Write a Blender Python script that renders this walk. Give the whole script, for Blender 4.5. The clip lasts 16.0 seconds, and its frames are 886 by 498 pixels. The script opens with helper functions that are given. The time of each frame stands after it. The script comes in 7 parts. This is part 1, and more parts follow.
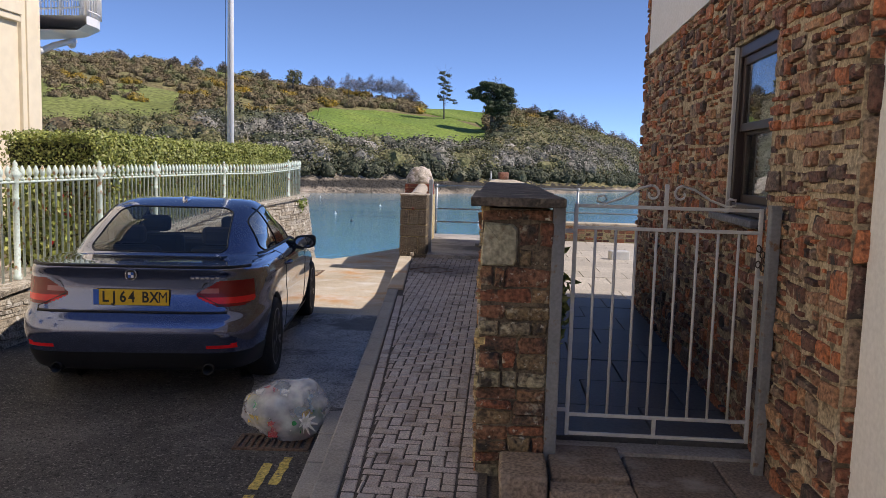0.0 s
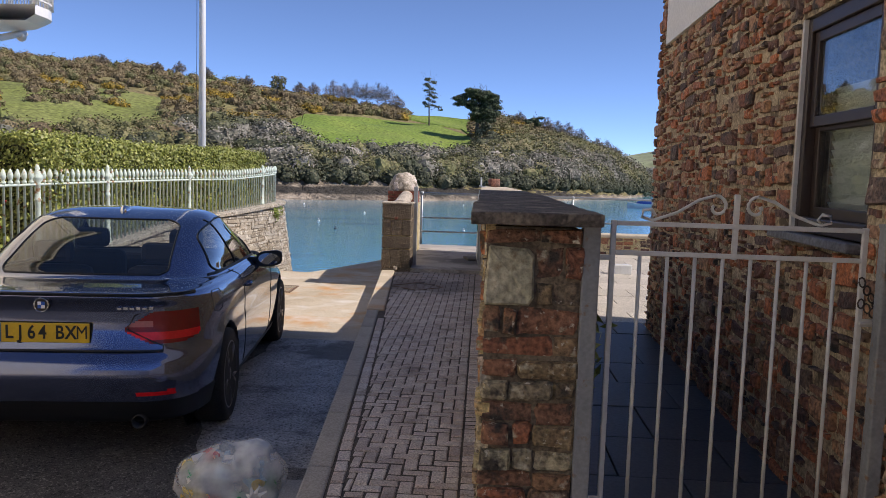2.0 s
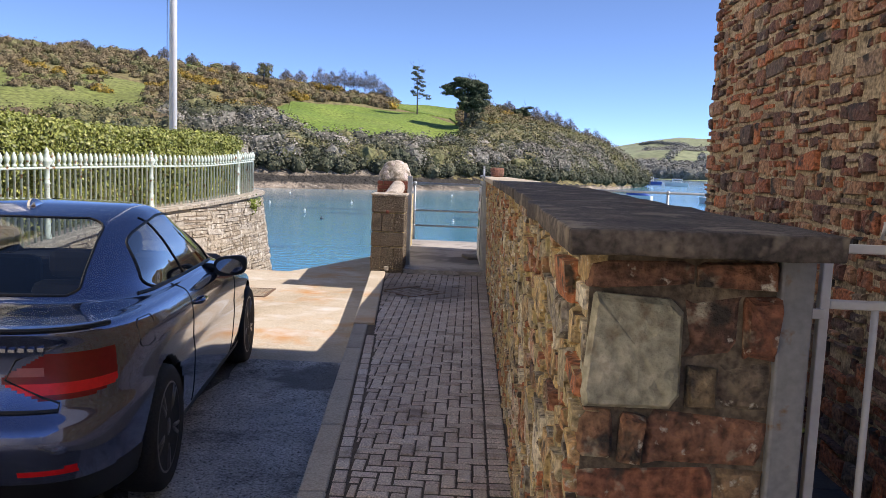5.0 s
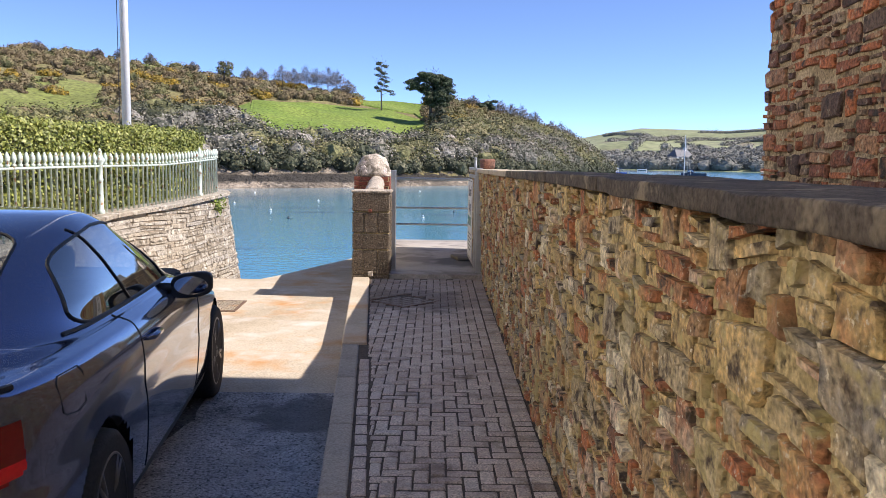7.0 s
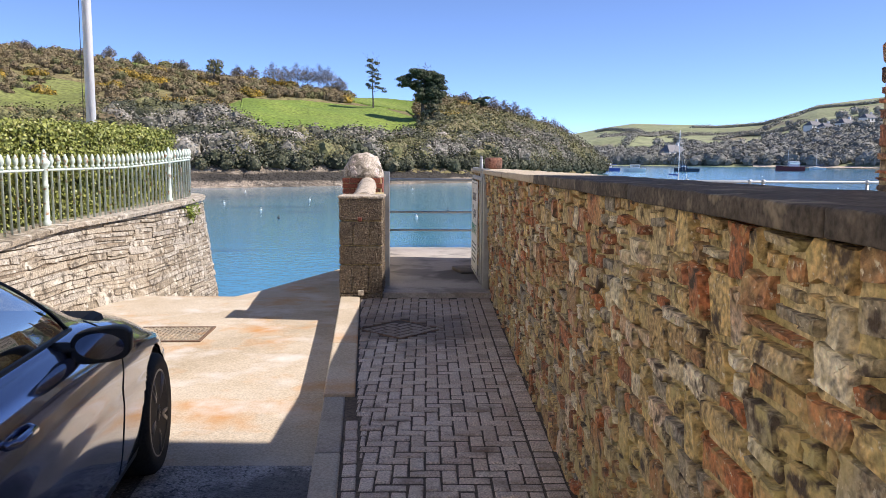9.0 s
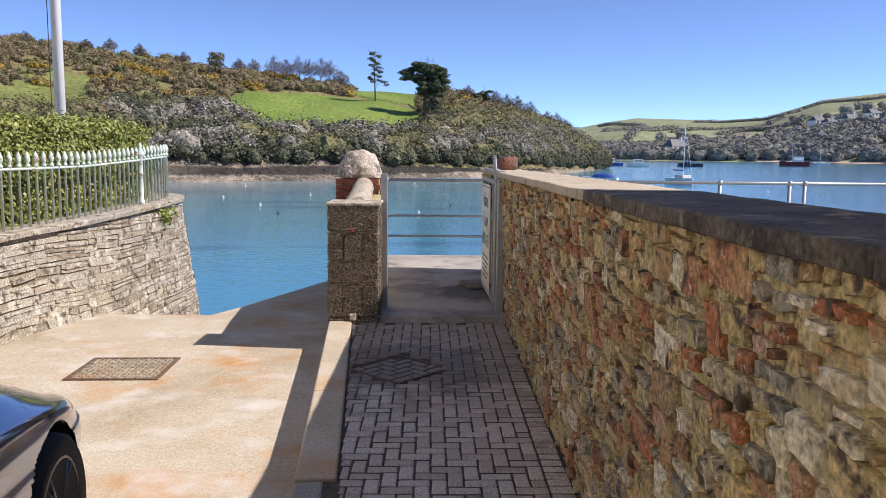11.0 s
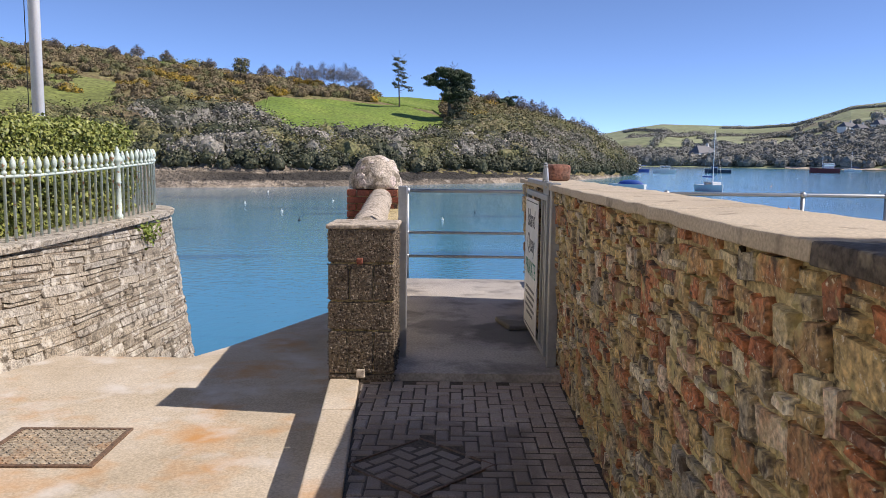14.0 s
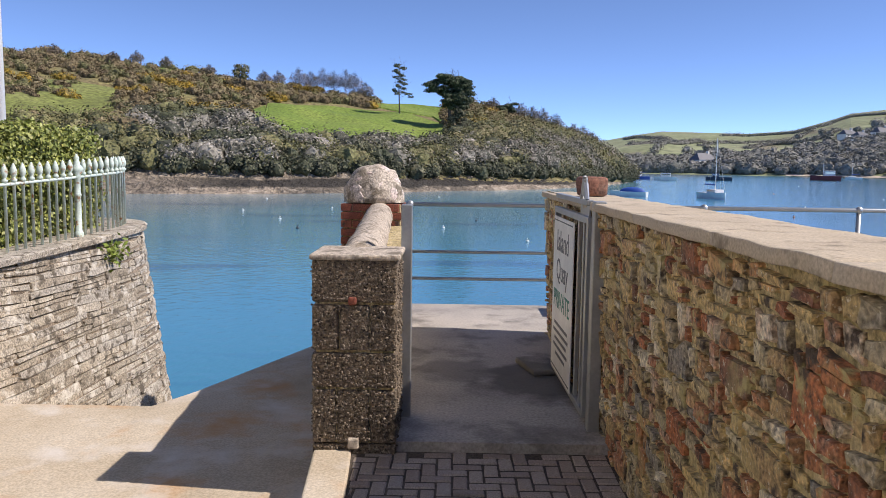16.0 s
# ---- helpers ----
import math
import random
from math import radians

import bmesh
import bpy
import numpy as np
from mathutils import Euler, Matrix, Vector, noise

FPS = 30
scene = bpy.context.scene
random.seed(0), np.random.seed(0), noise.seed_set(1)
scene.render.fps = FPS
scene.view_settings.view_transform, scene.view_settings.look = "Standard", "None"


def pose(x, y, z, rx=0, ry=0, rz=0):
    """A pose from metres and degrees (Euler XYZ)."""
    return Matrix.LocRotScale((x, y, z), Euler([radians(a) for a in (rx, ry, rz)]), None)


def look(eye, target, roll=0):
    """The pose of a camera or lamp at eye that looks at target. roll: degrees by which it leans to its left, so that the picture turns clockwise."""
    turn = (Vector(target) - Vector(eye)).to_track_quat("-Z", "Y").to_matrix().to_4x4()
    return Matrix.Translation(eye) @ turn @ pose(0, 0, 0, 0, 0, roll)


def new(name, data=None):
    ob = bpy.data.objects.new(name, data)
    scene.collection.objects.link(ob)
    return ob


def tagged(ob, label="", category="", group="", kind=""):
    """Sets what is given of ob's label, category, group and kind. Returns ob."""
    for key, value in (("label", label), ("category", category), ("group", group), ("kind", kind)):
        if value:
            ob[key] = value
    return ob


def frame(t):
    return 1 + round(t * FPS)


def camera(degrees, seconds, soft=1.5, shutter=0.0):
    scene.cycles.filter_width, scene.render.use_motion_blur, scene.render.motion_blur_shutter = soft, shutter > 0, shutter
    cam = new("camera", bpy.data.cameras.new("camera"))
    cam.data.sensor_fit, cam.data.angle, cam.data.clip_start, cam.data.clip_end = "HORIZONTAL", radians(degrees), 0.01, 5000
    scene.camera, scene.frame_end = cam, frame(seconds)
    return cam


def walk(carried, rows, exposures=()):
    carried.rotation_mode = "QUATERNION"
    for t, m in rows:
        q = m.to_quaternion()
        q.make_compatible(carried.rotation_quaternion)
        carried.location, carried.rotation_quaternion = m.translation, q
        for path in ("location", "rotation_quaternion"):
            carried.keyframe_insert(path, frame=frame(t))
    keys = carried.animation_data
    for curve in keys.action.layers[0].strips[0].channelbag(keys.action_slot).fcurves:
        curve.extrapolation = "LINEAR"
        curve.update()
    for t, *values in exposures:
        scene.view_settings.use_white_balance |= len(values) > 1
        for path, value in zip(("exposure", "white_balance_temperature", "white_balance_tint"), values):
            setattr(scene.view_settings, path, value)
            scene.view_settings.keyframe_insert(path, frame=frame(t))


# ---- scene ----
cam = camera(58.6, 16.0, soft=0.75)
METRES, EYE, TILT, LEAN, TURN = 9.0, 1.5, 0.0, 0.0, 3.8
ROWS = [
    (0.0, 0.0, 0.0, 0.0, 0.17, -5.99, -1.63),
    (0.5, 0.002, 0.0304, -0.0007, -0.52, -6.52, -1.71),
    (1.0, 0.0082, 0.06, 0.0003, -0.23, -6.19, -2.77),
    (1.5, 0.0039, 0.0909, -0.001, -0.28, -5.7, -2.05),
    (2.0, -0.002, 0.1216, -0.0018, -0.91, -5.46, -1.79),
    (2.5, 0.0002, 0.1506, -0.0025, -0.35, -5.4, -1.83),
    (3.0, -0.0031, 0.1764, -0.0031, -0.14, -5.75, -1.93),
    (3.5, -0.0101, 0.2028, -0.0022, -0.9, -5.73, -0.78),
    (4.0, -0.0087, 0.2288, -0.0025, -0.93, -6.19, -1.41),
    (6.5, -0.0366, 0.3698, -0.0103, -3.62, -6.1, -1.53),
    (7.0, -0.0406, 0.4027, -0.0112, -4.33, -6.42, -0.86),
    (7.5, -0.04, 0.4395, -0.0098, -4.23, -6.62, -1.34),
    (8.0, -0.0456, 0.478, -0.0116, -5.17, -6.38, -0.31),
    (10.5, -0.0299, 0.651, -0.0024, -4.5, -7.09, -0.68),
    (11.0, -0.0328, 0.6861, -0.0028, -4.73, -7.06, -0.58),
    (11.5, -0.033, 0.7181, -0.0027, -5.03, -6.89, -0.15),
    (12.0, -0.0278, 0.7501, -0.001, -3.95, -6.7, -1.03),
    (12.5, -0.0316, 0.7805, -0.0019, -3.85, -6.52, -0.94),
    (13.0, -0.0354, 0.8077, -0.0007, -3.94, -6.32, 0.07),
    (13.5, -0.0293, 0.8359, -0.0015, -3.47, -6.19, -0.4),
    (14.0, -0.0272, 0.8657, -0.0027, -3.01, -6.66, -0.67),
    (14.5, -0.0301, 0.8975, -0.0009, -4.01, -6.54, -0.51),
    (15.0, -0.0262, 0.9286, -0.0019, -3.96, -6.41, -0.65),
    (15.5, -0.0245, 0.9592, -0.0005, -2.96, -6.32, -1.82),
    (16.0, -0.0297, 0.9888, -0.0, -3.02, -6.18, -0.79),
]
walk(cam, [(t, pose(0, 0, EYE, TILT, LEAN, TURN) @ pose(METRES * x, METRES * y, METRES * z, 90 + pitch, roll, yaw)) for t, x, y, z, yaw, pitch, roll in ROWS],
     exposures=[(0.0, 0.52, 6900, 17), (3.5, 0.68, 6900, 17), (7.0, 1.06, 6900, 17), (10.5, 0.8, 6900, 17), (14.0, 0.6, 6900, 17), (16.0, 0.64, 6900, 17)])

# ---- world, sun ----
SUN_TO = Vector((1.18, -0.15, 1.25)).normalized()
world = bpy.data.worlds.new("sky")
scene.world = world
world.use_nodes = True
wn = world.node_tree.nodes
sky = wn.new("ShaderNodeTexSky")
sky.sky_type = "NISHITA"
sky.sun_disc = False
sky.sun_elevation = math.asin(SUN_TO.z)
sky.sun_rotation = math.atan2(SUN_TO.x, SUN_TO.y)
sky.altitude = 8500
sky.air_density, sky.dust_density, sky.ozone_density = 1.0, 0.0, 4.6
wn["Background"].inputs["Strength"].default_value = 0.15
world.node_tree.links.new(sky.outputs[0], wn["Background"].inputs["Color"])
sun_data = bpy.data.lights.new("sun", "SUN")
sun_data.energy, sun_data.angle, sun_data.color = 3.3, radians(0.53), (1.0, 0.95, 0.87)
sun = new("sun", sun_data)
sun.matrix_world = look(SUN_TO * 50, (0, 0, 0))

# ---- helpers for meshes ----
def part(name, bm, material, parent=None, label="", smooth=False):
    me = bpy.data.meshes.new(name)
    if smooth:
        for f in bm.faces:
            f.smooth = True
    bm.to_mesh(me)
    bm.free()
    return place(name, me, material, parent, label)


def place(name, me, material, parent=None, label=""):
    ob = new(name, me)
    for m in (material if isinstance(material, (list, tuple)) else [material]):
        me.materials.append(m)
    if parent is not None:
        ob.parent = parent
        ob.matrix_parent_inverse = parent.matrix_world.inverted() if parent.parent is None else Matrix.Identity(4)
    if label:
        ob["label"] = label
    return ob


def mesh(name, verts, faces, material, parent=None, label=""):
    me = bpy.data.meshes.new(name)
    me.from_pydata(verts, [], faces)
    me.update()
    return place(name, me, material, parent, label)


def box(bm, x0, x1, y0, y1, z0, z1, bevel=0.0, m=None):
    mm = Matrix.Translation(((x0 + x1) / 2, (y0 + y1) / 2, (z0 + z1) / 2)) @ Matrix.Diagonal((x1 - x0, y1 - y0, z1 - z0, 1))
    vs = bmesh.ops.create_cube(bm, size=1, matrix=(m @ mm) if m else mm)["verts"]
    if bevel:
        es = list({e for v in vs for e in v.link_edges})
        bmesh.ops.bevel(bm, geom=es, offset=bevel, segments=2, profile=0.5, affect="EDGES")
    return vs


def cyl(bm, p, q, r, r2=None, n=10):
    p, q = Vector(p), Vector(q)
    d = q - p
    m = Matrix.Translation((p + q) / 2) @ d.to_track_quat("Z", "Y").to_matrix().to_4x4()
    return bmesh.ops.create_cone(bm, cap_ends=True, segments=n, radius1=r, radius2=r if r2 is None else r2, depth=d.length, matrix=m)["verts"]


def ball(bm, c, r, sub=2, scale=(1, 1, 1)):
    return bmesh.ops.create_icosphere(bm, subdivisions=sub, radius=r, matrix=Matrix.Translation(c) @ Matrix.Diagonal((*scale, 1)))["verts"]


def lathe(bm, prof, c=(0, 0, 0), n=12):
    """A turned shape from (radius, height) pairs round the upright through c."""
    rings = [[bm.verts.new((c[0] + r * math.cos(k * math.tau / n), c[1] + r * math.sin(k * math.tau / n), c[2] + z)) for k in range(n)] for r, z in prof]
    for a, b in zip(rings, rings[1:]):
        for k in range(n):
            bm.faces.new((a[k], a[(k + 1) % n], b[(k + 1) % n], b[k]))
    bm.faces.new(rings[0][::-1])
    bm.faces.new(rings[-1])


def tube(bm, pts, r, n=6):
    pts = [Vector(p) for p in pts]
    rings = []
    for i, p in enumerate(pts):
        d = (pts[min(i + 1, len(pts) - 1)] - pts[max(i - 1, 0)]).normalized()
        u = d.cross(Vector((0.31, 0.17, 0.93))).normalized()
        v = d.cross(u)
        rr = r[i] if isinstance(r, (list, tuple)) else r
        rings.append([bm.verts.new(p + rr * (math.cos(k * math.tau / n) * u + math.sin(k * math.tau / n) * v)) for k in range(n)])
    for a, b in zip(rings, rings[1:]):
        for k in range(n):
            bm.faces.new((a[k], a[(k + 1) % n], b[(k + 1) % n], b[k]))
    bm.faces.new(rings[0][::-1])
    bm.faces.new(rings[-1])


def thing(name, loc, label, category, group="", rz=0.0):
    ob = new(name)
    ob.empty_display_size = 0.2
    ob.matrix_world = pose(*loc, 0, 0, rz)
    return tagged(ob, label, category, group)


# ---- materials ----
def surf(name, cols, scale=3.0, fine=40.0, rough=0.85, bump=0.3, dist=0.01, rnd=0.0, spots=None, metal=0.0, grain=0.5):
    """cols: colours run through by a large noise; fine: the grain; rnd: change from piece to piece; spots: (colour, scale, share)."""
    m = bpy.data.materials.new(name)
    m.use_nodes = True
    nt = m.node_tree
    N, L = nt.nodes, nt.links
    b = N["Principled BSDF"]
    tc = N.new("ShaderNodeTexCoord")
    co = tc.outputs["Object"]
    n1 = N.new("ShaderNodeTexNoise")
    n1.inputs["Scale"].default_value, n1.inputs["Detail"].default_value, n1.inputs["Roughness"].default_value = scale, 6, 0.62
    n2 = N.new("ShaderNodeTexNoise")
    n2.inputs["Scale"].default_value, n2.inputs["Detail"].default_value = fine, 5
    L.new(co, n1.inputs["Vector"]), L.new(co, n2.inputs["Vector"])
    fac = n1.outputs["Fac"]
    if rnd:
        oi, gi = N.new("ShaderNodeObjectInfo"), N.new("ShaderNodeNewGeometry")
        add = N.new("ShaderNodeMath")
        add.operation = "ADD"
        L.new(oi.outputs["Random"], add.inputs[0]), L.new(gi.outputs["Random Per Island"], add.inputs[1])
        fr = N.new("ShaderNodeMath")
        fr.operation = "FRACT"
        L.new(add.outputs[0], fr.inputs[0])
        mx = N.new("ShaderNodeMix")
        mx.inputs["Factor"].default_value = rnd
        L.new(n1.outputs["Fac"], mx.inputs[2]), L.new(fr.outputs[0], mx.inputs[3])
        fac = mx.outputs[0]
    ramp = N.new("ShaderNodeValToRGB")
    lo, hi = (0.3, 0.7) if rnd < 0.5 else (0.08, 0.92)
    while len(ramp.color_ramp.elements) < len(cols):
        ramp.color_ramp.elements.new(0.5)
    for i, c in enumerate(cols):
        ramp.color_ramp.elements[i].position = lo + (hi - lo) * i / max(1, len(cols) - 1)
        ramp.color_ramp.elements[i].color = (*c, 1)
    L.new(fac, ramp.inputs[0])
    col = ramp.outputs[0]
    gr = N.new("ShaderNodeMapRange")
    gr.inputs[1].default_value, gr.inputs[2].default_value, gr.inputs[3].default_value, gr.inputs[4].default_value = 0.3, 0.7, 1 - grain, 1 + grain
    L.new(n2.outputs["Fac"], gr.inputs[0])
    mul = N.new("ShaderNodeVectorMath")
    mul.operation = "SCALE"
    L.new(col, mul.inputs[0]), L.new(gr.outputs[0], mul.inputs["Scale"])
    col = mul.outputs[0]
    for sp in (spots or []):
        n3 = N.new("ShaderNodeTexNoise")
        n3.inputs["Scale"].default_value, n3.inputs["Detail"].default_value, n3.inputs["Roughness"].default_value = sp[1], 4, 0.6
        off = N.new("ShaderNodeVectorMath")
        off.inputs[1].default_value = (sp[1] * 1.7, 3.1, sp[2] * 9)
        L.new(co, off.inputs[0]), L.new(off.outputs[0], n3.inputs["Vector"])
        mr = N.new("ShaderNodeMapRange")
        mr.inputs[1].default_value, mr.inputs[2].default_value = 0.68 - sp[2] * 0.4, (0.78 if sp[1] > 5 else 0.9) - sp[2] * 0.4
        L.new(n3.outputs["Fac"], mr.inputs[0])
        mc = N.new("ShaderNodeMix")
        mc.data_type = "RGBA"
        mc.inputs[7].default_value = (*sp[0], 1)
        L.new(mr.outputs[0], mc.inputs["Factor"]), L.new(col, mc.inputs[6])
        col = mc.outputs[2]
    L.new(col, b.inputs["Base Color"])
    b.inputs["Roughness"].default_value, b.inputs["Metallic"].default_value = rough, metal
    if bump:
        bp = N.new("ShaderNodeBump")
        bp.inputs["Strength"].default_value, bp.inputs["Distance"].default_value = bump, dist
        L.new(n2.outputs["Fac"], bp.inputs["Height"]), L.new(bp.outputs[0], b.inputs["Normal"])
    return m


def plain(name, col, rough=0.5, metal=0.0, coat=0.0, vary=0.12, scale=6.0):
    """Paint, plastic or metal with slight unevenness."""
    m = surf(name, [tuple(c * (1 - vary) for c in col), tuple(min(1, c * (1 + vary)) for c in col)], scale, 60, rough, 0.0, metal=metal, grain=0.06)
    m.node_tree.nodes["Principled BSDF"].inputs["Coat Weight"].default_value = coat
    return m


def glass(name, tint=(1, 1, 1), rough=0.0, share=0.12):
    """A thin pane: mostly clear, with a mirror share."""
    m = bpy.data.materials.new(name)
    m.use_nodes = True
    N, L = m.node_tree.nodes, m.node_tree.links
    N.remove(N["Principled BSDF"])
    a, g, x = N.new("ShaderNodeBsdfTransparent"), N.new("ShaderNodeBsdfGlossy"), N.new("ShaderNodeMixShader")
    a.inputs[0].default_value = (*tint, 1)
    g.inputs["Roughness"].default_value = rough
    f = N.new("ShaderNodeLayerWeight")
    f.inputs[0].default_value = 0.5
    pw, ad = N.new("ShaderNodeMath"), N.new("ShaderNodeMath")
    pw.operation, pw.inputs[1].default_value = "POWER", 4.0
    ad.operation, ad.use_clamp, ad.inputs[1].default_value, ad.inputs[2].default_value = "MULTIPLY_ADD", True, 0.75, share + 0.03
    L.new(f.outputs["Facing"], pw.inputs[0]), L.new(pw.outputs[0], ad.inputs[0]), L.new(ad.outputs[0], x.inputs[0])
    L.new(a.outputs[0], x.inputs[1]), L.new(g.outputs[0], x.inputs[2]), L.new(x.outputs[0], N["Material Output"].inputs[0])
    return m


ASPHALT = surf("asphalt", [(0.05, 0.048, 0.046), (0.085, 0.08, 0.076), (0.14, 0.13, 0.125)], 1.4, 90, 0.85, 1.0, 0.014, spots=[((0.2, 0.19, 0.175), 1.9, 0.26), ((0.28, 0.26, 0.24), 60, 0.3), ((0.015, 0.015, 0.015), 50, 0.34)])
PALEROAD = surf("pale worn asphalt with dust and sheen", [(0.2, 0.195, 0.195), (0.36, 0.35, 0.345), (0.52, 0.5, 0.485)], 2.2, 70, 0.6, 1.0, 0.014, grain=0.6, spots=[((0.45, 0.42, 0.39), 3.2, 0.34), ((0.05, 0.048, 0.046), 3.6, 0.36), ((0.46, 0.43, 0.4), 45, 0.3), ((0.03, 0.03, 0.03), 40, 0.32)])
CONCRETE = surf("concrete", [(0.38, 0.315, 0.225), (0.5, 0.43, 0.33), (0.57, 0.51, 0.42)], 1.1, 70, 0.9, 0.35, 0.006, grain=0.22, spots=[((0.52, 0.28, 0.11), 1.5, 0.4), ((0.64, 0.61, 0.57), 2.1, 0.4)])
PLATFORM = surf("platform concrete", [(0.29, 0.27, 0.25), (0.4, 0.375, 0.345), (0.47, 0.44, 0.4)], 1.4, 60, 0.85, 0.3, 0.006, grain=0.25, spots=[((0.12, 0.115, 0.11), 2.2, 0.4)])
KERBSTONE = surf("kerb concrete", [(0.27, 0.25, 0.22), (0.36, 0.335, 0.3), (0.43, 0.4, 0.35)], 3, 90, 0.9, 0.35, 0.005, rnd=0.4, grain=0.25)
PAVER = surf("block paving", [(0.35, 0.265, 0.215), (0.52, 0.43, 0.36), (0.63, 0.55, 0.48), (0.58, 0.54, 0.49)], 1.6, 110, 0.5, 0.9, 0.008, rnd=0.5, spots=[((0.2, 0.14, 0.1), 4.5, 0.36), ((0.62, 0.57, 0.52), 3.4, 0.28), ((0.52, 0.46, 0.4), 30, 0.26)])


def stain(m, centre, reach, colour, share=0.8):
    """A dirty or damp patch with a ragged outline on the surface round a place."""
    N, L = m.node_tree.nodes, m.node_tree.links
    b = N["Principled BSDF"]
    was = b.inputs["Base Color"].links[0].from_socket
    geo, dist, nz, ad, mr, mx = N.new("ShaderNodeNewGeometry"), N.new("ShaderNodeVectorMath"), N.new("ShaderNodeTexNoise"), N.new("ShaderNodeMath"), N.new("ShaderNodeMapRange"), N.new("ShaderNodeMix")
    dist.operation, dist.inputs[1].default_value = "DISTANCE", centre
    nz.inputs["Scale"].default_value, nz.inputs["Detail"].default_value = 4.5, 5
    ad.operation, ad.inputs[1].default_value = "MULTIPLY_ADD", reach * 1.6
    mr.inputs[1].default_value, mr.inputs[2].default_value, mr.inputs[3].default_value, mr.inputs[4].default_value = reach * 1.95, reach * 1.55, 0.0, share
    mx.data_type, mx.inputs[7].default_value = "RGBA", (*colour, 1)
    L.new(geo.outputs["Position"], dist.inputs[0]), L.new(geo.outputs["Position"], nz.inputs["Vector"])
    L.new(nz.outputs["Fac"], ad.inputs[0]), L.new(dist.outputs["Value"], ad.inputs[2]), L.new(ad.outputs[0], mr.inputs[0])
    L.new(mr.outputs[0], mx.inputs["Factor"]), L.new(was, mx.inputs[6]), L.new(mx.outputs[2], b.inputs["Base Color"])


stain(PAVER, (-0.85, 11.5, 0), 0.62, (0.1, 0.085, 0.07), 0.75)
stain(PAVER, (-0.6, 12.4, 0), 1.7, (0.19, 0.14, 0.105), 0.5)
stain(PALEROAD, (-1.5, 8.7, -0.235), 0.36, (0.07, 0.065, 0.062), 0.8)
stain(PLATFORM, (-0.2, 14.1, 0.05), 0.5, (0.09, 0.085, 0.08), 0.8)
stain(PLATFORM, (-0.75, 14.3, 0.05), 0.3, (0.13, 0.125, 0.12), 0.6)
JOINT = surf("dirty joint sand", [(0.06, 0.048, 0.038), (0.13, 0.105, 0.082)], 4, 80, 0.95, 0.4, 0.004)
MORTAR = surf("mossy lime mortar", [(0.36, 0.28, 0.14), (0.54, 0.44, 0.24), (0.66, 0.57, 0.37)], 6, 60, 0.95, 1.0, 0.016, spots=[((0.1, 0.08, 0.05), 17, 0.3), ((0.52, 0.45, 0.2), 3, 0.38)])
STONE = surf("red brown slate stone", [(0.17, 0.1, 0.07), (0.48, 0.175, 0.075), (0.37, 0.24, 0.125), (0.6, 0.46, 0.21), (0.42, 0.17, 0.085), (0.76, 0.7, 0.54), (0.5, 0.4, 0.22), (0.28, 0.26, 0.225), (0.64, 0.47, 0.21), (0.37, 0.29, 0.17)], 9, 60, 0.75, 1.0, 0.014, rnd=0.8, grain=0.6, spots=[((0.76, 0.7, 0.55), 60, 0.2), ((0.56, 0.47, 0.21), 2.6, 0.34), ((0.09, 0.065, 0.045), 13, 0.33), ((0.5, 0.43, 0.2), 9, 0.26)])
REDSTONE = surf("red brown stone", [(0.083, 0.055, 0.048), (0.297, 0.112, 0.063), (0.484, 0.17, 0.074), (0.242, 0.127, 0.084), (0.462, 0.266, 0.147), (0.198, 0.085, 0.058), (0.121, 0.08, 0.068), (0.33, 0.234, 0.158)], 8, 50, 0.75, 1.0, 0.016, rnd=0.84, grain=0.6, spots=[((0.55, 0.47, 0.33), 14, 0.22), ((0.045, 0.04, 0.036), 7, 0.31)])
PALEBLOCK = surf("pale green grey stone", [(0.28, 0.27, 0.19), (0.4, 0.38, 0.27), (0.5, 0.47, 0.35)], 7, 40, 0.85, 1.0, 0.014, grain=0.4, spots=[((0.2, 0.15, 0.09), 8, 0.36)])
PIERSTONE = surf("lichened brown stone", [(0.102, 0.07, 0.051), (0.306, 0.114, 0.06), (0.221, 0.167, 0.093), (0.272, 0.123, 0.068), (0.17, 0.097, 0.064), (0.357, 0.317, 0.204), (0.145, 0.106, 0.072)], 8, 50, 0.85, 1.0, 0.018, rnd=0.84, grain=0.6, spots=[((0.55, 0.5, 0.36), 10, 0.22), ((0.05, 0.042, 0.035), 7, 0.34), ((0.72, 0.68, 0.55), 26, 0.15)])
SLATE = surf("grey tan slate rubble", [(0.19, 0.165, 0.125), (0.34, 0.295, 0.23), (0.45, 0.4, 0.32), (0.38, 0.35, 0.3), (0.54, 0.495, 0.42)], 5, 60, 0.92, 1.0, 0.014, rnd=0.6, grain=0.55, spots=[((0.13, 0.11, 0.085), 11, 0.36), ((0.62, 0.59, 0.52), 8, 0.3)])
CAPSTONE = surf("weathered wall top", [(0.42, 0.35, 0.26), (0.49, 0.42, 0.32), (0.54, 0.47, 0.37)], 1.6, 110, 0.9, 0.35, 0.004, grain=0.22, spots=[((0.25, 0.21, 0.16), 6, 0.28)])
PALEMORTAR = surf("pale house mortar", [(0.3, 0.23, 0.15), (0.44, 0.36, 0.24), (0.54, 0.46, 0.34)], 3, 60, 0.95, 0.8, 0.014, spots=[((0.14, 0.11, 0.075), 9, 0.38)])
DARKCAP = surf("dark wall top with tan spots", [(0.048, 0.041, 0.035), (0.096, 0.08, 0.065), (0.176, 0.143, 0.109)], 5, 70, 0.9, 0.7, 0.008, spots=[((0.26, 0.22, 0.16), 9, 0.3)])
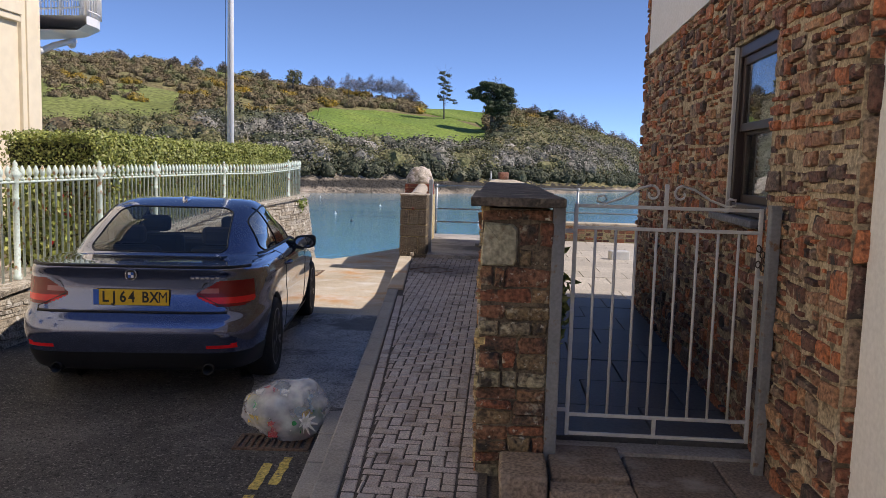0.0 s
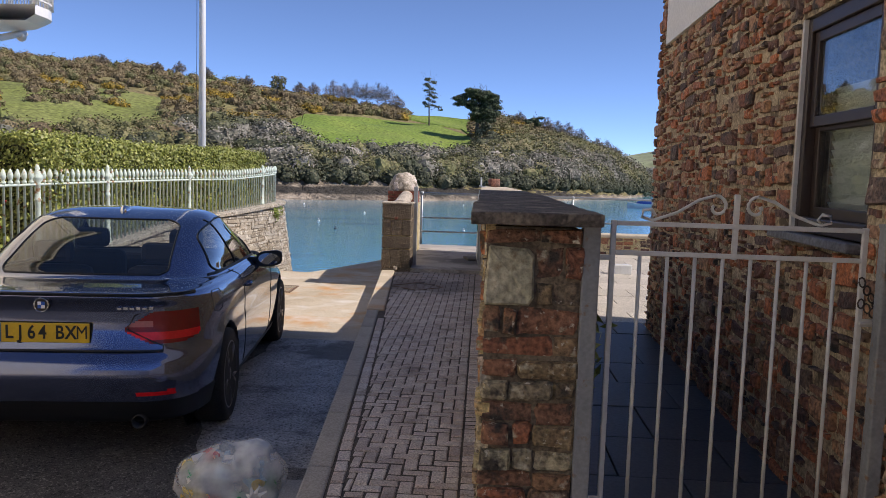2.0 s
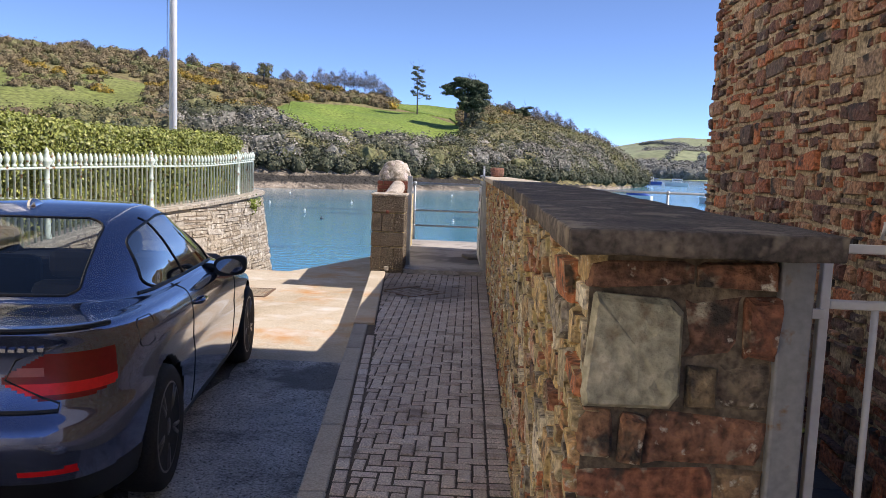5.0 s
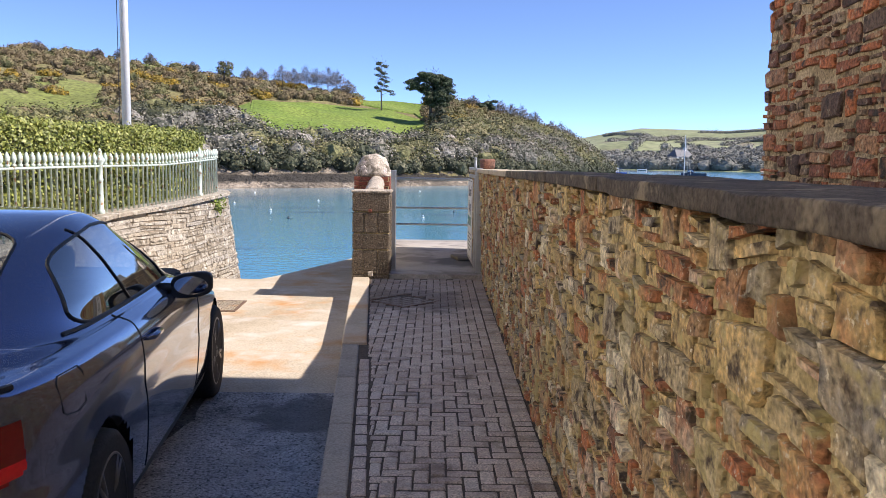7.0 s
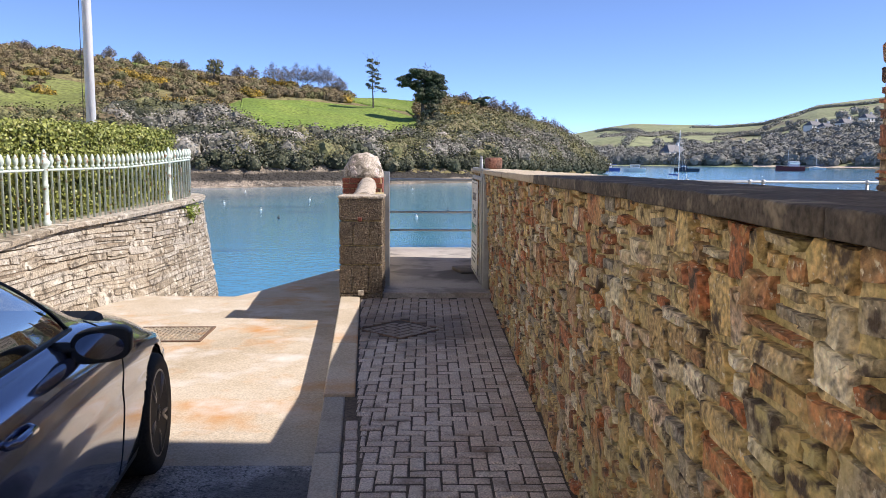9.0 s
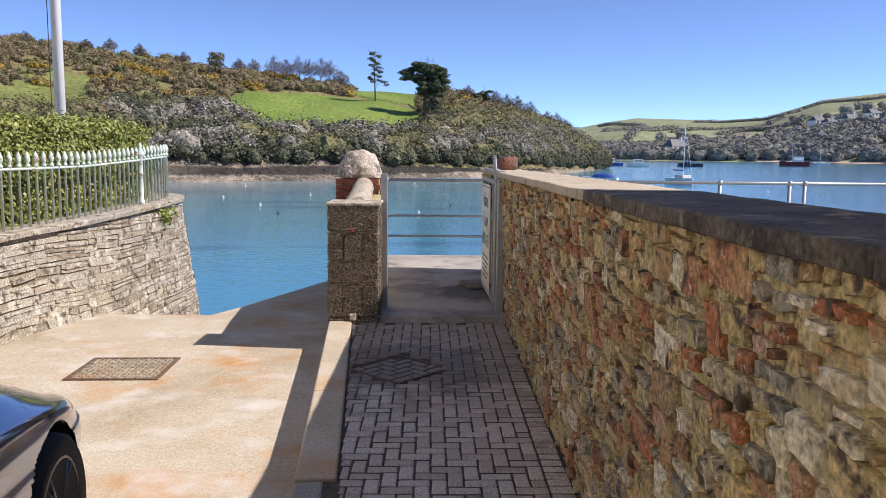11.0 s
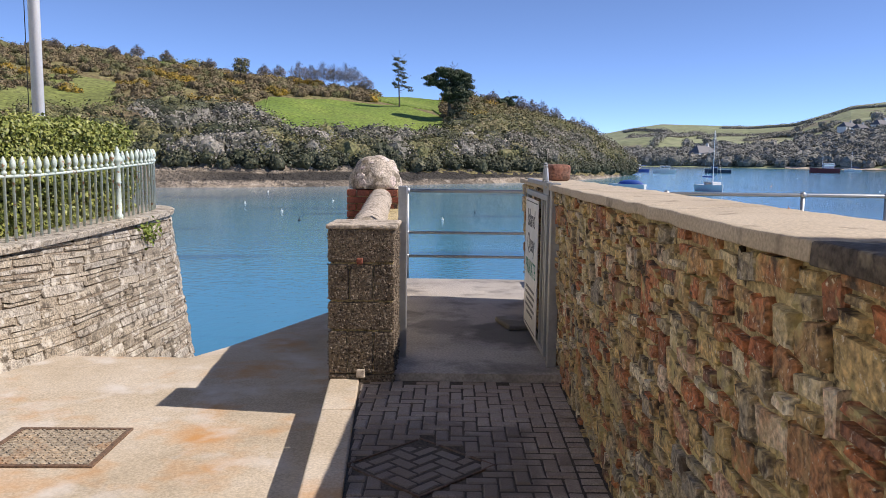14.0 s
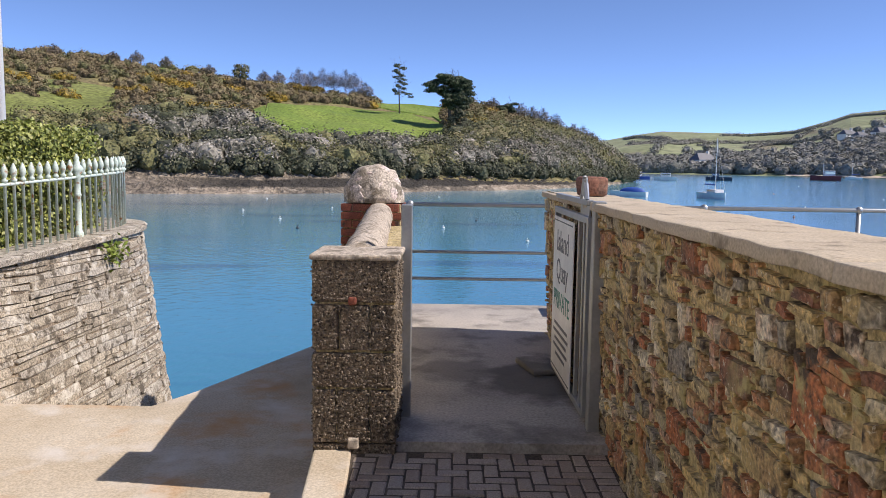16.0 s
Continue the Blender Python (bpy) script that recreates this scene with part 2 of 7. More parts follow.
GALV = plain("galvanised steel", (0.42, 0.44, 0.45), 0.45, 0.7)
POSTPAINT = surf("dull grey post paint", [(0.17, 0.178, 0.19), (0.225, 0.235, 0.245), (0.28, 0.285, 0.29)], 4, 60, 0.55, 0.2, 0.003, grain=0.15, spots=[((0.2, 0.12, 0.07), 18, 0.22)])
GREYPAINT = plain("pale grey paint", (0.56, 0.56, 0.54), 0.45)
CREAM = surf("cream painted render", [(0.76, 0.67, 0.5), (0.8, 0.71, 0.54)], 0.6, 6, 0.7, 0.0, 0.003, grain=0.05)
WHITE = surf("white painted render", [(0.74, 0.73, 0.7), (0.82, 0.81, 0.79)], 1.2, 40, 0.6, 0.15, 0.003, grain=0.08)
FENCEPAINT = surf("pale green iron paint", [(0.52, 0.64, 0.58), (0.65, 0.74, 0.68)], 3, 60, 0.5, 0.2, 0.003, grain=0.15, spots=[((0.34, 0.18, 0.08), 16, 0.26)])
GRASS = surf("meadow grass", [(0.11, 0.18, 0.025), (0.15, 0.225, 0.032), (0.2, 0.26, 0.05)], 0.05, 1.4, 0.9, 0.6, 0.3)
SOIL = surf("rough hillside", [(0.15, 0.12, 0.06), (0.2, 0.17, 0.075), (0.23, 0.215, 0.09)], 0.06, 0.9, 0.95, 0.8, 0.5)
ROCK = surf("shore rock", [(0.17, 0.14, 0.105), (0.3, 0.25, 0.19), (0.42, 0.35, 0.27)], 0.2, 1.3, 0.9, 1.0, 0.8, spots=[((0.045, 0.042, 0.034), 0.06, 0.5), ((0.5, 0.44, 0.36), 0.5, 0.3)])
OLIVEGRASS = surf("rough olive pasture", [(0.13, 0.15, 0.04), (0.17, 0.2, 0.05), (0.2, 0.22, 0.07)], 0.06, 1.1, 0.95, 0.6, 0.3)
# lightened field colours: the distance haze is painted into them
FARLAND = surf("far fields with painted haze", [(0.23, 0.2, 0.14), (0.22, 0.25, 0.13), (0.27, 0.3, 0.17), (0.24, 0.2, 0.15)], 0.009, 0.15, 0.95, 0.2, 1.0, grain=0.3)

# ---- water, land across the water ----
def smoothmap(x, xs, ys):
    return float(np.interp(x, xs, ys))


HUB = Vector((-0.6, 7.0, 0.0))
WATER_Z = -3.5
AZ = [-60, -35, -29, -24, -20, -15, -11, -7, -5, -1, 2.6, 6, 8.7, 10.7, 11.9, 12.6]
RIDGE = [7.0, 6.7, 6.6, 6.4, 6.1, 5.3, 4.9, 4.45, 4.2, 4.0, 3.6, 2.4, 1.5, 0.4, -0.5, -1.0]
SHORE = [118, 122, 124, 124, 123, 123, 126, 131, 134, 144, 152, 163, 182, 208, 235, 262]
BACK = [320, 320, 320, 310, 305, 290, 280, 270, 262, 250, 245, 240, 240, 250, 258, 265]


def land(az, s):
    """A place on the hill: az in degrees to the right of ahead, s from 0 (water's edge) to 1 (ridge)."""
    r0, r1, el = smoothmap(az, AZ, SHORE), smoothmap(az, AZ, BACK), smoothmap(az, AZ, RIDGE)
    r = r0 + (r1 - r0) * s
    top = 1.5 + r1 * math.tan(radians(el))
    foot = WATER_Z - 0.3
    beach = 12.0 / max(r1 - r0, 14)
    if s < beach:
        h = 2.6 * s / beach
    else:
        u = (s - beach) / (1 - beach)
        h = 2.6 + (top - foot - 2.6) * (0.72 * u ** 0.7 + 0.28 * u)
    a = radians(az)
    x, y = HUB.x + r * math.sin(a), HUB.y + r * math.cos(a)
    n = noise.noise((x * 0.06, y * 0.06, 0)) * (1.6 if s > beach else 0.8) * min(1, s * 6) + (1.1 * abs(noise.noise((x * 0.35, y * 0.35, 5))) * min(1, s * 30) if s < beach * 1.6 else 0)
    return Vector((x, y, foot + max(0, h) + n))


def hill(name, material, az0, az1, s0, s1, na, ns, lift=0.0):
    vs, fs = [], []
    for i in range(na + 1):
        for j in range(ns + 1):
            p = land(az0 + (az1 - az0) * i / na, s0 + (s1 - s0) * j / ns)
            vs.append((p.x, p.y, p.z + lift))
    for i in range(na):
        for j in range(ns):
            k = i * (ns + 1) + j
            fs.append((k, k + ns + 1, k + ns + 2, k + 1))
    return mesh(name, vs, fs, material)


tagged(hill("ground_hillside", SOIL, -60, 12.6, 0.09, 1.0, 260, 60), "rough grass hillside across the estuary", "hillside", kind="structure")
# dark weed on the upper foreshore, pale stones and mud below it
N, L = ROCK.node_tree.nodes, ROCK.node_tree.links
b = N["Principled BSDF"]
was = b.inputs["Base Color"].links[0].from_socket
geo, sep, wz, nz = N.new("ShaderNodeNewGeometry"), N.new("ShaderNodeSeparateXYZ"), N.new("ShaderNodeValToRGB"), N.new("ShaderNodeTexNoise")
nz.inputs["Scale"].default_value, nz.inputs["Detail"].default_value = 0.11, 6
zn, zs, mm, cov_, wmx = N.new("ShaderNodeMath"), N.new("ShaderNodeMapRange"), N.new("ShaderNodeMath"), N.new("ShaderNodeMapRange"), N.new("ShaderNodeMix")
zn.operation, zn.inputs[1].default_value = "MULTIPLY_ADD", 1.6
zs.inputs[1].default_value, zs.inputs[2].default_value = -3.2, -0.2
wz.color_ramp.elements[0].position, wz.color_ramp.elements[0].color = 0.42, (0, 0, 0, 1)
wz.color_ramp.elements[1].position, wz.color_ramp.elements[1].color = 0.52, (1, 1, 1, 1)
e = wz.color_ramp.elements.new(0.85)
e.color = (1, 1, 1, 1)
e = wz.color_ramp.elements.new(0.95)
e.color = (0.2, 0.2, 0.2, 1)
cov_.inputs[1].default_value, cov_.inputs[2].default_value = -58, -36
mm.operation, wmx.data_type, wmx.inputs[7].default_value = "MULTIPLY", "RGBA", (0.035, 0.031, 0.025, 1)
L.new(geo.outputs["Position"], sep.inputs[0]), L.new(geo.outputs["Position"], nz.inputs["Vector"])
L.new(nz.outputs["Fac"], zn.inputs[0]), L.new(sep.outputs[2], zn.inputs[2]), L.new(zn.outputs[0], zs.inputs[0]), L.new(zs.outputs[0], wz.inputs[0])
L.new(sep.outputs[0], cov_.inputs[0]), L.new(wz.outputs[0], mm.inputs[0]), L.new(cov_.outputs[0], mm.inputs[1])
L.new(mm.outputs[0], wmx.inputs["Factor"]), L.new(was, wmx.inputs[6]), L.new(wmx.outputs[2], b.inputs["Base Color"])
tagged(hill("ground_shore", ROCK, -60, 12.6, -0.02, 0.12, 420, 16), "rocky foreshore below the wooded bank", "shore", kind="structure")

wm = bpy.data.materials.new("estuary water")
wm.use_nodes = True
N, L = wm.node_tree.nodes, wm.node_tree.links
b = N["Principled BSDF"]
b.inputs["Roughness"].default_value, b.inputs["IOR"].default_value = 0.12, 1.33
tc = N.new("ShaderNodeTexCoord")
wr = N.new("ShaderNodeTexNoise")
wr.inputs["Scale"].default_value, wr.inputs["Detail"].default_value = 0.03, 5
ra = N.new("ShaderNodeValToRGB")
ra.color_ramp.elements[0].position, ra.color_ramp.elements[0].color = 0.35, (0.06, 0.24, 0.31, 1)
ra.color_ramp.elements[1].position, ra.color_ramp.elements[1].color = 0.65, (0.1, 0.31, 0.37, 1)
L.new(tc.outputs["Object"], wr.inputs["Vector"]), L.new(wr.outputs["Fac"], ra.inputs[0])
# deep blue by the quay, turquoise farther out, grey by the far bank, with patches of weed
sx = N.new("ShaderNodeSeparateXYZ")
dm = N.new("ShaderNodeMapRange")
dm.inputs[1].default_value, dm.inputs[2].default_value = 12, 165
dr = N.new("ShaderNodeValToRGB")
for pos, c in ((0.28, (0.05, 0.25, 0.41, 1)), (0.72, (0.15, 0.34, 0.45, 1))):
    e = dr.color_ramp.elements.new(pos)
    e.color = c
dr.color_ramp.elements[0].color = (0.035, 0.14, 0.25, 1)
# greyed far end: the sky's reflection is put into the base colour
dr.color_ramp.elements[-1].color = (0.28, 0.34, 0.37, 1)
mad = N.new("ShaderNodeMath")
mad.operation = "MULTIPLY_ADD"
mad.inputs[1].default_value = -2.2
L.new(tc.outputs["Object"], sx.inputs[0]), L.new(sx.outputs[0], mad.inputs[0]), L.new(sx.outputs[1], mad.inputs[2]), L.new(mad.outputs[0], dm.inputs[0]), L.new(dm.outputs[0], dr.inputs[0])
wmix = N.new("ShaderNodeMix")
wmix.data_type = "RGBA"
wmix.inputs["Factor"].default_value = 0.3
mp, wn2, wr2, wmix2 = N.new("ShaderNodeMapping"), N.new("ShaderNodeTexNoise"), N.new("ShaderNodeMapRange"), N.new("ShaderNodeMix")
mp.inputs["Scale"].default_value = (0.06, 0.22, 1)
wn2.inputs["Scale"].default_value, wn2.inputs["Detail"].default_value = 1.0, 4
wr2.inputs[1].default_value, wr2.inputs[2].default_value, wr2.inputs[4].default_value = 0.58, 0.68, 0.6
wmix2.data_type, wmix2.inputs[7].default_value = "RGBA", (0.03, 0.12, 0.25, 1)
L.new(tc.outputs["Object"], mp.inputs[0]), L.new(mp.outputs[0], wn2.inputs["Vector"]), L.new(wn2.outputs["Fac"], wr2.inputs[0]), L.new(wr2.outputs[0], wmix2.inputs["Factor"])
L.new(dr.outputs[0], wmix.inputs[6]), L.new(ra.outputs[0], wmix.inputs[7]), L.new(wmix.outputs[2], wmix2.inputs[6]), L.new(wmix2.outputs[2], b.inputs["Base Color"])
rp = N.new("ShaderNodeTexNoise")
rp.inputs["Scale"].default_value, rp.inputs["Detail"].default_value = 2.2, 4
bp = N.new("ShaderNodeBump")
bp.inputs["Strength"].default_value, bp.inputs["Distance"].default_value = 0.22, 0.1
L.new(tc.outputs["Object"], rp.inputs["Vector"]), L.new(rp.outputs["Fac"], bp.inputs["Height"]), L.new(bp.outputs[0], b.inputs["Normal"])
WATER = wm
bm = bmesh.new()
bmesh.ops.create_grid(bm, x_segments=8, y_segments=8, size=2600, matrix=Matrix.Translation((0, 2614.2, WATER_Z)))
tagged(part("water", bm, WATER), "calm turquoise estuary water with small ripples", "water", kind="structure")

# far side of the estuary
FAZ = [8, 10.3, 12.6, 14.5, 17.9, 20.1, 22.9, 25.2, 26.2, 29, 34, 45]
FEL = [1.2, 1.69, 2.15, 2.43, 2.33, 2.27, 2.46, 3.18, 3.53, 3.84, 4.4, 4.5]


def far_land(az, s):
    r0, r1, el = 560 - 4 * max(0, az - 18), 1500, smoothmap(az, FAZ, FEL)
    r = r0 + (r1 - r0) * s
    top = r1 * math.tan(radians(el)) + 5
    a = radians(az)
    x, y = HUB.x + r * math.sin(a), HUB.y + r * math.cos(a)
    return Vector((x, y, WATER_Z - 0.3 + top * max(s, 0) ** 0.8 + noise.noise((x * 0.008, y * 0.008, 3)) * 14 * min(1, s * 4) * (1 - s)))


vs, fs = [], []
for i in range(121):
    for j in range(41):
        vs.append(tuple(far_land(8 + 37 * i / 120, -0.005 + 1.005 * j / 40)))
for i in range(120):
    for j in range(40):
        k = i * 41 + j
        fs.append((k, k + 41, k + 42, k + 1))
tagged(mesh("ground_far_hills", vs, fs, FARLAND), "green hills with hedged fields beyond the water, haze in their colour", "hills", kind="structure")

# ---- ground, path, walls ----
def path_z(y):
    return -0.13 + 0.0102 * y


def kerb_x(y):
    return -0.57 - 0.077 * y


ROAD_Z = -0.235


def road_z(y):
    return ROAD_Z - 0.075 * min(1, max(0, (10.2 - y) / 1.6))


def slab(name, xs, ys, zf, material, label, category, depth=0.5):
    """A sheet with thickness over rows of y and, for each, x from xs(y)."""
    vs, fs = [], []
    for y in ys:
        a, c = xs(y)
        for x in (a, (a + c) / 2, c):
            vs.append((x, y, zf(x, y)))
    n = len(ys)
    base = len(vs)
    vs += [(x, y, zf(x, y) - depth) for x, y, z in vs]
    for i in range(n - 1):
        for j in range(2):
            k = i * 3 + j
            fs.append((k, k + 1, k + 4, k + 3))
        fs.append((i * 3, i * 3 + 3, base + i * 3 + 3, base + i * 3))
        fs.append((i * 3 + 2, base + i * 3 + 2, base + i * 3 + 5, i * 3 + 5))
    fs.append((0, base, base + 1, 1)), fs.append((1, base + 1, base + 2, 2))
    e = (n - 1) * 3
    fs.append((e, e + 1, base + e + 1, base + e)), fs.append((e + 1, e + 2, base + e + 2, base + e + 1))
    return tagged(mesh(name, vs, fs, material), label, category, kind="structure")


slab("road", lambda y: (-9.0, kerb_x(y) + 0.02), [-14, -6, 0] + [3 + 0.25 * i for i in range(25)] + [9.13], lambda x, y: road_z(y), ASPHALT, "dark worn asphalt road surface", "road")

# worn, dusty strip between parking place and kerb, glare painted into its colour
vs, fs = [], []
for i in range(41):
    y = 5.6 + 3.53 * i / 40
    a = -2.3 + 0.25 * noise.noise((y * 1.3, 0, 4)) + 0.7 * max(0, 1 - (y - 5.6) / 1.5) ** 2
    for j in range(7):
        x = a + (kerb_x(y) + 0.015 - a) * j / 6
        vs.append((x, y, road_z(y) + (0.006 if 0 < i and 0 < j else -0.01)))
for i in range(40):
    for j in range(6):
        k = i * 7 + j
        fs.append((k, k + 1, k + 8, k + 7))
tagged(mesh("road_strip", vs, fs, PALEROAD), "pale worn asphalt strip beside the kerb, dust and sheen in its colour", "road", kind="structure")


# concrete apron, and the slipway that drops into the water
vs, fs = [], []
XS = [-4.6 + 0.2 * i for i in range(19)]
for x in XS:
    e = min(17.4, 14.35 + max(0.0, x + 2.95) * 2.6)
    for j in range(9):
        y = 9.13 + (e - 9.13) * j / 8
        z = road_z(y) - 0.003 * max(0, y - 12)
        vs.append((min(x, kerb_x(min(y, 12.8)) + 0.02), y, z - (0.02 if j == 8 else 0)))
    vs.append((min(x, kerb_x(12.8) + 0.02), e + 0.25, ROAD_Z - 0.12))
    vs.append((min(x, kerb_x(12.8) + 0.02), e + 9, -4.4))
for i in range(len(XS) - 1):
    for j in range(10):
        k = i * 11 + j
        fs.append((k, k + 11, k + 12, k + 1))
tagged(mesh("pavement_slipway", vs, fs, CONCRETE), "pale concrete slipway with rust stains", "slipway", kind="structure")
slab("pavement_path", lambda y: (kerb_x(y) + 0.1, 0.0), [0, 2, 4, 6, 8, 10, 12.86], lambda x, y: path_z(y) - 0.0065, JOINT, "red-brown block paved footpath", "path")
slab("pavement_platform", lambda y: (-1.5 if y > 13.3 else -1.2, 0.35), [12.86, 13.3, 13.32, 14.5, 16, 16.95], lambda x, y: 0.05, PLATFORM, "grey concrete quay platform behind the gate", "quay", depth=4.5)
slab("pavement_yard", lambda y: (0.3, 1.8 if y < 8.8 else 9.0), [4.1, 6, 8.78, 8.8, 12, 16.3], lambda x, y: 0.02, PLATFORM, "slabbed yard behind the stone wall", "yard", depth=4.2)
slab("pavement_near", lambda y: (0.0, 3.5), [-1, 2, 4.1], lambda x, y: -0.11, JOINT, "paved strip before the gate", "paving")


def core(name, x0, x1, y0, y1, z0, z1, material, label, category="wall"):
    bm = bmesh.new()
    box(bm, x0, x1, y0, y1, z0, z1)
    return tagged(part(name, bm, material), label, category, kind="structure")


core("wall_low_head", -0.012, 0.29, 4.03, 9.5, 1.2, 1.285, MORTAR, "mortar bed under the wall capping", "wall")
wall_low = core("wall_low", -0.015, 0.295, 4.02, 15.6, -0.4, 1.235, MORTAR, "rubble stone garden wall along the path")

# buildings across the street, behind the start of the walk, and the ground under them
core("ground_street", -17.0, 14.0, -16.0, 8.9, -1.2, -0.45, ASPHALT, "asphalt ground under the street", "ground")
# unseen building, added for the shade it casts and its part in reflections
core("wall_light_block_east", 4.6, 9.0, -14.0, 0.4, -0.4, 3.4, WHITE, "plain unseen building added at the street corner to shape the light", "building")
core("wall_street_south", -7.0, 14.0, -14.5, -14.0, -0.4, 4.0, WHITE, "pale rendered buildings closing the street", "building")

# ---- parked car ----
CARPAINT = plain("dark blue grey paint", (0.12, 0.15, 0.265), 0.11, 0.8, 1.0, 0.03)
CARPAINT.node_tree.nodes["Principled BSDF"].inputs["IOR"].default_value = 1.9
BLACKPLASTIC = plain("black plastic", (0.012, 0.012, 0.013), 0.45)
RUBBER = surf("tyre rubber", [(0.012, 0.012, 0.012), (0.022, 0.021, 0.02)], 6, 80, 0.8, 0.3, 0.003)
ALLOY = plain("dark alloy", (0.16, 0.16, 0.17), 0.35, 0.9)
CHROME = plain("chrome", (0.7, 0.7, 0.72), 0.12, 1.0)
MIRROR = plain("mirror glass", (0.3, 0.31, 0.33), 0.03, 1.0)
REDLENS = plain("red lamp lens", (0.8, 0.015, 0.02), 0.25, 0.0, 0.1)
DARKRED = plain("dark red lamp lens", (0.2, 0.005, 0.008), 0.25, 0.0, 0.1)
CLEARLENS = plain("clear lamp lens", (0.4, 0.13, 0.13), 0.25, 0.0, 0.1)
SCREENGLASS = glass("clear windscreen glass", (0.82, 0.86, 0.85), 0.0, 0.03)
CARGLASS = glass("tinted car glass", (0.4, 0.45, 0.47), 0.0, 0.42)
REARGLASS = glass("dark rear glass", (0.8, 0.83, 0.84), 0.0, 0.08)
CABIN = plain("dark cabin trim and room shade", (0.02, 0.02, 0.022), 0.8)
YELLOWPLATE = plain("yellow plate", (0.75, 0.46, 0.015), 0.4, 0.0, 0.4, 0.04)
BADGEWHITE = plain("badge white", (0.75, 0.75, 0.75), 0.3)
PLATEBLUE = plain("plate blue band", (0.02, 0.12, 0.5), 0.4)
PLATEINK = plain("plate black", (0.01, 0.01, 0.01), 0.5)

# rings from floor to roof: heights at the tail, the middle and the nose, rear end, front end, half width, squareness
RINGS = [
    (0.20, 0.19, 0.19, 0.30, 4.20, 0.80, 6.5),
    (0.24, 0.21, 0.22, 0.13, 4.34, 0.845, 6.8),
    (0.36, 0.33, 0.34, 0.05, 4.41, 0.872, 7),
    (0.50, 0.48, 0.46, 0.00, 4.43, 0.884, 7),
    (0.60, 0.58, 0.55, 0.015, 4.42, 0.887, 7),
    (0.67, 0.67, 0.57, 0.065, 4.39, 0.882, 6.8),
    (0.80, 0.77, 0.62, 0.10, 4.35, 0.885, 6.6),
    (0.91, 0.87, 0.66, 0.10, 4.27, 0.875, 6.4),
    (0.985, 0.93, 0.69, 0.07, 4.12, 0.845, 6.0),
    (1.005, 0.955, 0.79, 0.26, 3.80, 0.805, 5.4),
    (1.03, 0.975, 0.91, 0.62, 3.25, 0.765, 4.8),
    (1.12, 1.08, 1.06, 0.80, 2.92, 0.735, 4.3),
    (1.25, 1.22, 1.22, 1.06, 2.55, 0.675, 3.8),
    (1.345, 1.34, 1.34, 1.36, 2.28, 0.60, 3.3),
    (1.385, 1.395, 1.385, 1.62, 2.14, 0.46, 2.8),
    (1.40, 1.41, 1.40, 1.86, 1.96, 0.02, 2.0),
]
RA = np.array(RINGS)


def ring_at(k):
    i = int(min(max(math.floor(k), 0), len(RINGS) - 2))
    f = k - i
    p0, p1, p2, p3 = RA[max(i - 1, 0)], RA[i], RA[i + 1], RA[min(i + 2, len(RINGS) - 1)]
    m1, m2 = (p2 - p0) * 0.42, (p3 - p1) * 0.42
    return (2 * f ** 3 - 3 * f ** 2 + 1) * p1 + (f ** 3 - 2 * f ** 2 + f) * m1 + (-2 * f ** 3 + 3 * f ** 2) * p2 + (f ** 3 - f ** 2) * m2


def car_point(k, th):
    zr, zm, zf, yr, yf, w, n = ring_at(k)
    c, s = abs(math.cos(th)) ** (2 / n), math.copysign(abs(math.sin(th)) ** (2 / n), th)
    y = (yr + yf) / 2 + (yf - yr) / 2 * s
    u = (y - 2.1) / 2.1
    z = zm + (zr - zm) * max(0, -u) ** 1.5 + (zf - zm) * max(0, u) ** 1.5
    return Vector((w * c, y, z))


def car_at_y(k, y):
    zr, zm, zf, yr, yf, w, n = ring_at(k)
    s = max(-1, min(1, (y - (yr + yf) / 2) / ((yf - yr) / 2)))
    return car_point(k, math.asin(math.copysign(abs(s) ** (n / 2), s)))


def car_at_x(k, x, out=0.0):
    """The place at the tail that is x to the side."""
    n = ring_at(k)
    p = car_point(k, -math.acos(min(1, abs(x) / n[5]) ** (n[6] / 2)))
    return Vector((math.copysign(p.x, x), p.y - out, p.z))


AXLES, WHEEL_R = (0.97, 3.66), 0.322


def side_rear(g):
    """Rear edge of the side windows, from the belt (0) to the roof (1)."""
    return 1.08 + 0.3 * g ** 1.6 + (0.16 * (1 - g / 0.22) ** 2 if g < 0.22 else 0) + 0.42 * max(0, (g - 0.6) / 0.4) ** 2.4


def side_front(g):
    return 2.66 - 0.44 * g ** 1.25 - 0.25 * max(0, (g - 0.75) / 0.25) ** 2


def rear_half(g):
    """Half width of the rear window, from its foot (0) to its top (1)."""
    return 0.53 - 0.07 * g - 0.05 * (max(0, 0.14 - g) / 0.14) ** 2 - 0.09 * (max(0, g - 0.82) / 0.18) ** 2


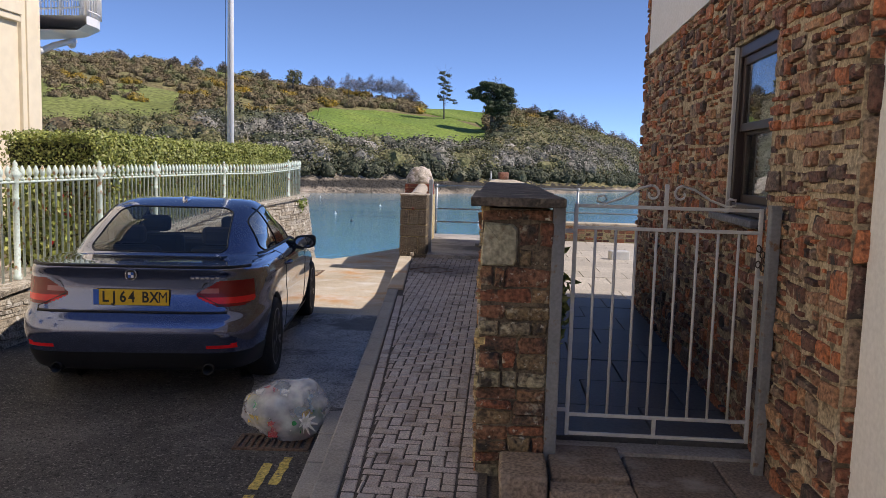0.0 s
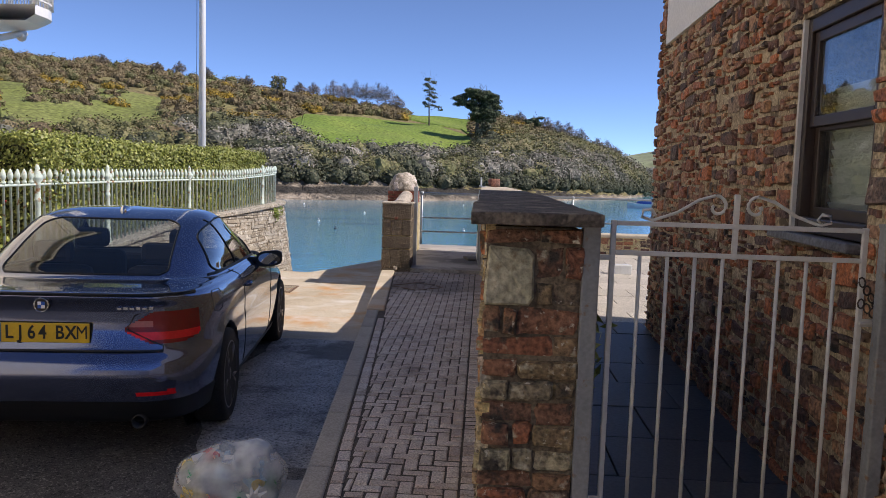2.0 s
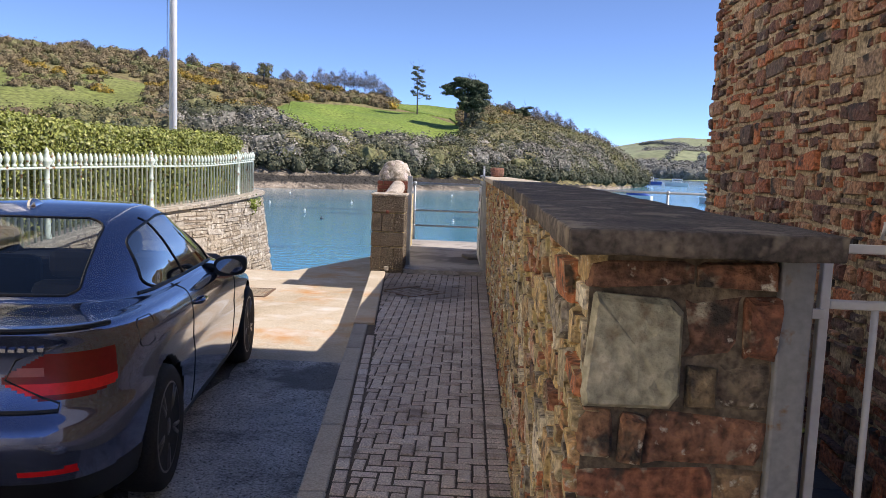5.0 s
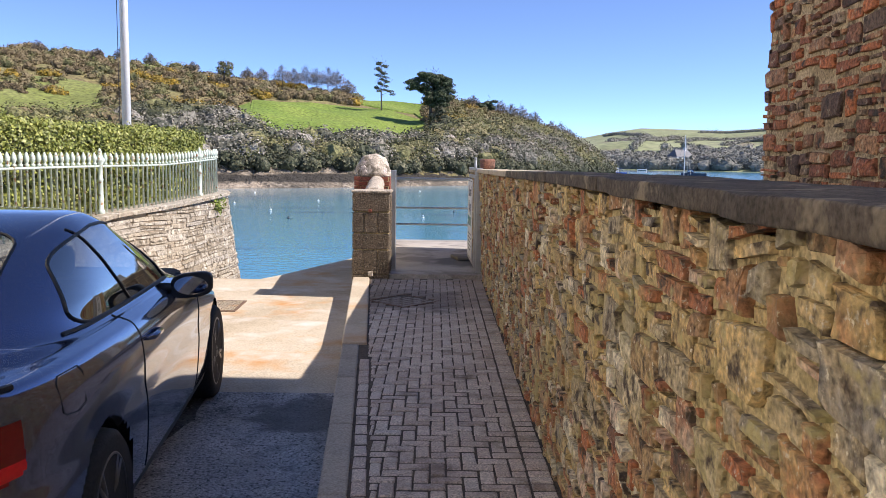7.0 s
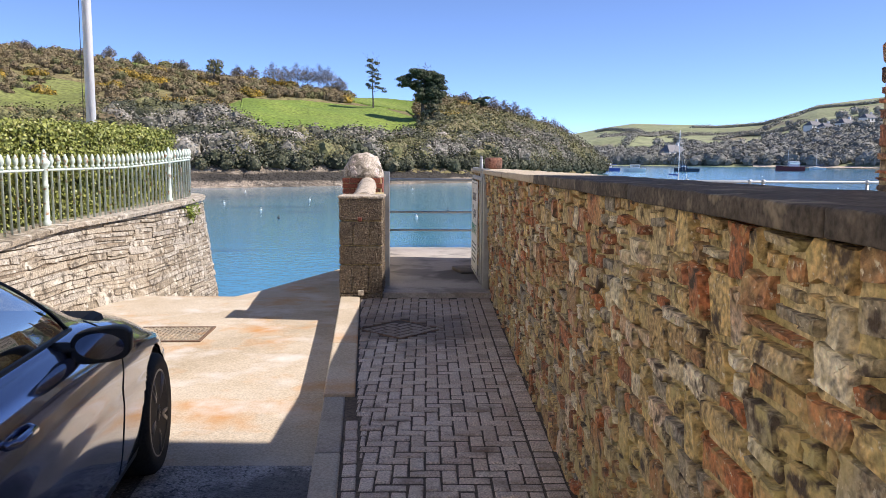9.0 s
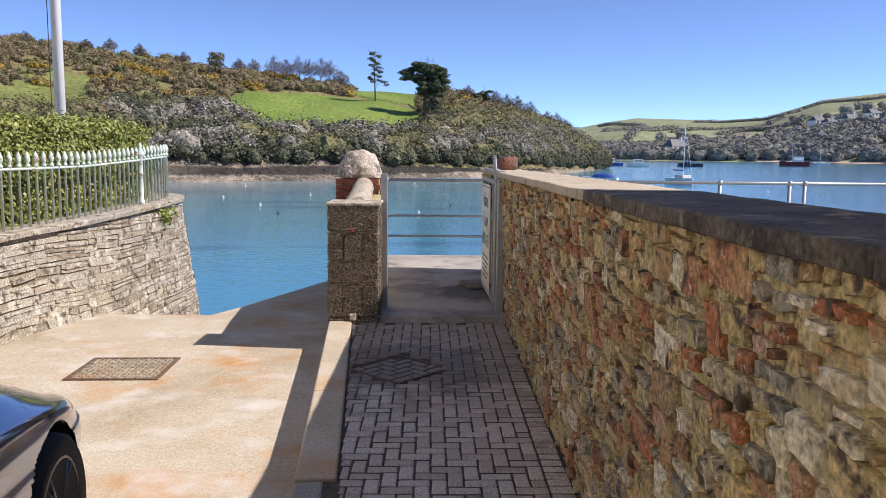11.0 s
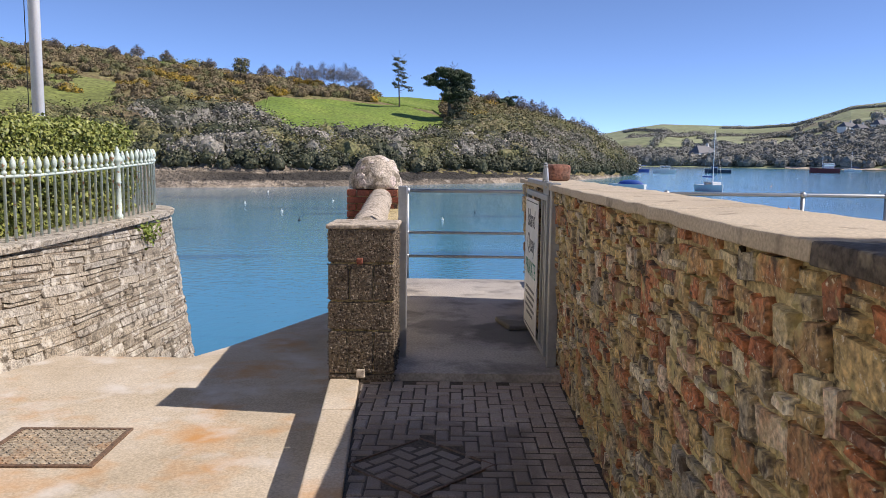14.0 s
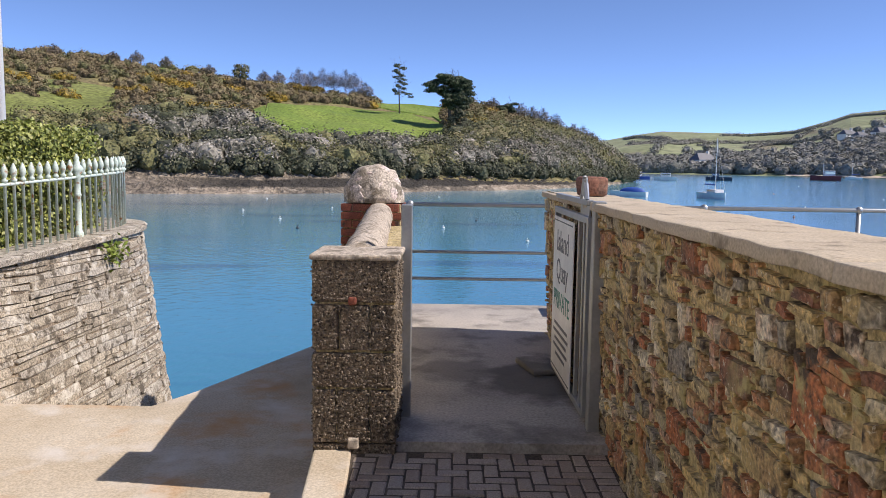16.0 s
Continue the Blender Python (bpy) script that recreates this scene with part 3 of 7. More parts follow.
def car_region(k, p, th):
    """Which part of the shell a place belongs to."""
    x, y, z = abs(p.x), p.y, p.z
    for a in AXLES:
        if (y - a) ** 2 + (z - WHEEL_R) ** 2 < 0.365 ** 2 and x > 0.5 and z < 0.72:
            return None
    if 10.15 < k < 12.95:
        g = (k - 10.15) / 2.8
        if side_rear(g) < y < side_front(g) and x > 0.45:
            q = 1.55 + (1 - g) * 0.3
            return "quarter_glass" if y < q else "door_glass"
        if 10.3 < k < 12.98 and y < 1.6 and x < rear_half((k - 10.3) / 2.68) and th < -0.35:
            return "rear_window"
        if k > 10.2 and y > 2.2 and x < 0.64 - 0.12 * g and th > 0.35:
            return "windscreen"
    if z < 0.375 and y < 0.6 and k < 2.4:
        return "diffuser"
    if z < 0.26:
        return "sill"
    if 0.70 < z < 0.885 and y < 0.62:
        # lamps that wrap round the corner, pointed at both ends
        inner = 0.45 + 0.15 * max(0, (z - 0.80) / 0.085)
        if x > inner and y < 0.36 and z > 0.70 + 0.07 * max(0, (0.60 - x) / 0.15) + 0.2 * max(0, y - 0.2):
            if 0.80 < z < 0.832 and 0.47 < x < 0.6:
                return "lamp_clear"
            if 0.722 < z < 0.768 or (x > 0.775 and z < 0.86 and y < 0.24):
                return "lamp_red"
            return "lamp_dark"
    if 0.405 < z < 0.44 and y < 0.3 and 0.53 < x < 0.73:
        return "reflector"
    return "body"


car = thing("car", (-2.63, 5.46, -0.31), "dark blue-grey metallic two-door coupe parked on the asphalt", "car", rz=6.9)
car.scale = (1.035, 0.982, 1.035)
NK, NT = 190, 300
pts = [[car_point(k * 15 / NK, -math.pi / 2 + math.pi * t / NT) for t in range(NT + 1)] for k in range(NK + 1)]
shell = {}
for k in range(NK):
    for t in range(NT):
        c = (pts[k][t] + pts[k + 1][t + 1]) / 2
        r = car_region((k + 0.5) * 15 / NK, c, -math.pi / 2 + math.pi * (t + 0.5) / NT)
        if r:
            shell.setdefault(r, []).append((k, t))


def shell_part(name, region, material, sides=(1, -1), label="", parent=None, push=0.0):
    """The mesh of one region of the shell, both sides or one."""
    vs, fs, seen = [], [], {}
    for sd in sides:
        for k, t in shell.get(region, []):
            q = []
            for a, c in ((k, t), (k, t + 1), (k + 1, t + 1), (k + 1, t)):
                key = (0 if pts[a][c].x < 1e-6 else sd, a, c)
                if key not in seen:
                    seen[key] = len(vs)
                    p = pts[a][c]
                    vs.append((p.x * sd, p.y, p.z))
                q.append(seen[key])
            fs.append(q if sd > 0 else q[::-1])
    me = bpy.data.meshes.new(name)
    me.from_pydata(vs, [], fs)
    for f in me.polygons:
        f.use_smooth = True
    me.update()
    ob = new(name, me)
    me.materials.append(material)
    ob.parent = parent or car
    if label:
        ob["label"] = label
    return ob


def on_car(name, bm, material, label="", parent=None, smooth=False):
    ob = part(name, bm, material, None, label, smooth)
    ob.parent = parent or car
    return ob


body = shell_part("body", "body", CARPAINT)
shell_part("sill", "sill", BLACKPLASTIC)
shell_part("diffuser", "diffuser", BLACKPLASTIC, label="black plastic lower bumper")
shell_part("rear_window", "rear_window", REARGLASS, label="tinted rear window")
shell_part("windscreen", "windscreen", SCREENGLASS)
for sd in (1, -1):
    shell_part("door_glass", "door_glass", CARGLASS, (sd,))
    shell_part("quarter_glass", "quarter_glass", CARGLASS, (sd,))
    # division bar and rubber seal round the side windows
    gs = [i / 20 for i in range(21)]
    rim_pts = [(g, side_rear(g)) for g in gs] + [(1.0, side_rear(1) + (side_front(1) - side_rear(1)) * i / 8) for i in range(1, 8)] + [(g, side_front(g)) for g in gs[::-1]] + [(0.0, side_front(0) + (side_rear(0) - side_front(0)) * i / 10) for i in range(1, 11)]
    for nm, ps, rr in (("window_seal", rim_pts, 0.008), ("window_bar", [(g, 1.55 + (1 - g) * 0.3) for g in gs], 0.007)):
        bm = bmesh.new()
        tube(bm, [Vector((sd * (q.x + 0.001), q.y, q.z)) for q in [car_at_y(10.15 + 2.8 * g, y) for g, y in ps]], rr, 6)
        on_car(nm, bm, BLACKPLASTIC)
    lamp = shell_part("tail_light", "lamp_dark", DARKRED, (sd,), "red wrap-around tail light")
    shell_part("light_bar", "lamp_red", REDLENS, (sd,), parent=lamp)
    shell_part("reversing_lens", "lamp_clear", CLEARLENS, (sd,), parent=lamp)
    shell_part("reflector", "reflector", REDLENS, (sd,), "low red reflector strip")
    # shut lines of door and filler, window surround, belt trim
    for y0, y1 in ((1.62, 1.50), (2.92, 3.0)):
        bm = bmesh.new()
        tube(bm, [Vector((sd * (p.x + 0.0005), p.y, p.z)) for p in [car_at_y(k, y0 + (y1 - y0) * (k - 1.5) / 8.4) for k in [1.5 + 0.4 * i for i in range(22)]]], 0.0035, 4)
        on_car("shut_line", bm, BLACKPLASTIC)
    bm = bmesh.new()
    tube(bm, [Vector((sd * (car_at_y(10.1, 1.0 + 0.1 * i).x + 0.003), 1.0 + 0.1 * i, car_at_y(10.1, 1.0 + 0.1 * i).z)) for i in range(18)], 0.008, 5)
    on_car("belt_trim", bm, BLACKPLASTIC)
    # mirror
    bm = bmesh.new()
    ball(bm, (0, 0, 0), 1.0, 3)
    for v in bm.verts:
        c = Vector([math.copysign(abs(q) ** 0.55, q) for q in v.co])
        v.co = Vector((sd * 0.94 + c.x * 0.108, max(2.41, 2.44 + c.y * 0.08), 0.965 + c.z * 0.066 + 0.012 * c.x * sd))
    on_car("mirror", bm, BLACKPLASTIC, "black door mirror", smooth=True)
    bm = bmesh.new()
    cyl(bm, (sd * 0.94, 2.409, 0.965), (sd * 0.94, 2.405, 0.965), 1.0, n=20)
    for v in bm.verts:
        v.co.x, v.co.z = sd * 0.94 + (v.co.x - sd * 0.94) * 0.088, 0.965 + (v.co.z - 0.965) * 0.05
    on_car("mirror_glass", bm, MIRROR)
    bm = bmesh.new()
    tube(bm, [(sd * 0.74, 2.43, 0.955), (sd * 0.81, 2.43, 0.955), (sd * 0.9, 2.44, 0.945)], 0.026, 6)
    on_car("mirror_arm", bm, BLACKPLASTIC, smooth=True)
    # handle
    hx = car_at_y(7.0, 1.72)
    bm = bmesh.new()
    tube(bm, [(sd * (hx.x - 0.01), 1.64, 0.845), (sd * (hx.x + 0.028), 1.67, 0.848), (sd * (hx.x + 0.03), 1.80, 0.848), (sd * (hx.x - 0.01), 1.84, 0.845)], 0.014, 8)
    on_car("door_handle", bm, CARPAINT, smooth=True)
    # exhaust
    bm = bmesh.new()
    lathe(bm, [(0.036, 0), (0.04, 0.005), (0.04, 0.12), (0.034, 0.12), (0.033, 0.02)], n=16)
    bmesh.ops.transform(bm, matrix=pose(sd * 0.53, 0.19, 0.25, 90, 0, 0), verts=bm.verts)
    on_car("exhaust_tip", bm, BLACKPLASTIC, "dark steel exhaust tip", smooth=True)
    # wheels
    for ay in AXLES:
        bm = bmesh.new()
        lathe(bm, [(0.225, -0.1), (0.29, -0.11), (0.315, -0.09), (WHEEL_R, -0.05), (WHEEL_R, 0.05), (0.315, 0.09), (0.29, 0.11), (0.225, 0.1)], n=36)
        wm = pose(sd * 0.785, ay, WHEEL_R - 0.002, 0, 90 * sd, 0)
        bmesh.ops.transform(bm, matrix=wm, verts=bm.verts)
        wheel = on_car("wheel", bm, RUBBER, "black tyre on a dark alloy rim", smooth=True)
        bm = bmesh.new()
        lathe(bm, [(0.232, 0.04), (0.236, 0.1), (0.222, 0.104), (0.21, 0.05), (0.2, 0.0), (0.05, 0.0)], n=32)
        for i in range(5):
            for dl in (-0.12, 0.12):
                a = i * math.tau / 5
                tube(bm, [(0.03 * math.cos(a), 0.03 * math.sin(a), 0.075), (0.12 * math.cos(a + dl * 0.6), 0.12 * math.sin(a + dl * 0.6), 0.092), (0.222 * math.cos(a + dl), 0.222 * math.sin(a + dl), 0.09)], 0.016, 6)
        cyl(bm, (0, 0, 0.05), (0, 0, 0.1), 0.045, n=16)
        bmesh.ops.transform(bm, matrix=wm, verts=bm.verts)
        on_car("rim", bm, ALLOY, parent=wheel, smooth=True)
        bm = bmesh.new()
        lathe(bm, [(0.365, -0.12), (0.365, 0.085)], n=32)
        bmesh.ops.delete(bm, geom=[f for f in bm.faces if len(f.verts) > 4 and f.calc_center_median().z > 0], context="FACES")
        bmesh.ops.transform(bm, matrix=pose(sd * 0.76, ay, WHEEL_R, 0, 90 * sd, 0), verts=bm.verts)
        bmesh.ops.delete(bm, geom=[f for f in bm.faces if f.calc_center_median().z < 0.23], context="FACES")
        on_car("wheel_arch_liner", bm, BLACKPLASTIC)
bm = bmesh.new()
tube(bm, [Vector((car_at_y(k, y).x + 0.001, y, car_at_y(k, y).z)) for k, y in ((6.3, 0.60), (6.2, 0.68), (6.3, 0.76), (7.4, 0.78), (7.7, 0.76), (7.7, 0.60), (7.4, 0.57), (6.4, 0.58), (6.3, 0.60))], 0.003, 4)
on_car("filler_flap_line", bm, BLACKPLASTIC)
# black border of the rear window
bm = bmesh.new()
edge = [car_at_x(10.3 + 2.68 * i / 20, rear_half(i / 20), 0.0) for i in range(21)]
loop = [Vector((-q.x, q.y, q.z)) for q in edge] + [car_at_x(12.98, rear_half(1) * (i / 8 - 1), 0.0) for i in range(1, 16)] + edge[::-1] + [car_at_x(10.3, rear_half(0) * (1 - i / 8), 0.0) for i in range(1, 17)]
tube(bm, loop, 0.007, 6)
on_car("rear_window_seal", bm, BLACKPLASTIC)
# boot lid: lip, shut lines, plate, badge, script
bm = bmesh.new()
tube(bm, [car_at_x(8.0, 0.78 * s, 0.004) + Vector((0, 0, 0.006)) for s in [i / 16 - 1 for i in range(33)]], 0.011, 6)
on_car("boot_lip", bm, BLACKPLASTIC)
bm = bmesh.new()
tube(bm, [car_at_x(4.9, s * 0.66, 0.0) for s in [i / 12 - 1 for i in range(25)]], 0.011, 5)
for sd in (1, -1):
    tube(bm, [car_at_x(k, sd * x, 0.001) for k, x in ((4.9, 0.66), (5.2, 0.66), (5.4, 0.6), (5.9, 0.46), (6.6, 0.5), (7.2, 0.66), (7.9, 0.74))], 0.0045, 4)
on_car("boot_shut_line", bm, BLACKPLASTIC)
bm = bmesh.new()
box(bm, -0.262, 0.262, 0.066, 0.076, 0.71, 0.822, 0.004)
plate = on_car("number_plate", bm, YELLOWPLATE, "yellow rear number plate with black characters")
bm = bmesh.new()
box(bm, -0.26, -0.222, 0.0635, 0.067, 0.712, 0.82)
on_car("blue_band", bm, PLATEBLUE, parent=plate)


def letters(name, text, size, m, material, parent=None, depth=0.0008, bold=0.0, wide=1.0):
    """Raised writing with the built-in font, as a mesh."""
    cu = bpy.data.curves.new(name, "FONT")
    cu.body, cu.size, cu.extrude, cu.align_x, cu.align_y, cu.offset = text, size, depth, "CENTER", "CENTER", bold
    tmp = new(name + "_tmp", cu)
    me = bpy.data.meshes.new_from_object(tmp.evaluated_get(bpy.context.evaluated_depsgraph_get()))
    bpy.data.objects.remove(tmp)
    bpy.data.curves.remove(cu)
    me.transform(m @ Matrix.Diagonal((wide, 1, 1, 1)))
    me.materials.clear()
    me.materials.append(material)
    ob = new(name, me)
    ob.parent = parent
    return ob


for i, ch_ in enumerate("LJ64BXM"):
    letters("character", ch_, 0.108, pose(-0.178 + 0.061 * i + (0.033 if i > 3 else 0), 0.0645, 0.766, 90, 0, 0), PLATEINK, plate, bold=0.0 if ch_ == "M" else 0.0022, wide=0.9 if ch_ in "LJ" else 0.82)
bm = bmesh.new()
cyl(bm, (0, 0.085, 0.925), (0, 0.066, 0.925), 0.04, n=28)
badge = on_car("badge", bm, BLACKPLASTIC, "round badge with a silver rim")
bm = bmesh.new()
tube(bm, [(0.039 * math.cos(i * math.tau / 28), 0.065, 0.925 + 0.039 * math.sin(i * math.tau / 28)) for i in range(29)], 0.0035, 6)
on_car("badge_rim", bm, CHROME, parent=badge)
bm = bmesh.new()
box(bm, -0.019, -0.001, 0.063, 0.067, 0.926, 0.944)
on_car("badge_quarter", bm, BADGEWHITE, parent=badge)
bm = bmesh.new()
box(bm, 0.001, 0.019, 0.063, 0.067, 0.906, 0.924)
on_car("badge_quarter", bm, BADGEWHITE, parent=badge)
for x, z in ((0.001, 0.926), (-0.019, 0.906)):
    bm = bmesh.new()
    box(bm, x, x + 0.018, 0.063, 0.067, z, z + 0.018)
    on_car("badge_quarter", bm, PLATEBLUE, parent=badge)
bm = bmesh.new()
for i in range(6):
    q = car_at_x(7.2, 0.42 + 0.034 * i)
    box(bm, q.x - 0.012, q.x + 0.012, q.y - 0.004, q.y + 0.006, 0.9, 0.912 + 0.004 * (i % 2))
on_car("model_script", bm, CHROME, "small illegible chrome script")
# roof aerial, cabin
bm = bmesh.new()
ball(bm, (0, 1.62, 1.385), 1.0, 3, (0.035, 0.09, 0.03))
for v in bm.verts:
    if v.co.z > 1.395:
        v.co.z += 0.014 * max(0, 1 - abs(v.co.y - 1.58) / 0.06)
on_car("roof_aerial", bm, CHROME, "silver shark-fin roof aerial", smooth=True)
bm = bmesh.new()
box(bm, -0.72, 0.72, 0.62, 1.05, 0.55, 0.985, 0.04)
on_car("parcel_shelf", bm, CABIN)
for x in (-0.36, 0.36):
    for y, h in ((1.25, 1.02), (2.0, 1.06)):
        bm = bmesh.new()
        box(bm, x - 0.24, x + 0.24, y - 0.08, y + 0.08, 0.45, h, 0.06)
        box(bm, x - 0.13, x + 0.13, y - 0.1, y, h + 0.02, h + 0.17, 0.04)
        on_car("car_seat", bm, CABIN)
bm = bmesh.new()
box(bm, -0.74, 0.74, 2.75, 3.3, 0.5, 0.95, 0.05)
on_car("dashboard", bm, CABIN)
bm = bmesh.new()
box(bm, -0.79, 0.79, 0.4, 4.0, 0.22, 0.5)
on_car("floor_pan", bm, CABIN)

# ---- house on the right: window, rendered storey ----
DARKWOOD = plain("dark brown window paint", (0.035, 0.022, 0.018), 0.4)
PANE = glass("window pane", (0.86, 0.9, 0.9), 0.0, 0.08)
BLIND = plain("white blind slats", (0.82, 0.81, 0.76), 0.5)
SLATESILL = surf("slate sill", [(0.09, 0.095, 0.11), (0.15, 0.155, 0.17)], 4, 50, 0.5, 0.3, 0.004)


def house_at(y, z, d=0.0):
    """A place on the house wall's face, d metres out from it."""
    return Vector((1.28 + 0.0314 * y - d, y, z))


def house_box(bm, y0, y1, z0, z1, d0, d1, bevel=0.0):
    """A box on the house wall from depth d0 to d1 out of the face."""
    m = pose(1.28, 0, 0, 0, 0, -1.8)
    return box(bm, -d1, -d0, y0, y1, z0, z1, bevel, m)


# the wall itself, with the window's opening
bm = bmesh.new()
for a in ((3.15, 4.25, -0.4, 2.70), (5.10, 8.80, -0.4, 2.70), (4.25, 5.10, -0.4, 1.25), (4.25, 5.10, 2.28, 2.70), (8.45, 8.80, 2.70, 6.0)):
    house_box(bm, *a, -0.35, 0.0)
wall_house = tagged(part("wall_house", bm, PALEMORTAR), "red-brown stone house wall with pale mortar", "house wall", kind="structure")
bm = bmesh.new()
house_box(bm, 2.0, 8.45, 2.70, 6.0, -0.35, 0.03)
tagged(part("wall_house_upper", bm, WHITE), "pale rendered upper storey of the stone house", "house wall", kind="structure")
bm = bmesh.new()
house_box(bm, 3.15, 8.80, 6.0, 6.06, -5.5, 0.06)
house_box(bm, 3.15, 8.80, -0.4, 6.0, -5.3, -5.0)
house_box(bm, 8.45, 8.79, -0.4, 6.0, -5.0, -0.35)
house_box(bm, 2.0, 2.3, -0.4, 6.0, -5.0, -0.35)
tagged(part("wall_house_shell", bm, WHITE), "rendered rear and end walls of the house", "house wall", kind="structure")
bm = bmesh.new()
house_box(bm, 2.0, 3.13, -0.4, 2.69, -0.2, -0.05, 0.01)
tagged(part("door_surround", bm, WHITE), "white painted surround beside the stone corner", "door surround", kind="structure")
win = thing("window_house", house_at(4.675, 1.26), "dark brown timber sash window in a stone wall", "window", rz=-1.8)
win["kind"] = "structure"
for y0, y1, z0, z1 in ((-0.425, -0.365, 0.0, 1.02), (0.365, 0.425, 0.0, 1.02), (-0.365, 0.365, 0.95, 1.02), (-0.365, 0.365, 0.0, 0.07)):
    bm = bmesh.new()
    box(bm, 0.02, 0.11, y0, y1, z0, z1, 0.006)
    ob = part("window_frame", bm, DARKWOOD)
    ob.parent = win
for z0, z1, x0 in ((0.5, 0.95, 0.04), (0.07, 0.53, 0.07)):
    bm = bmesh.new()
    for y0, y1, a, c in ((-0.365, -0.315, z0, z1), (0.315, 0.365, z0, z1), (-0.315, 0.315, z0, z0 + 0.05), (-0.315, 0.315, z1 - 0.05, z1)):
        box(bm, x0, x0 + 0.035, y0, y1, a, c, 0.004)
    sash = part("sash", bm, DARKWOOD)
    sash.parent = win
    bm = bmesh.new()
    box(bm, x0 + 0.012, x0 + 0.018, -0.315, 0.315, z0 + 0.05, z1 - 0.05)
    ob = part("pane", bm, PANE)
    ob.parent = sash
for i in range(15):
    bm = bmesh.new()
    box(bm, -0.024, 0.024, -0.36, 0.36, -0.0015, 0.0015, m=pose(0.16, 0, 0.08 + 0.042 * i, 0, 66, 0))
    ob = part("blind_slat", bm, BLIND)
    ob.parent = win
bm = bmesh.new()
box(bm, 0.0, 0.02, 0.405, 0.428, 0.0, 1.02)
ob = part("window_reveal_bead", bm, GREYPAINT)
ob.parent = win
bm = bmesh.new()
box(bm, -0.09, 0.1, -0.47, 0.47, -0.045, -0.005, 0.006, pose(0, 0, 0, 0, 5, 0))
ob = part("window_sill", bm, SLATESILL, label="dark slate window sill")
ob.parent = win
# added near-black panel: the room's darkness is painted, not a real wall
bm = bmesh.new()
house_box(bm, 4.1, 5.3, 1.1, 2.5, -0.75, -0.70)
tagged(part("wall_room_shade", bm, CABIN), "near-black panel behind the window, painted as an unlit room", "room wall", kind="structure")

# ---- wall caps and near pier ----
def cap_z(y):
    return 1.352 - 0.009 * max(0, y - 6.5)


rng = random.Random(5)
y = 3.86
while y < 15.6:
    l = rng.uniform(0.75, 1.25)
    e = min(15.62, y + l)
    if y < 9.2 < e + 0.3:
        e = 9.2
    if 15.62 - e < 0.4:
        e = 15.62
    bm = bmesh.new()
    vs = box(bm, -0.125 if y < 4.5 else -0.108, 0.335, y + 0.002, e - 0.002, -0.046 if y < 9.0 else -0.042, 0.0, 0.005)
    bmesh.ops.subdivide_edges(bm, edges=[x for x in bm.edges if x.calc_length() > 0.3], cuts=9, use_grid_fill=True)
    for v in bm.verts:
        w = noise.noise(v.co * 5) * 0.008
        v.co.z += cap_z(v.co.y) + w * 0.5 + 0.004 + 0.003 * noise.noise(v.co * 19)
        v.co.x += w + noise.noise(v.co * 23) * 0.005
    # slabs that start before y = 9 are dark, those beyond it pale
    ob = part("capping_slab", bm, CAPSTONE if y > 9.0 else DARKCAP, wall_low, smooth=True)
    y = e

# ---- iron gate between the pier and the house ----
gate = thing("metal_gate", (0.86, 4.1, 0.03), "pale grey painted iron gate with scrolls, chained shut", "gate")


def gate_part(name, bm, material=GREYPAINT, label="", smooth=False):
    ob = part(name, bm, material, None, label, smooth)
    ob.parent = gate
    return ob


for x0, x1, z0, z1, nm in ((-0.46, -0.44, 0.075, 1.30, "stile"), (0.47, 0.49, 0.075, 1.30, "stile")):
    bm = bmesh.new()
    box(bm, x0, x1, -0.01, 0.01, z0, z1, 0.003)
    gate_part(nm, bm)
for z in (0.085, 0.187, 1.177, 1.289):
    bm = bmesh.new()
    box(bm, -0.44, 0.47, -0.009, 0.009, z - 0.009, z + 0.009, 0.003)
    gate_part("rail", bm)
for i in range(8):
    bm = bmesh.new()
    x = -0.45 + 0.1033 * (i + 1)
    cyl(bm, (x, 0, 0.187), (x, 0, 1.177), 0.0075, n=8)
    gate_part("bar", bm, smooth=True)
for z0, z1 in ((0.085, 0.195), (1.165, 1.41)):
    bm = bmesh.new()
    box(bm, -0.007, 0.013, -0.008, 0.008, z0, z1, 0.002)
    gate_part("strut", bm)
for sd in (1, -1):
    bm = bmesh.new()
    sp = [(sd * 0.315, 1.31), (sd * 0.30, 1.325), (sd * 0.315, 1.345), (sd * 0.345, 1.34), (sd * 0.35, 1.315), (sd * 0.31, 1.303), (sd * 0.22, 1.335), (sd * 0.14, 1.385), (sd * 0.075, 1.405)]
    sp += [(sd * (0.075 + r * math.sin(a)), 1.36 + r * math.cos(a)) for a, r in [(-0.5 * i * 0.9 + 0.2, 0.045 - 0.0028 * i) for i in range(13)]]
    tube(bm, [(x + 0.003, 0, z) for x, z in sp], 0.0065, 6)
    gate_part("scroll", bm, smooth=True)
CHAIN = plain("rusty chain", (0.09, 0.075, 0.065), 0.6, 0.6)
bm = bmesh.new()
for i in range(16):
    a = i / 15
    c = Vector((0.47 + 0.10 * math.sin(a * math.pi), -0.03 - 0.01 * math.sin(a * 6), 1.02 - 0.13 * math.sin(a * math.pi * 0.9) + 0.12 * a))
    ring = [c + Vector((0.012 * math.cos(t * math.tau / 8), 0.006 * (i % 2) * math.sin(t * math.tau / 8), 0.018 * math.sin(t * math.tau / 8))) for t in range(9)]
    tube(bm, ring, 0.0035, 5)
gate_part("chain", bm, CHAIN, "rusty chain", True)
bm = bmesh.new()
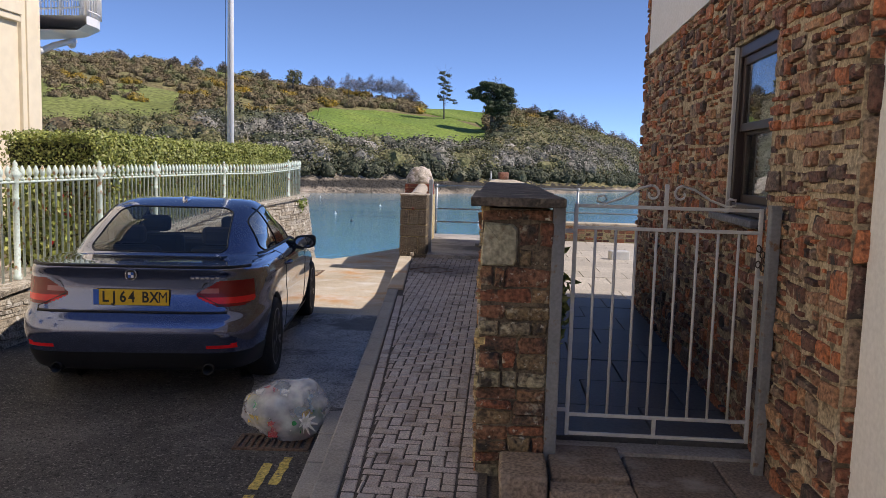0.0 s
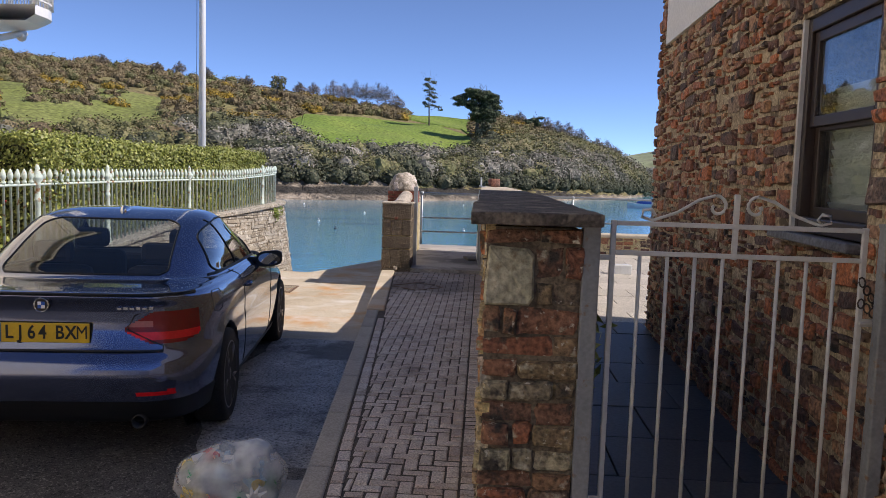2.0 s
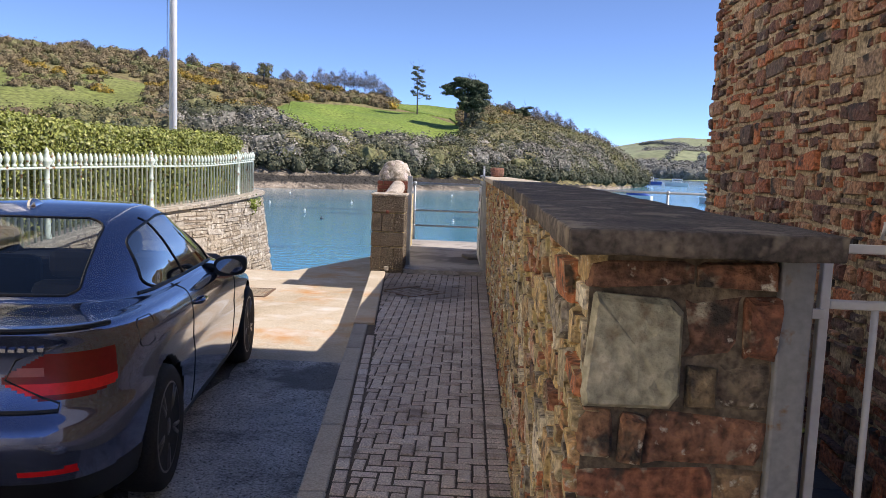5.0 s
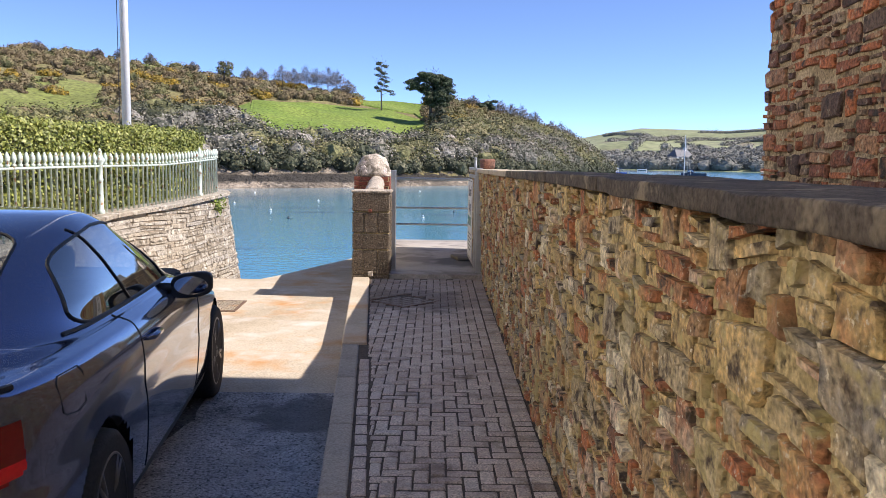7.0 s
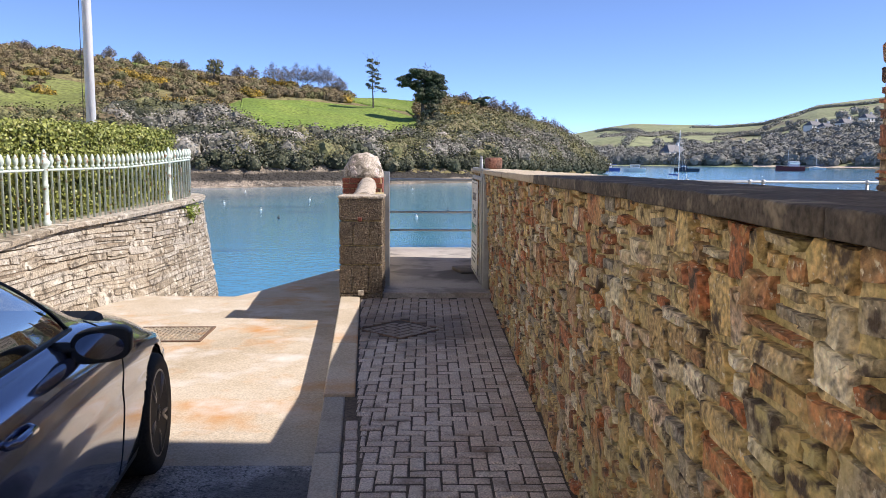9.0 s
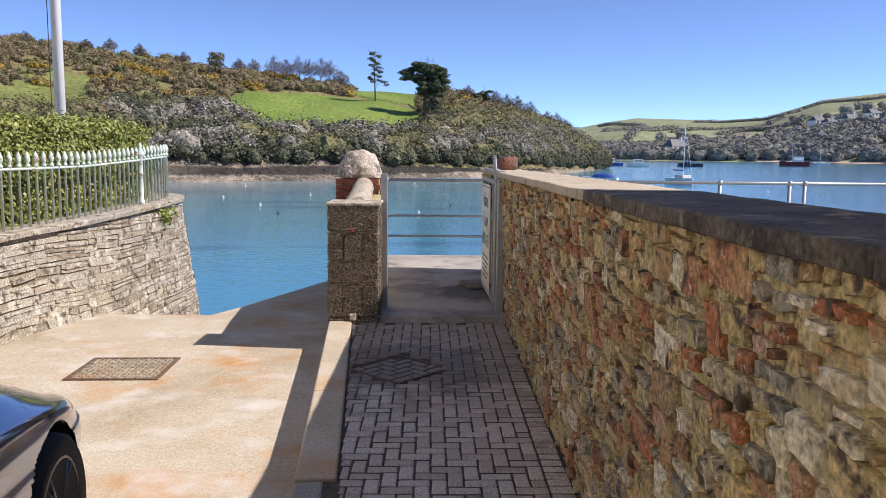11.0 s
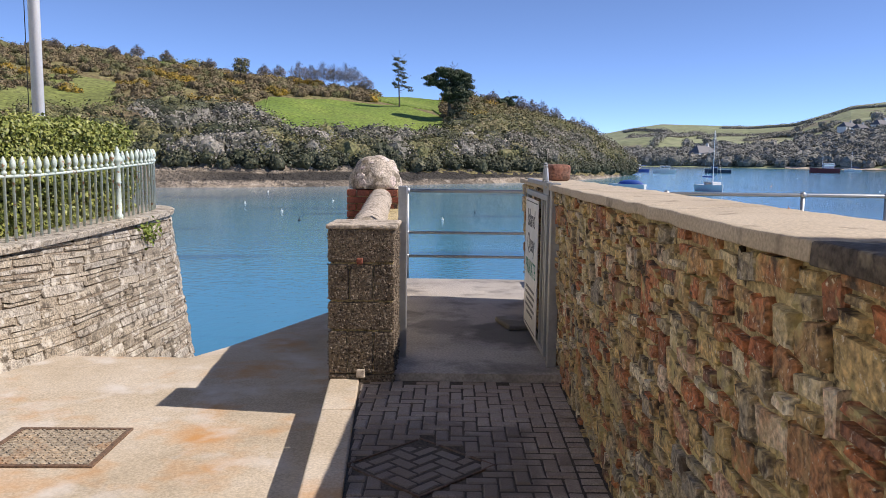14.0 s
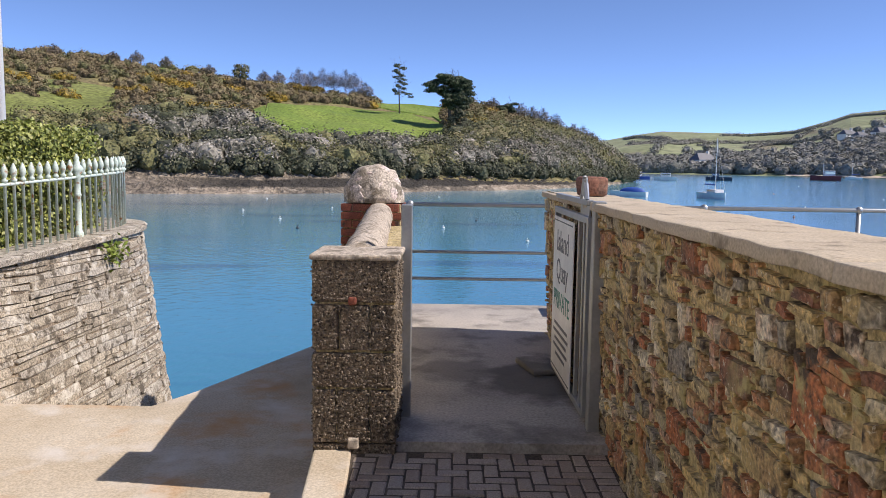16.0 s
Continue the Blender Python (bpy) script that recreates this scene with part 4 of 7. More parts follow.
box(bm, 0.515, 0.56, -0.05, -0.028, 0.855, 0.905, 0.012)
tube(bm, [(0.523, -0.039, 0.9), (0.523, -0.039, 0.935), (0.538, -0.039, 0.95), (0.552, -0.039, 0.935), (0.552, -0.039, 0.9)], 0.004, 6)
gate_part("padlock", bm, CHROME, "steel padlock")
for x0, x1, y0, y1, z1, capped in ((0.286, 0.350, 4.0, 4.065, 1.312, False), (1.332, 1.385, 3.93, 3.985, 1.35, True)):
    bm = bmesh.new()
    box(bm, x0, x1, y0, y1, -0.05, z1, 0.006)
    if capped:
        box(bm, x0 - 0.002, x1 + 0.002, y0 - 0.002, y1 + 0.002, z1 - 0.012, z1 + 0.004, 0.003)
    tagged(part("gate_post", bm, POSTPAINT), "dull grey painted steel gate post set beside stone", "gate post", "posts of the iron gate")
for z in (0.215, 1.16):
    bm = bmesh.new()
    cyl(bm, (-0.515, -0.02, z - 0.02), (-0.515, -0.02, z + 0.03), 0.009, n=8)
    box(bm, -0.515, -0.45, -0.016, -0.006, z - 0.012, z + 0.008, 0.002)
    gate_part("hinge", bm)
bm = bmesh.new()
box(bm, 0.49, 0.535, -0.012, 0.0, 0.93, 0.96, 0.003)
cyl(bm, (0.47, -0.03, 0.945), (0.535, -0.03, 0.945), 0.007, n=8)
gate_part("latch", bm)

# ---- railing on the quay ----
rail = thing("quay_railing", (0, 17.0, 0.05), "galvanised tubular railing along the quay edge", "railing")


def rail_part(name, bm):
    ob = part(name, bm, GALV, None, "", True)
    ob.parent = rail


for z, x0, x1 in ((1.03, -1.35, 9.0), (0.54, -1.35, 9.0), (0.26, -1.35, 9.0)):
    bm = bmesh.new()
    cyl(bm, (x0, 0, z), (x1, 0, z), 0.022 if z > 1 else 0.017, n=12)
    rail_part("rail", bm)
for x in (-1.3, 0.3, 1.72, 3.3, 4.27, 4.48, 6.1, 7.7):
    bm = bmesh.new()
    cyl(bm, (x, 0, -0.05), (x, 0, 1.03), 0.024, n=12)
    for z in (1.03, 0.54, 0.26):
        ball(bm, (x, 0, z), 0.042 if z > 1 else 0.032, 2)
    rail_part("post", bm)

# ---- gate pier, brick pier with domed top, coping between ----
PEBBLE = surf("pebble concrete block", [(0.11, 0.085, 0.06), (0.18, 0.14, 0.1), (0.25, 0.2, 0.145)], 7, 60, 0.92, 1.0, 0.02, rnd=0.25, spots=[((0.42, 0.36, 0.27), 70, 0.3), ((0.04, 0.033, 0.026), 50, 0.38)])
REDBRICK = surf("red brick", [(0.2, 0.06, 0.04), (0.27, 0.085, 0.055), (0.33, 0.12, 0.08)], 6, 70, 0.9, 0.5, 0.006, rnd=0.6, spots=[((0.09, 0.06, 0.05), 12, 0.35)])
CEMENT = surf("old cement", [(0.36, 0.31, 0.25), (0.47, 0.41, 0.34), (0.53, 0.47, 0.4)], 4, 50, 0.9, 0.7, 0.012, spots=[((0.2, 0.17, 0.13), 8, 0.38)])
PALESTONE = surf("pink and white stone", [(0.5, 0.4, 0.36), (0.6, 0.52, 0.48), (0.56, 0.5, 0.44)], 5, 50, 0.85, 0.4, 0.006, rnd=0.5)
pier = core("wall_gate_pier", -1.55, -1.15, 12.84, 13.22, -0.5, 0.985, MORTAR, "pebble concrete block gate pier", "gate pier")
pr = random.Random(8)
for z0, z1, cuts in ((-0.02, 0.05, (0, 1)), (0.05, 0.335, (0, 0.29, 0.68, 1)), (0.345, 0.53, (0, 1)), (0.54, 0.78, (0, 0.32, 0.68, 1)), (0.79, 1.012, (0, 1))):
    for a, c in zip(cuts, cuts[1:]):
        bm = bmesh.new()
        x0, x1 = -1.572 + 0.44 * a, -1.572 + 0.44 * c
        box(bm, x0 + 0.003, x1 - 0.003, 12.818, 13.24, z0, z1 - 0.004, 0.012)
        part("block", bm, PEBBLE, pier)
# pebbles standing out of the block faces
pg = np.random.default_rng(14)
bm = bmesh.new()
bmesh.ops.create_icosphere(bm, subdivisions=1, radius=1)
pv, pf = np.array([v.co[:] for v in bm.verts]), [[v.index for v in f.verts] for f in bm.faces]
bm.free()
vs, fs = [], []
for k in range(2600):
    f = pg.random()
    z = pg.uniform(0.0, 0.975)
    if f < 0.62:
        c = (pg.uniform(-1.565, -1.14), 12.817, z)
    elif f < 0.85:
        c = (-1.131, pg.uniform(12.83, 13.23), z)
    else:
        c = (-1.573, pg.uniform(12.83, 13.23), z)
    if min(abs(z - q) for q in (0.05, 0.34, 0.535, 0.785)) < 0.01:
        continue
    r0 = pg.uniform(0.003, 0.008)
    b0 = len(vs)
    sc = pg.uniform(0.7, 1.2, 3) * r0
    vs += [(c[0] + q[0] * sc[0], c[1] + q[1] * sc[1], c[2] + q[2] * sc[2]) for q in pv]
    fs += [[b0 + i for i in q] for q in pf]
PEBBLES = surf("mixed pebbles", [(0.08, 0.063, 0.045), (0.13, 0.1, 0.073), (0.19, 0.15, 0.11), (0.33, 0.28, 0.22), (0.11, 0.087, 0.064)], 30, 90, 0.8, 0.0, rnd=0.85)
ob = mesh("pebbles", vs, fs, PEBBLES, pier)
ob["kind"] = "stuff"
bm = bmesh.new()
vs = box(bm, -1.582, -1.12, 12.81, 13.25, 1.006, 1.036, 0.01)
part("capping", bm, CEMENT, pier, "pale cement capping")
for x, z, mt, s in ((-1.36, 0.80, REDBRICK, 0.02), (-1.355, 0.055, CEMENT, 0.028)):
    bm = bmesh.new()
    box(bm, x - s, x + s, 12.79, 12.83, z - s, z + s, 0.008)
    part("fixing_stub", bm, mt, pier)
dome_pier = core("wall_dome_pier", -1.86, -1.335, 16.02, 16.5, -4.0, 1.12, MORTAR, "red brick pier with a domed stone top", "brick pier")
for r in range(11):
    z0 = 0.31 + 0.075 * r
    off = 0.0 if r % 2 else 0.1075
    x = -1.875 - off
    while x < -1.325:
        x0, x1 = max(x, -1.875), min(x + 0.205, -1.32)
        if x1 - x0 > 0.03:
            bm = bmesh.new()
            box(bm, x0, x1, 16.0, 16.1, z0, z0 + 0.065, 0.004)
            part("brick", bm, REDBRICK, dome_pier)
        x += 0.215
    for j in range(2):
        bm = bmesh.new()
        box(bm, -1.42, -1.318, 16.11 + 0.21 * j, 16.31 + 0.2 * j, z0, z0 + 0.065, 0.004)
        part("brick", bm, REDBRICK, dome_pier)
bm = bmesh.new()
bmesh.ops.create_icosphere(bm, subdivisions=4, radius=1)
for v in bm.verts:
    c = v.co.copy()
    c.x, c.y = math.copysign(abs(c.x) ** 0.94, c.x), math.copysign(abs(c.y) ** 0.94, c.y)
    n = noise.noise(v.co * 3) * 0.03 + noise.noise(v.co * 9) * 0.012
    v.co = Vector((-1.597 + c.x * (0.285 + n), 16.25 + c.y * (0.27 + n), 1.135 + max(0, c.z) * (0.345 + n)))
part("domed_top", bm, CEMENT, dome_pier, "domed cement top set with stones", True)
pr = random.Random(3)
for i in range(17):
    a, e = pr.uniform(-3.0, 0.2), pr.uniform(0.12, 1.25)
    q = Vector((math.cos(e) * math.cos(a), math.cos(e) * math.sin(a), math.sin(e)))
    bm = bmesh.new()
    vs = ball(bm, (0, 0, 0), 1.0, 1, (pr.uniform(0.045, 0.08), pr.uniform(0.035, 0.06), 0.016))
    m = Matrix.Translation((-1.597 + 0.275 * math.copysign(abs(q.x) ** 0.95, q.x), 16.25 + 0.262 * math.copysign(abs(q.y) ** 0.95, q.y), 1.135 + 0.338 * q.z)) @ q.to_track_quat("Z", "Y").to_matrix().to_4x4()
    bmesh.ops.transform(bm, matrix=m, verts=bm.verts)
    part("set_stone", bm, PALESTONE, dome_pier)
core("wall_quay_return", -1.5, -1.25, 13.24, 16.0, -4.0, 0.93, MORTAR, "low wall between the two gate piers")
bm = bmesh.new()
nseg = 14
rings = []
for i in range(nseg + 1):
    t = i / nseg
    y = 13.2 + 2.85 * t
    ring = []
    for k in range(11):
        a = math.pi * k / 10
        n = noise.noise((i * 0.9, k * 0.7, 2)) * 0.012
        ring.append(bm.verts.new((-1.37 - 0.16 * t + (0.125 + n) * math.cos(a), y, 0.92 + 0.09 * t + (0.13 + n) * math.sin(a))))
    rings.append(ring)
for a, c in zip(rings, rings[1:]):
    for k in range(10):
        bm.faces.new((a[k], c[k], c[k + 1], a[k + 1]))
bm.faces.new(rings[0])
bm.faces.new(rings[-1][::-1])
bmesh.ops.recalc_face_normals(bm, faces=bm.faces)
tagged(part("wall_coping", bm, CEMENT, smooth=True), "rounded rubble coping between the gate piers", "coping", kind="structure")

# ---- quay gate, standing open against the wall ----
bm = bmesh.new()
box(bm, -1.145, -1.085, 13.26, 13.34, 0.04, 1.27, 0.006)
tagged(part("gate_post", bm, GALV), "tall galvanised steel post of the quay gate", "gate post", "posts of the quay gate")
bm = bmesh.new()
box(bm, -0.105, -0.04, 13.06, 13.14, 0.04, 1.31, 0.006)
tagged(part("gate_post", bm, GALV), "tall galvanised steel post of the quay gate", "gate post", "posts of the quay gate")
qg = thing("quay_gate", (-0.1, 13.18, 0.06), "grey steel gate with a white sign, folded open against the wall", "gate", rz=1.5)


def qg_part(name, bm, material=GALV, label="", parent=None):
    ob = part(name, bm, material, None, label)
    ob.parent = parent or qg
    return ob


for y0, y1, z0, z1 in ((0.0, 0.04, 0.03, 1.16), (1.12, 1.16, 0.03, 1.16), (0.04, 1.12, 0.03, 0.07), (0.04, 1.12, 1.12, 1.16), (0.04, 1.12, 1.22, 1.25)):
    bm = bmesh.new()
    box(bm, -0.02, 0.02, y0, y1, z0, z1, 0.004)
    qg_part("gate_bar", bm)
for y in (0.14, 0.3):
    bm = bmesh.new()
    box(bm, -0.012, 0.012, y, y + 0.03, 0.07, 1.12, 0.003)
    qg_part("gate_upright", bm)
bm = bmesh.new()
box(bm, -0.004, 0.004, 0.04, 0.3, 1.12, 1.22)
qg_part("top_plate", bm)
SIGNWHITE = plain("white sign board", (0.78, 0.78, 0.76), 0.35)
SIGNINK = plain("grey sign ink", (0.1, 0.11, 0.13), 0.5)
SIGNGREEN = plain("green sign ink", (0.02, 0.22, 0.16), 0.5)
bm = bmesh.new()
box(bm, -0.03, -0.022, 0.36, 1.1, 0.06, 1.1, 0.002)
board = qg_part("sign_board", bm, SIGNWHITE, "white notice board with grey and green writing")


def sign_text(name, text, size, y, z, material, wide=1.0):
    ob = letters(name, text, size, pose(-0.031, y, z, 90, 0, -90), material, board, wide=wide)
    return ob


sign_text("lettering", "Island", 0.2, 0.73, 0.94, SIGNINK)
sign_text("lettering", "Quay", 0.2, 0.73, 0.75, SIGNINK)
sign_text("lettering", "PRIVATE", 0.17, 0.73, 0.55, SIGNGREEN, 0.95)
for i, w in enumerate((0.5, 0.56, 0.44, 0.52, 0.36)):
    bm = bmesh.new()
    box(bm, -0.0316, -0.03, 0.73 - w / 2, 0.73 + w / 2, 0.38 - 0.05 * i, 0.40 - 0.05 * i)
    qg_part("text_bar", bm, SIGNINK, parent=board)
for z in (0.085, 1.075):
    bm = bmesh.new()
    box(bm, -0.0316, -0.03, 0.39, 1.07, z - 0.004, z + 0.004)
    qg_part("border_line", bm, SIGNINK, parent=board)
bm = bmesh.new()
for sd in (-1, 1):
    tube(bm, [(-0.01, 0.16 + sd * 0.07, 1.25), (-0.01, 0.16 + sd * 0.03, 1.33), (-0.01, 0.16 - sd * 0.01, 1.38), (-0.01, 0.16 + sd * 0.02, 1.36), (-0.01, 0.16 + sd * 0.015, 1.27)], 0.014, 6)
qg_part("latch_loop", bm, GALV)
RUSTSTONE = surf("rusty red stone", [(0.16, 0.07, 0.05), (0.24, 0.11, 0.075), (0.2, 0.13, 0.1)], 6, 60, 0.85, 0.5, 0.008)
bm = bmesh.new()
box(bm, -0.085, 0.085, -0.11, 0.11, 0, 0.135, 0.03)
for v in bm.verts:
    v.co += Vector((noise.noise(v.co * 9), noise.noise(v.co * 9 + Vector((5, 0, 0))), 0)) * 0.012
ob = tagged(part("loose_stone", bm, RUSTSTONE, smooth=True), "squared red-brown stone lying on the wall top", "stone")
ob.matrix_world = pose(0.1, 14.35, cap_z(14.35) + 0.008, 0, 0, 12)
bm = bmesh.new()
box(bm, -0.14, 0.1, -0.2, 0.2, 0, 0.04, 0.012)
for v in bm.verts:
    v.co.z *= 1 + 0.5 * noise.noise(v.co * 5)
ob = tagged(part("loose_slab", bm, PLATFORM, smooth=True), "broken flat stone lying on the quay by the wall", "stone")
ob.matrix_world = pose(-0.2, 14.4, 0.05, 0, 0, 14)

# ---- low parapet at the yard's end ----
core("wall_parapet", 0.4, 9.0, 16.35, 16.7, -4.2, 0.36, MORTAR, "low stone parapet at the end of the yard")
bm = bmesh.new()
box(bm, 0.36, 9.0, 16.3, 16.75, 0.36, 0.42, 0.012)
tagged(part("trim_parapet_cap", bm, CAPSTONE), "stone capping of the yard parapet", "capping", kind="structure")
bm = bmesh.new()
box(bm, -0.16, 0.16, -0.09, 0.09, 0, 0.16, 0.02)
ob = tagged(part("yard_block", bm, GREYPAINT), "pale grey box standing on the yard slabs", "box")
ob.matrix_world = pose(2.05, 13.2, 0.03, 0, 0, 10)

# ---- left side: retaining wall, terrace, railings, hedge, flagpole, cream house ----
LWP = [(3.0, -4.6), (6, -4.6), (9, -4.6), (12, -4.58), (13.2, -4.49), (14.2, -4.3), (15.4, -4.185), (16.4, -4.13), (17.1, -4.15), (17.62, -4.4), (17.87, -5.0), (17.92, -5.9)]


def curve_points(ctrl, step):
    """Even steps along a smooth line through (y, x) pairs: x, y and the outward normal."""
    out = []
    for i in range(len(ctrl) - 1):
        p = [Vector((ctrl[min(max(j, 0), len(ctrl) - 1)][1], ctrl[min(max(j, 0), len(ctrl) - 1)][0])) for j in (i - 1, i, i + 1, i + 2)]
        for t in range(24):
            f = t / 24
            out.append(0.5 * (2 * p[1] + (p[2] - p[0]) * f + (2 * p[0] - 5 * p[1] + 4 * p[2] - p[3]) * f * f + (3 * p[1] - p[0] - 3 * p[2] + p[3]) * f ** 3))
    res, left = [], 0.0
    for a, c in zip(out, out[1:]):
        d = (c - a).length
        while left < d:
            q = a + (c - a) * (left / d)
            t = (c - a).normalized()
            res.append((q.x, q.y, Vector((t.y, -t.x))))
            left += step
        left -= d
    return res


def left_top(y):
    return float(np.interp(y, [6.5, 8, 13.2, 16.6, 17.8], [0.19, 0.30, 0.70, 0.80, 0.83]))


line = curve_points(LWP, 0.1)
BATTER = 0.135


def left_face(i, z, out=0.0):
    """A place on the retaining wall's battered face."""
    i = max(0, min(len(line) - 1.001, i))
    a, c, f = line[int(i)], line[int(i) + 1], i % 1
    n = (a[2] * (1 - f) + c[2] * f).normalized()
    o = out + BATTER * (left_top(a[1]) - z) - 0.02
    return Vector((a[0] + (c[0] - a[0]) * f + n.x * o, a[1] + (c[1] - a[1]) * f + n.y * o, z))


vs, fs = [], []
n = len(line)
for i in range(n):
    t = left_top(line[i][1])
    for z, o in ((-4.3, 0), (-1.2, 0), (-0.2, 0), (t - 0.05, 0), (t - 0.05, -0.5)):
        vs.append(tuple(left_face(i, z, o)))
for i in range(n - 1):
    for j in range(4):
        k = i * 5 + j
        fs.append((k, k + 5, k + 6, k + 1))
wall_left = tagged(mesh("wall_retaining", vs, fs, surf("earthy wall bed", [(0.14, 0.11, 0.08), (0.24, 0.195, 0.145), (0.36, 0.3, 0.23)], 3, 50, 0.95, 0.7, 0.012)), "grey slate retaining wall beside the slipway", "retaining wall", kind="structure")
# coping slabs
i = 2
lr = random.Random(4)
while i < n - 4:
    e = min(n - 1, i + lr.randint(4, 8))
    bm = bmesh.new()
    rows = []
    for j in range(i, e + 1):
        a = line[j]
        t = left_top(a[1])
        rows.append([bm.verts.new((a[0] + a[2].x * o, a[1] + a[2].y * o, t + dz)) for o, dz in ((0.045, -0.055), (0.05 + lr.uniform(-0.012, 0.012), -0.01), (0.03, 0.0), (-0.42, 0.0), (-0.42, -0.055))])
    for a, c in zip(rows, rows[1:]):
        for k in range(5):
            bm.faces.new((a[k], c[k], c[(k + 1) % 5], a[(k + 1) % 5]))
    bm.faces.new(rows[0]), bm.faces.new(rows[-1][::-1])
    bmesh.ops.recalc_face_normals(bm, faces=bm.faces)
    part("coping_slab", bm, SLATE, wall_left)
    i = e
bm = bmesh.new()
box(bm, -30, -4.9, -14, 17.2, -4.2, 0.16)
tagged(part("ground_terrace", bm, CONCRETE), "paved terrace behind the railings", "terrace", kind="structure")

# railings
fence = thing("iron_railings", (-4.55, 11.0, 0.5), "pale green iron railings with spear tops and rust", "railings")


def fence_part(name, bm, smooth=True):
    ob = part(name, bm, FENCEPAINT, None, "", smooth)
    ob.parent = fence
    ob.matrix_parent_inverse = fence.matrix_world.inverted()


def fence_top(y):
    return float(np.interp(y, [6.5, 10, 14.7, 17], [1.38, 1.41, 1.44, 1.53]))


def fence_set(y):
    """How far the railings stand back from the wall's edge."""
    return float(np.interp(y, [12.5, 15, 17.5], [0.13, 0.16, 0.17]))


def fence_at(i):
    a = line[i]
    return a[0] - a[2].x * fence_set(a[1]), a[1] - a[2].y * fence_set(a[1])


bm = bmesh.new()
tube(bm, [(*fence_at(i), fence_top(line[i][1]) - 0.165) for i in range(0, n - 6, 3)], 0.014, 6)
fence_part("rail", bm)
POST_Y = (5.3, 7.45, 9.1, 10.65, 13.15, 16.05)
bars = curve_points(LWP, 0.118)
for i, (x, y, nn) in enumerate(bars):
    if y < 5 or (y > 17.7 and x < -5.3):
        continue
    bx, by = x - nn.x * fence_set(y), y - nn.y * fence_set(y)
    top, bot = fence_top(y), left_top(y) - 0.03
    bm = bmesh.new()
    if min(abs(y - q) for q in POST_Y) < 0.06:
        lathe(bm, [(0.042, bot), (0.042, bot + 0.07), (0.031, bot + 0.08), (0.029, top - 0.34), (0.038, top - 0.325), (0.029, top - 0.31), (0.029, top - 0.18), (0.04, top - 0.165), (0.03, top - 0.145), (0.056, top - 0.105), (0.058, top - 0.08), (0.03, top - 0.045), (0.034, top - 0.03), (0.02, top - 0.015), (0.026, top + 0.01), (0.006, top + 0.05)], (bx, by, 0), 10)
        fence_part("fence_post", bm)
    else:
        lathe(bm, [(0.013, bot), (0.013, top - 0.155), (0.025, top - 0.145), (0.027, top - 0.13), (0.013, top - 0.115), (0.02, top - 0.105), (0.029, top - 0.075), (0.025, top - 0.045), (0.011, top - 0.012), (0.003, top)], (bx, by, 0), 7)
        fence_part("fence_bar", bm)

# leaves
def leaf_mat(name, cols, rough=0.6, rnd=0.8):
    m = surf(name, cols, 1.5 if rnd > 0.5 else 0.3, 30 if rnd > 0.5 else 3, rough, 0.0, rnd=rnd)
    return m


HEDGE = leaf_mat("hedge leaf", [(0.112, 0.146, 0.031), (0.185, 0.221, 0.046), (0.263, 0.297, 0.066), (0.358, 0.367, 0.11)], 0.5)
# near-black, so the shade between the leaves is in the core's colour
HEDGECORE = surf("shade-dark hedge inside", [(0.02, 0.025, 0.008), (0.04, 0.045, 0.015)], 4, 30, 0.9, 0.5, 0.02)
FLOWER = plain("red petals", (0.5, 0.02, 0.02), 0.6)


def leaves(name, pts, size, material, seed, parent=None, long=1.5, up=0.0, out=None, loose=0.55):
    """Small folded leaves at the given places, in one mesh; out: the ways in which they face, more or less."""
    g = np.random.default_rng(seed)
    pts = np.asarray(pts, float)
    k = len(pts)
    a = g.normal(size=(k, 3))
    a[:, 2] += up
    a /= np.linalg.norm(a, axis=1)[:, None]
    c = np.cross(a, g.normal(size=(k, 3)))
    c /= np.linalg.norm(c, axis=1)[:, None]
    if out is not None:
        face = np.asarray(out, float) + g.normal(size=(k, 3)) * loose
        a = np.cross(face, g.normal(size=(k, 3)))
        a /= np.linalg.norm(a, axis=1)[:, None]
        c = np.cross(face, a)
        c /= np.linalg.norm(c, axis=1)[:, None]
    s = (size * g.uniform(0.6, 1.3, k))[:, None]
    nrm = np.cross(a, c)
    V = np.stack([pts - a * s * long / 2, pts + c * s / 2 + nrm * s * 0.15, pts + a * s * long / 2, pts - c * s / 2 + nrm * s * 0.15], 1).reshape(-1, 3)
    me = bpy.data.meshes.new(name)
    idx = np.arange(k * 4, dtype=np.int32)
    me.vertices.add(k * 4), me.loops.add(k * 4), me.polygons.add(k)
    me.vertices.foreach_set("co", V.astype(np.float32).ravel())
    me.loops.foreach_set("vertex_index", idx)
    me.polygons.foreach_set("loop_start", idx[::4].copy())
    me.update(calc_edges=True)
    me.validate()
    ob = place(name, me, material, parent)
    ob["kind"] = "stuff"
    return ob


hedge = thing("hedge", (-5.4, 12.8, 0.16), "clipped green hedge growing behind the iron railings", "hedge")


def hedge_front(y):
    return float(np.interp(y, [9, 13, 14.2, 17], [-4.95, -4.87, -4.68, -4.52]))


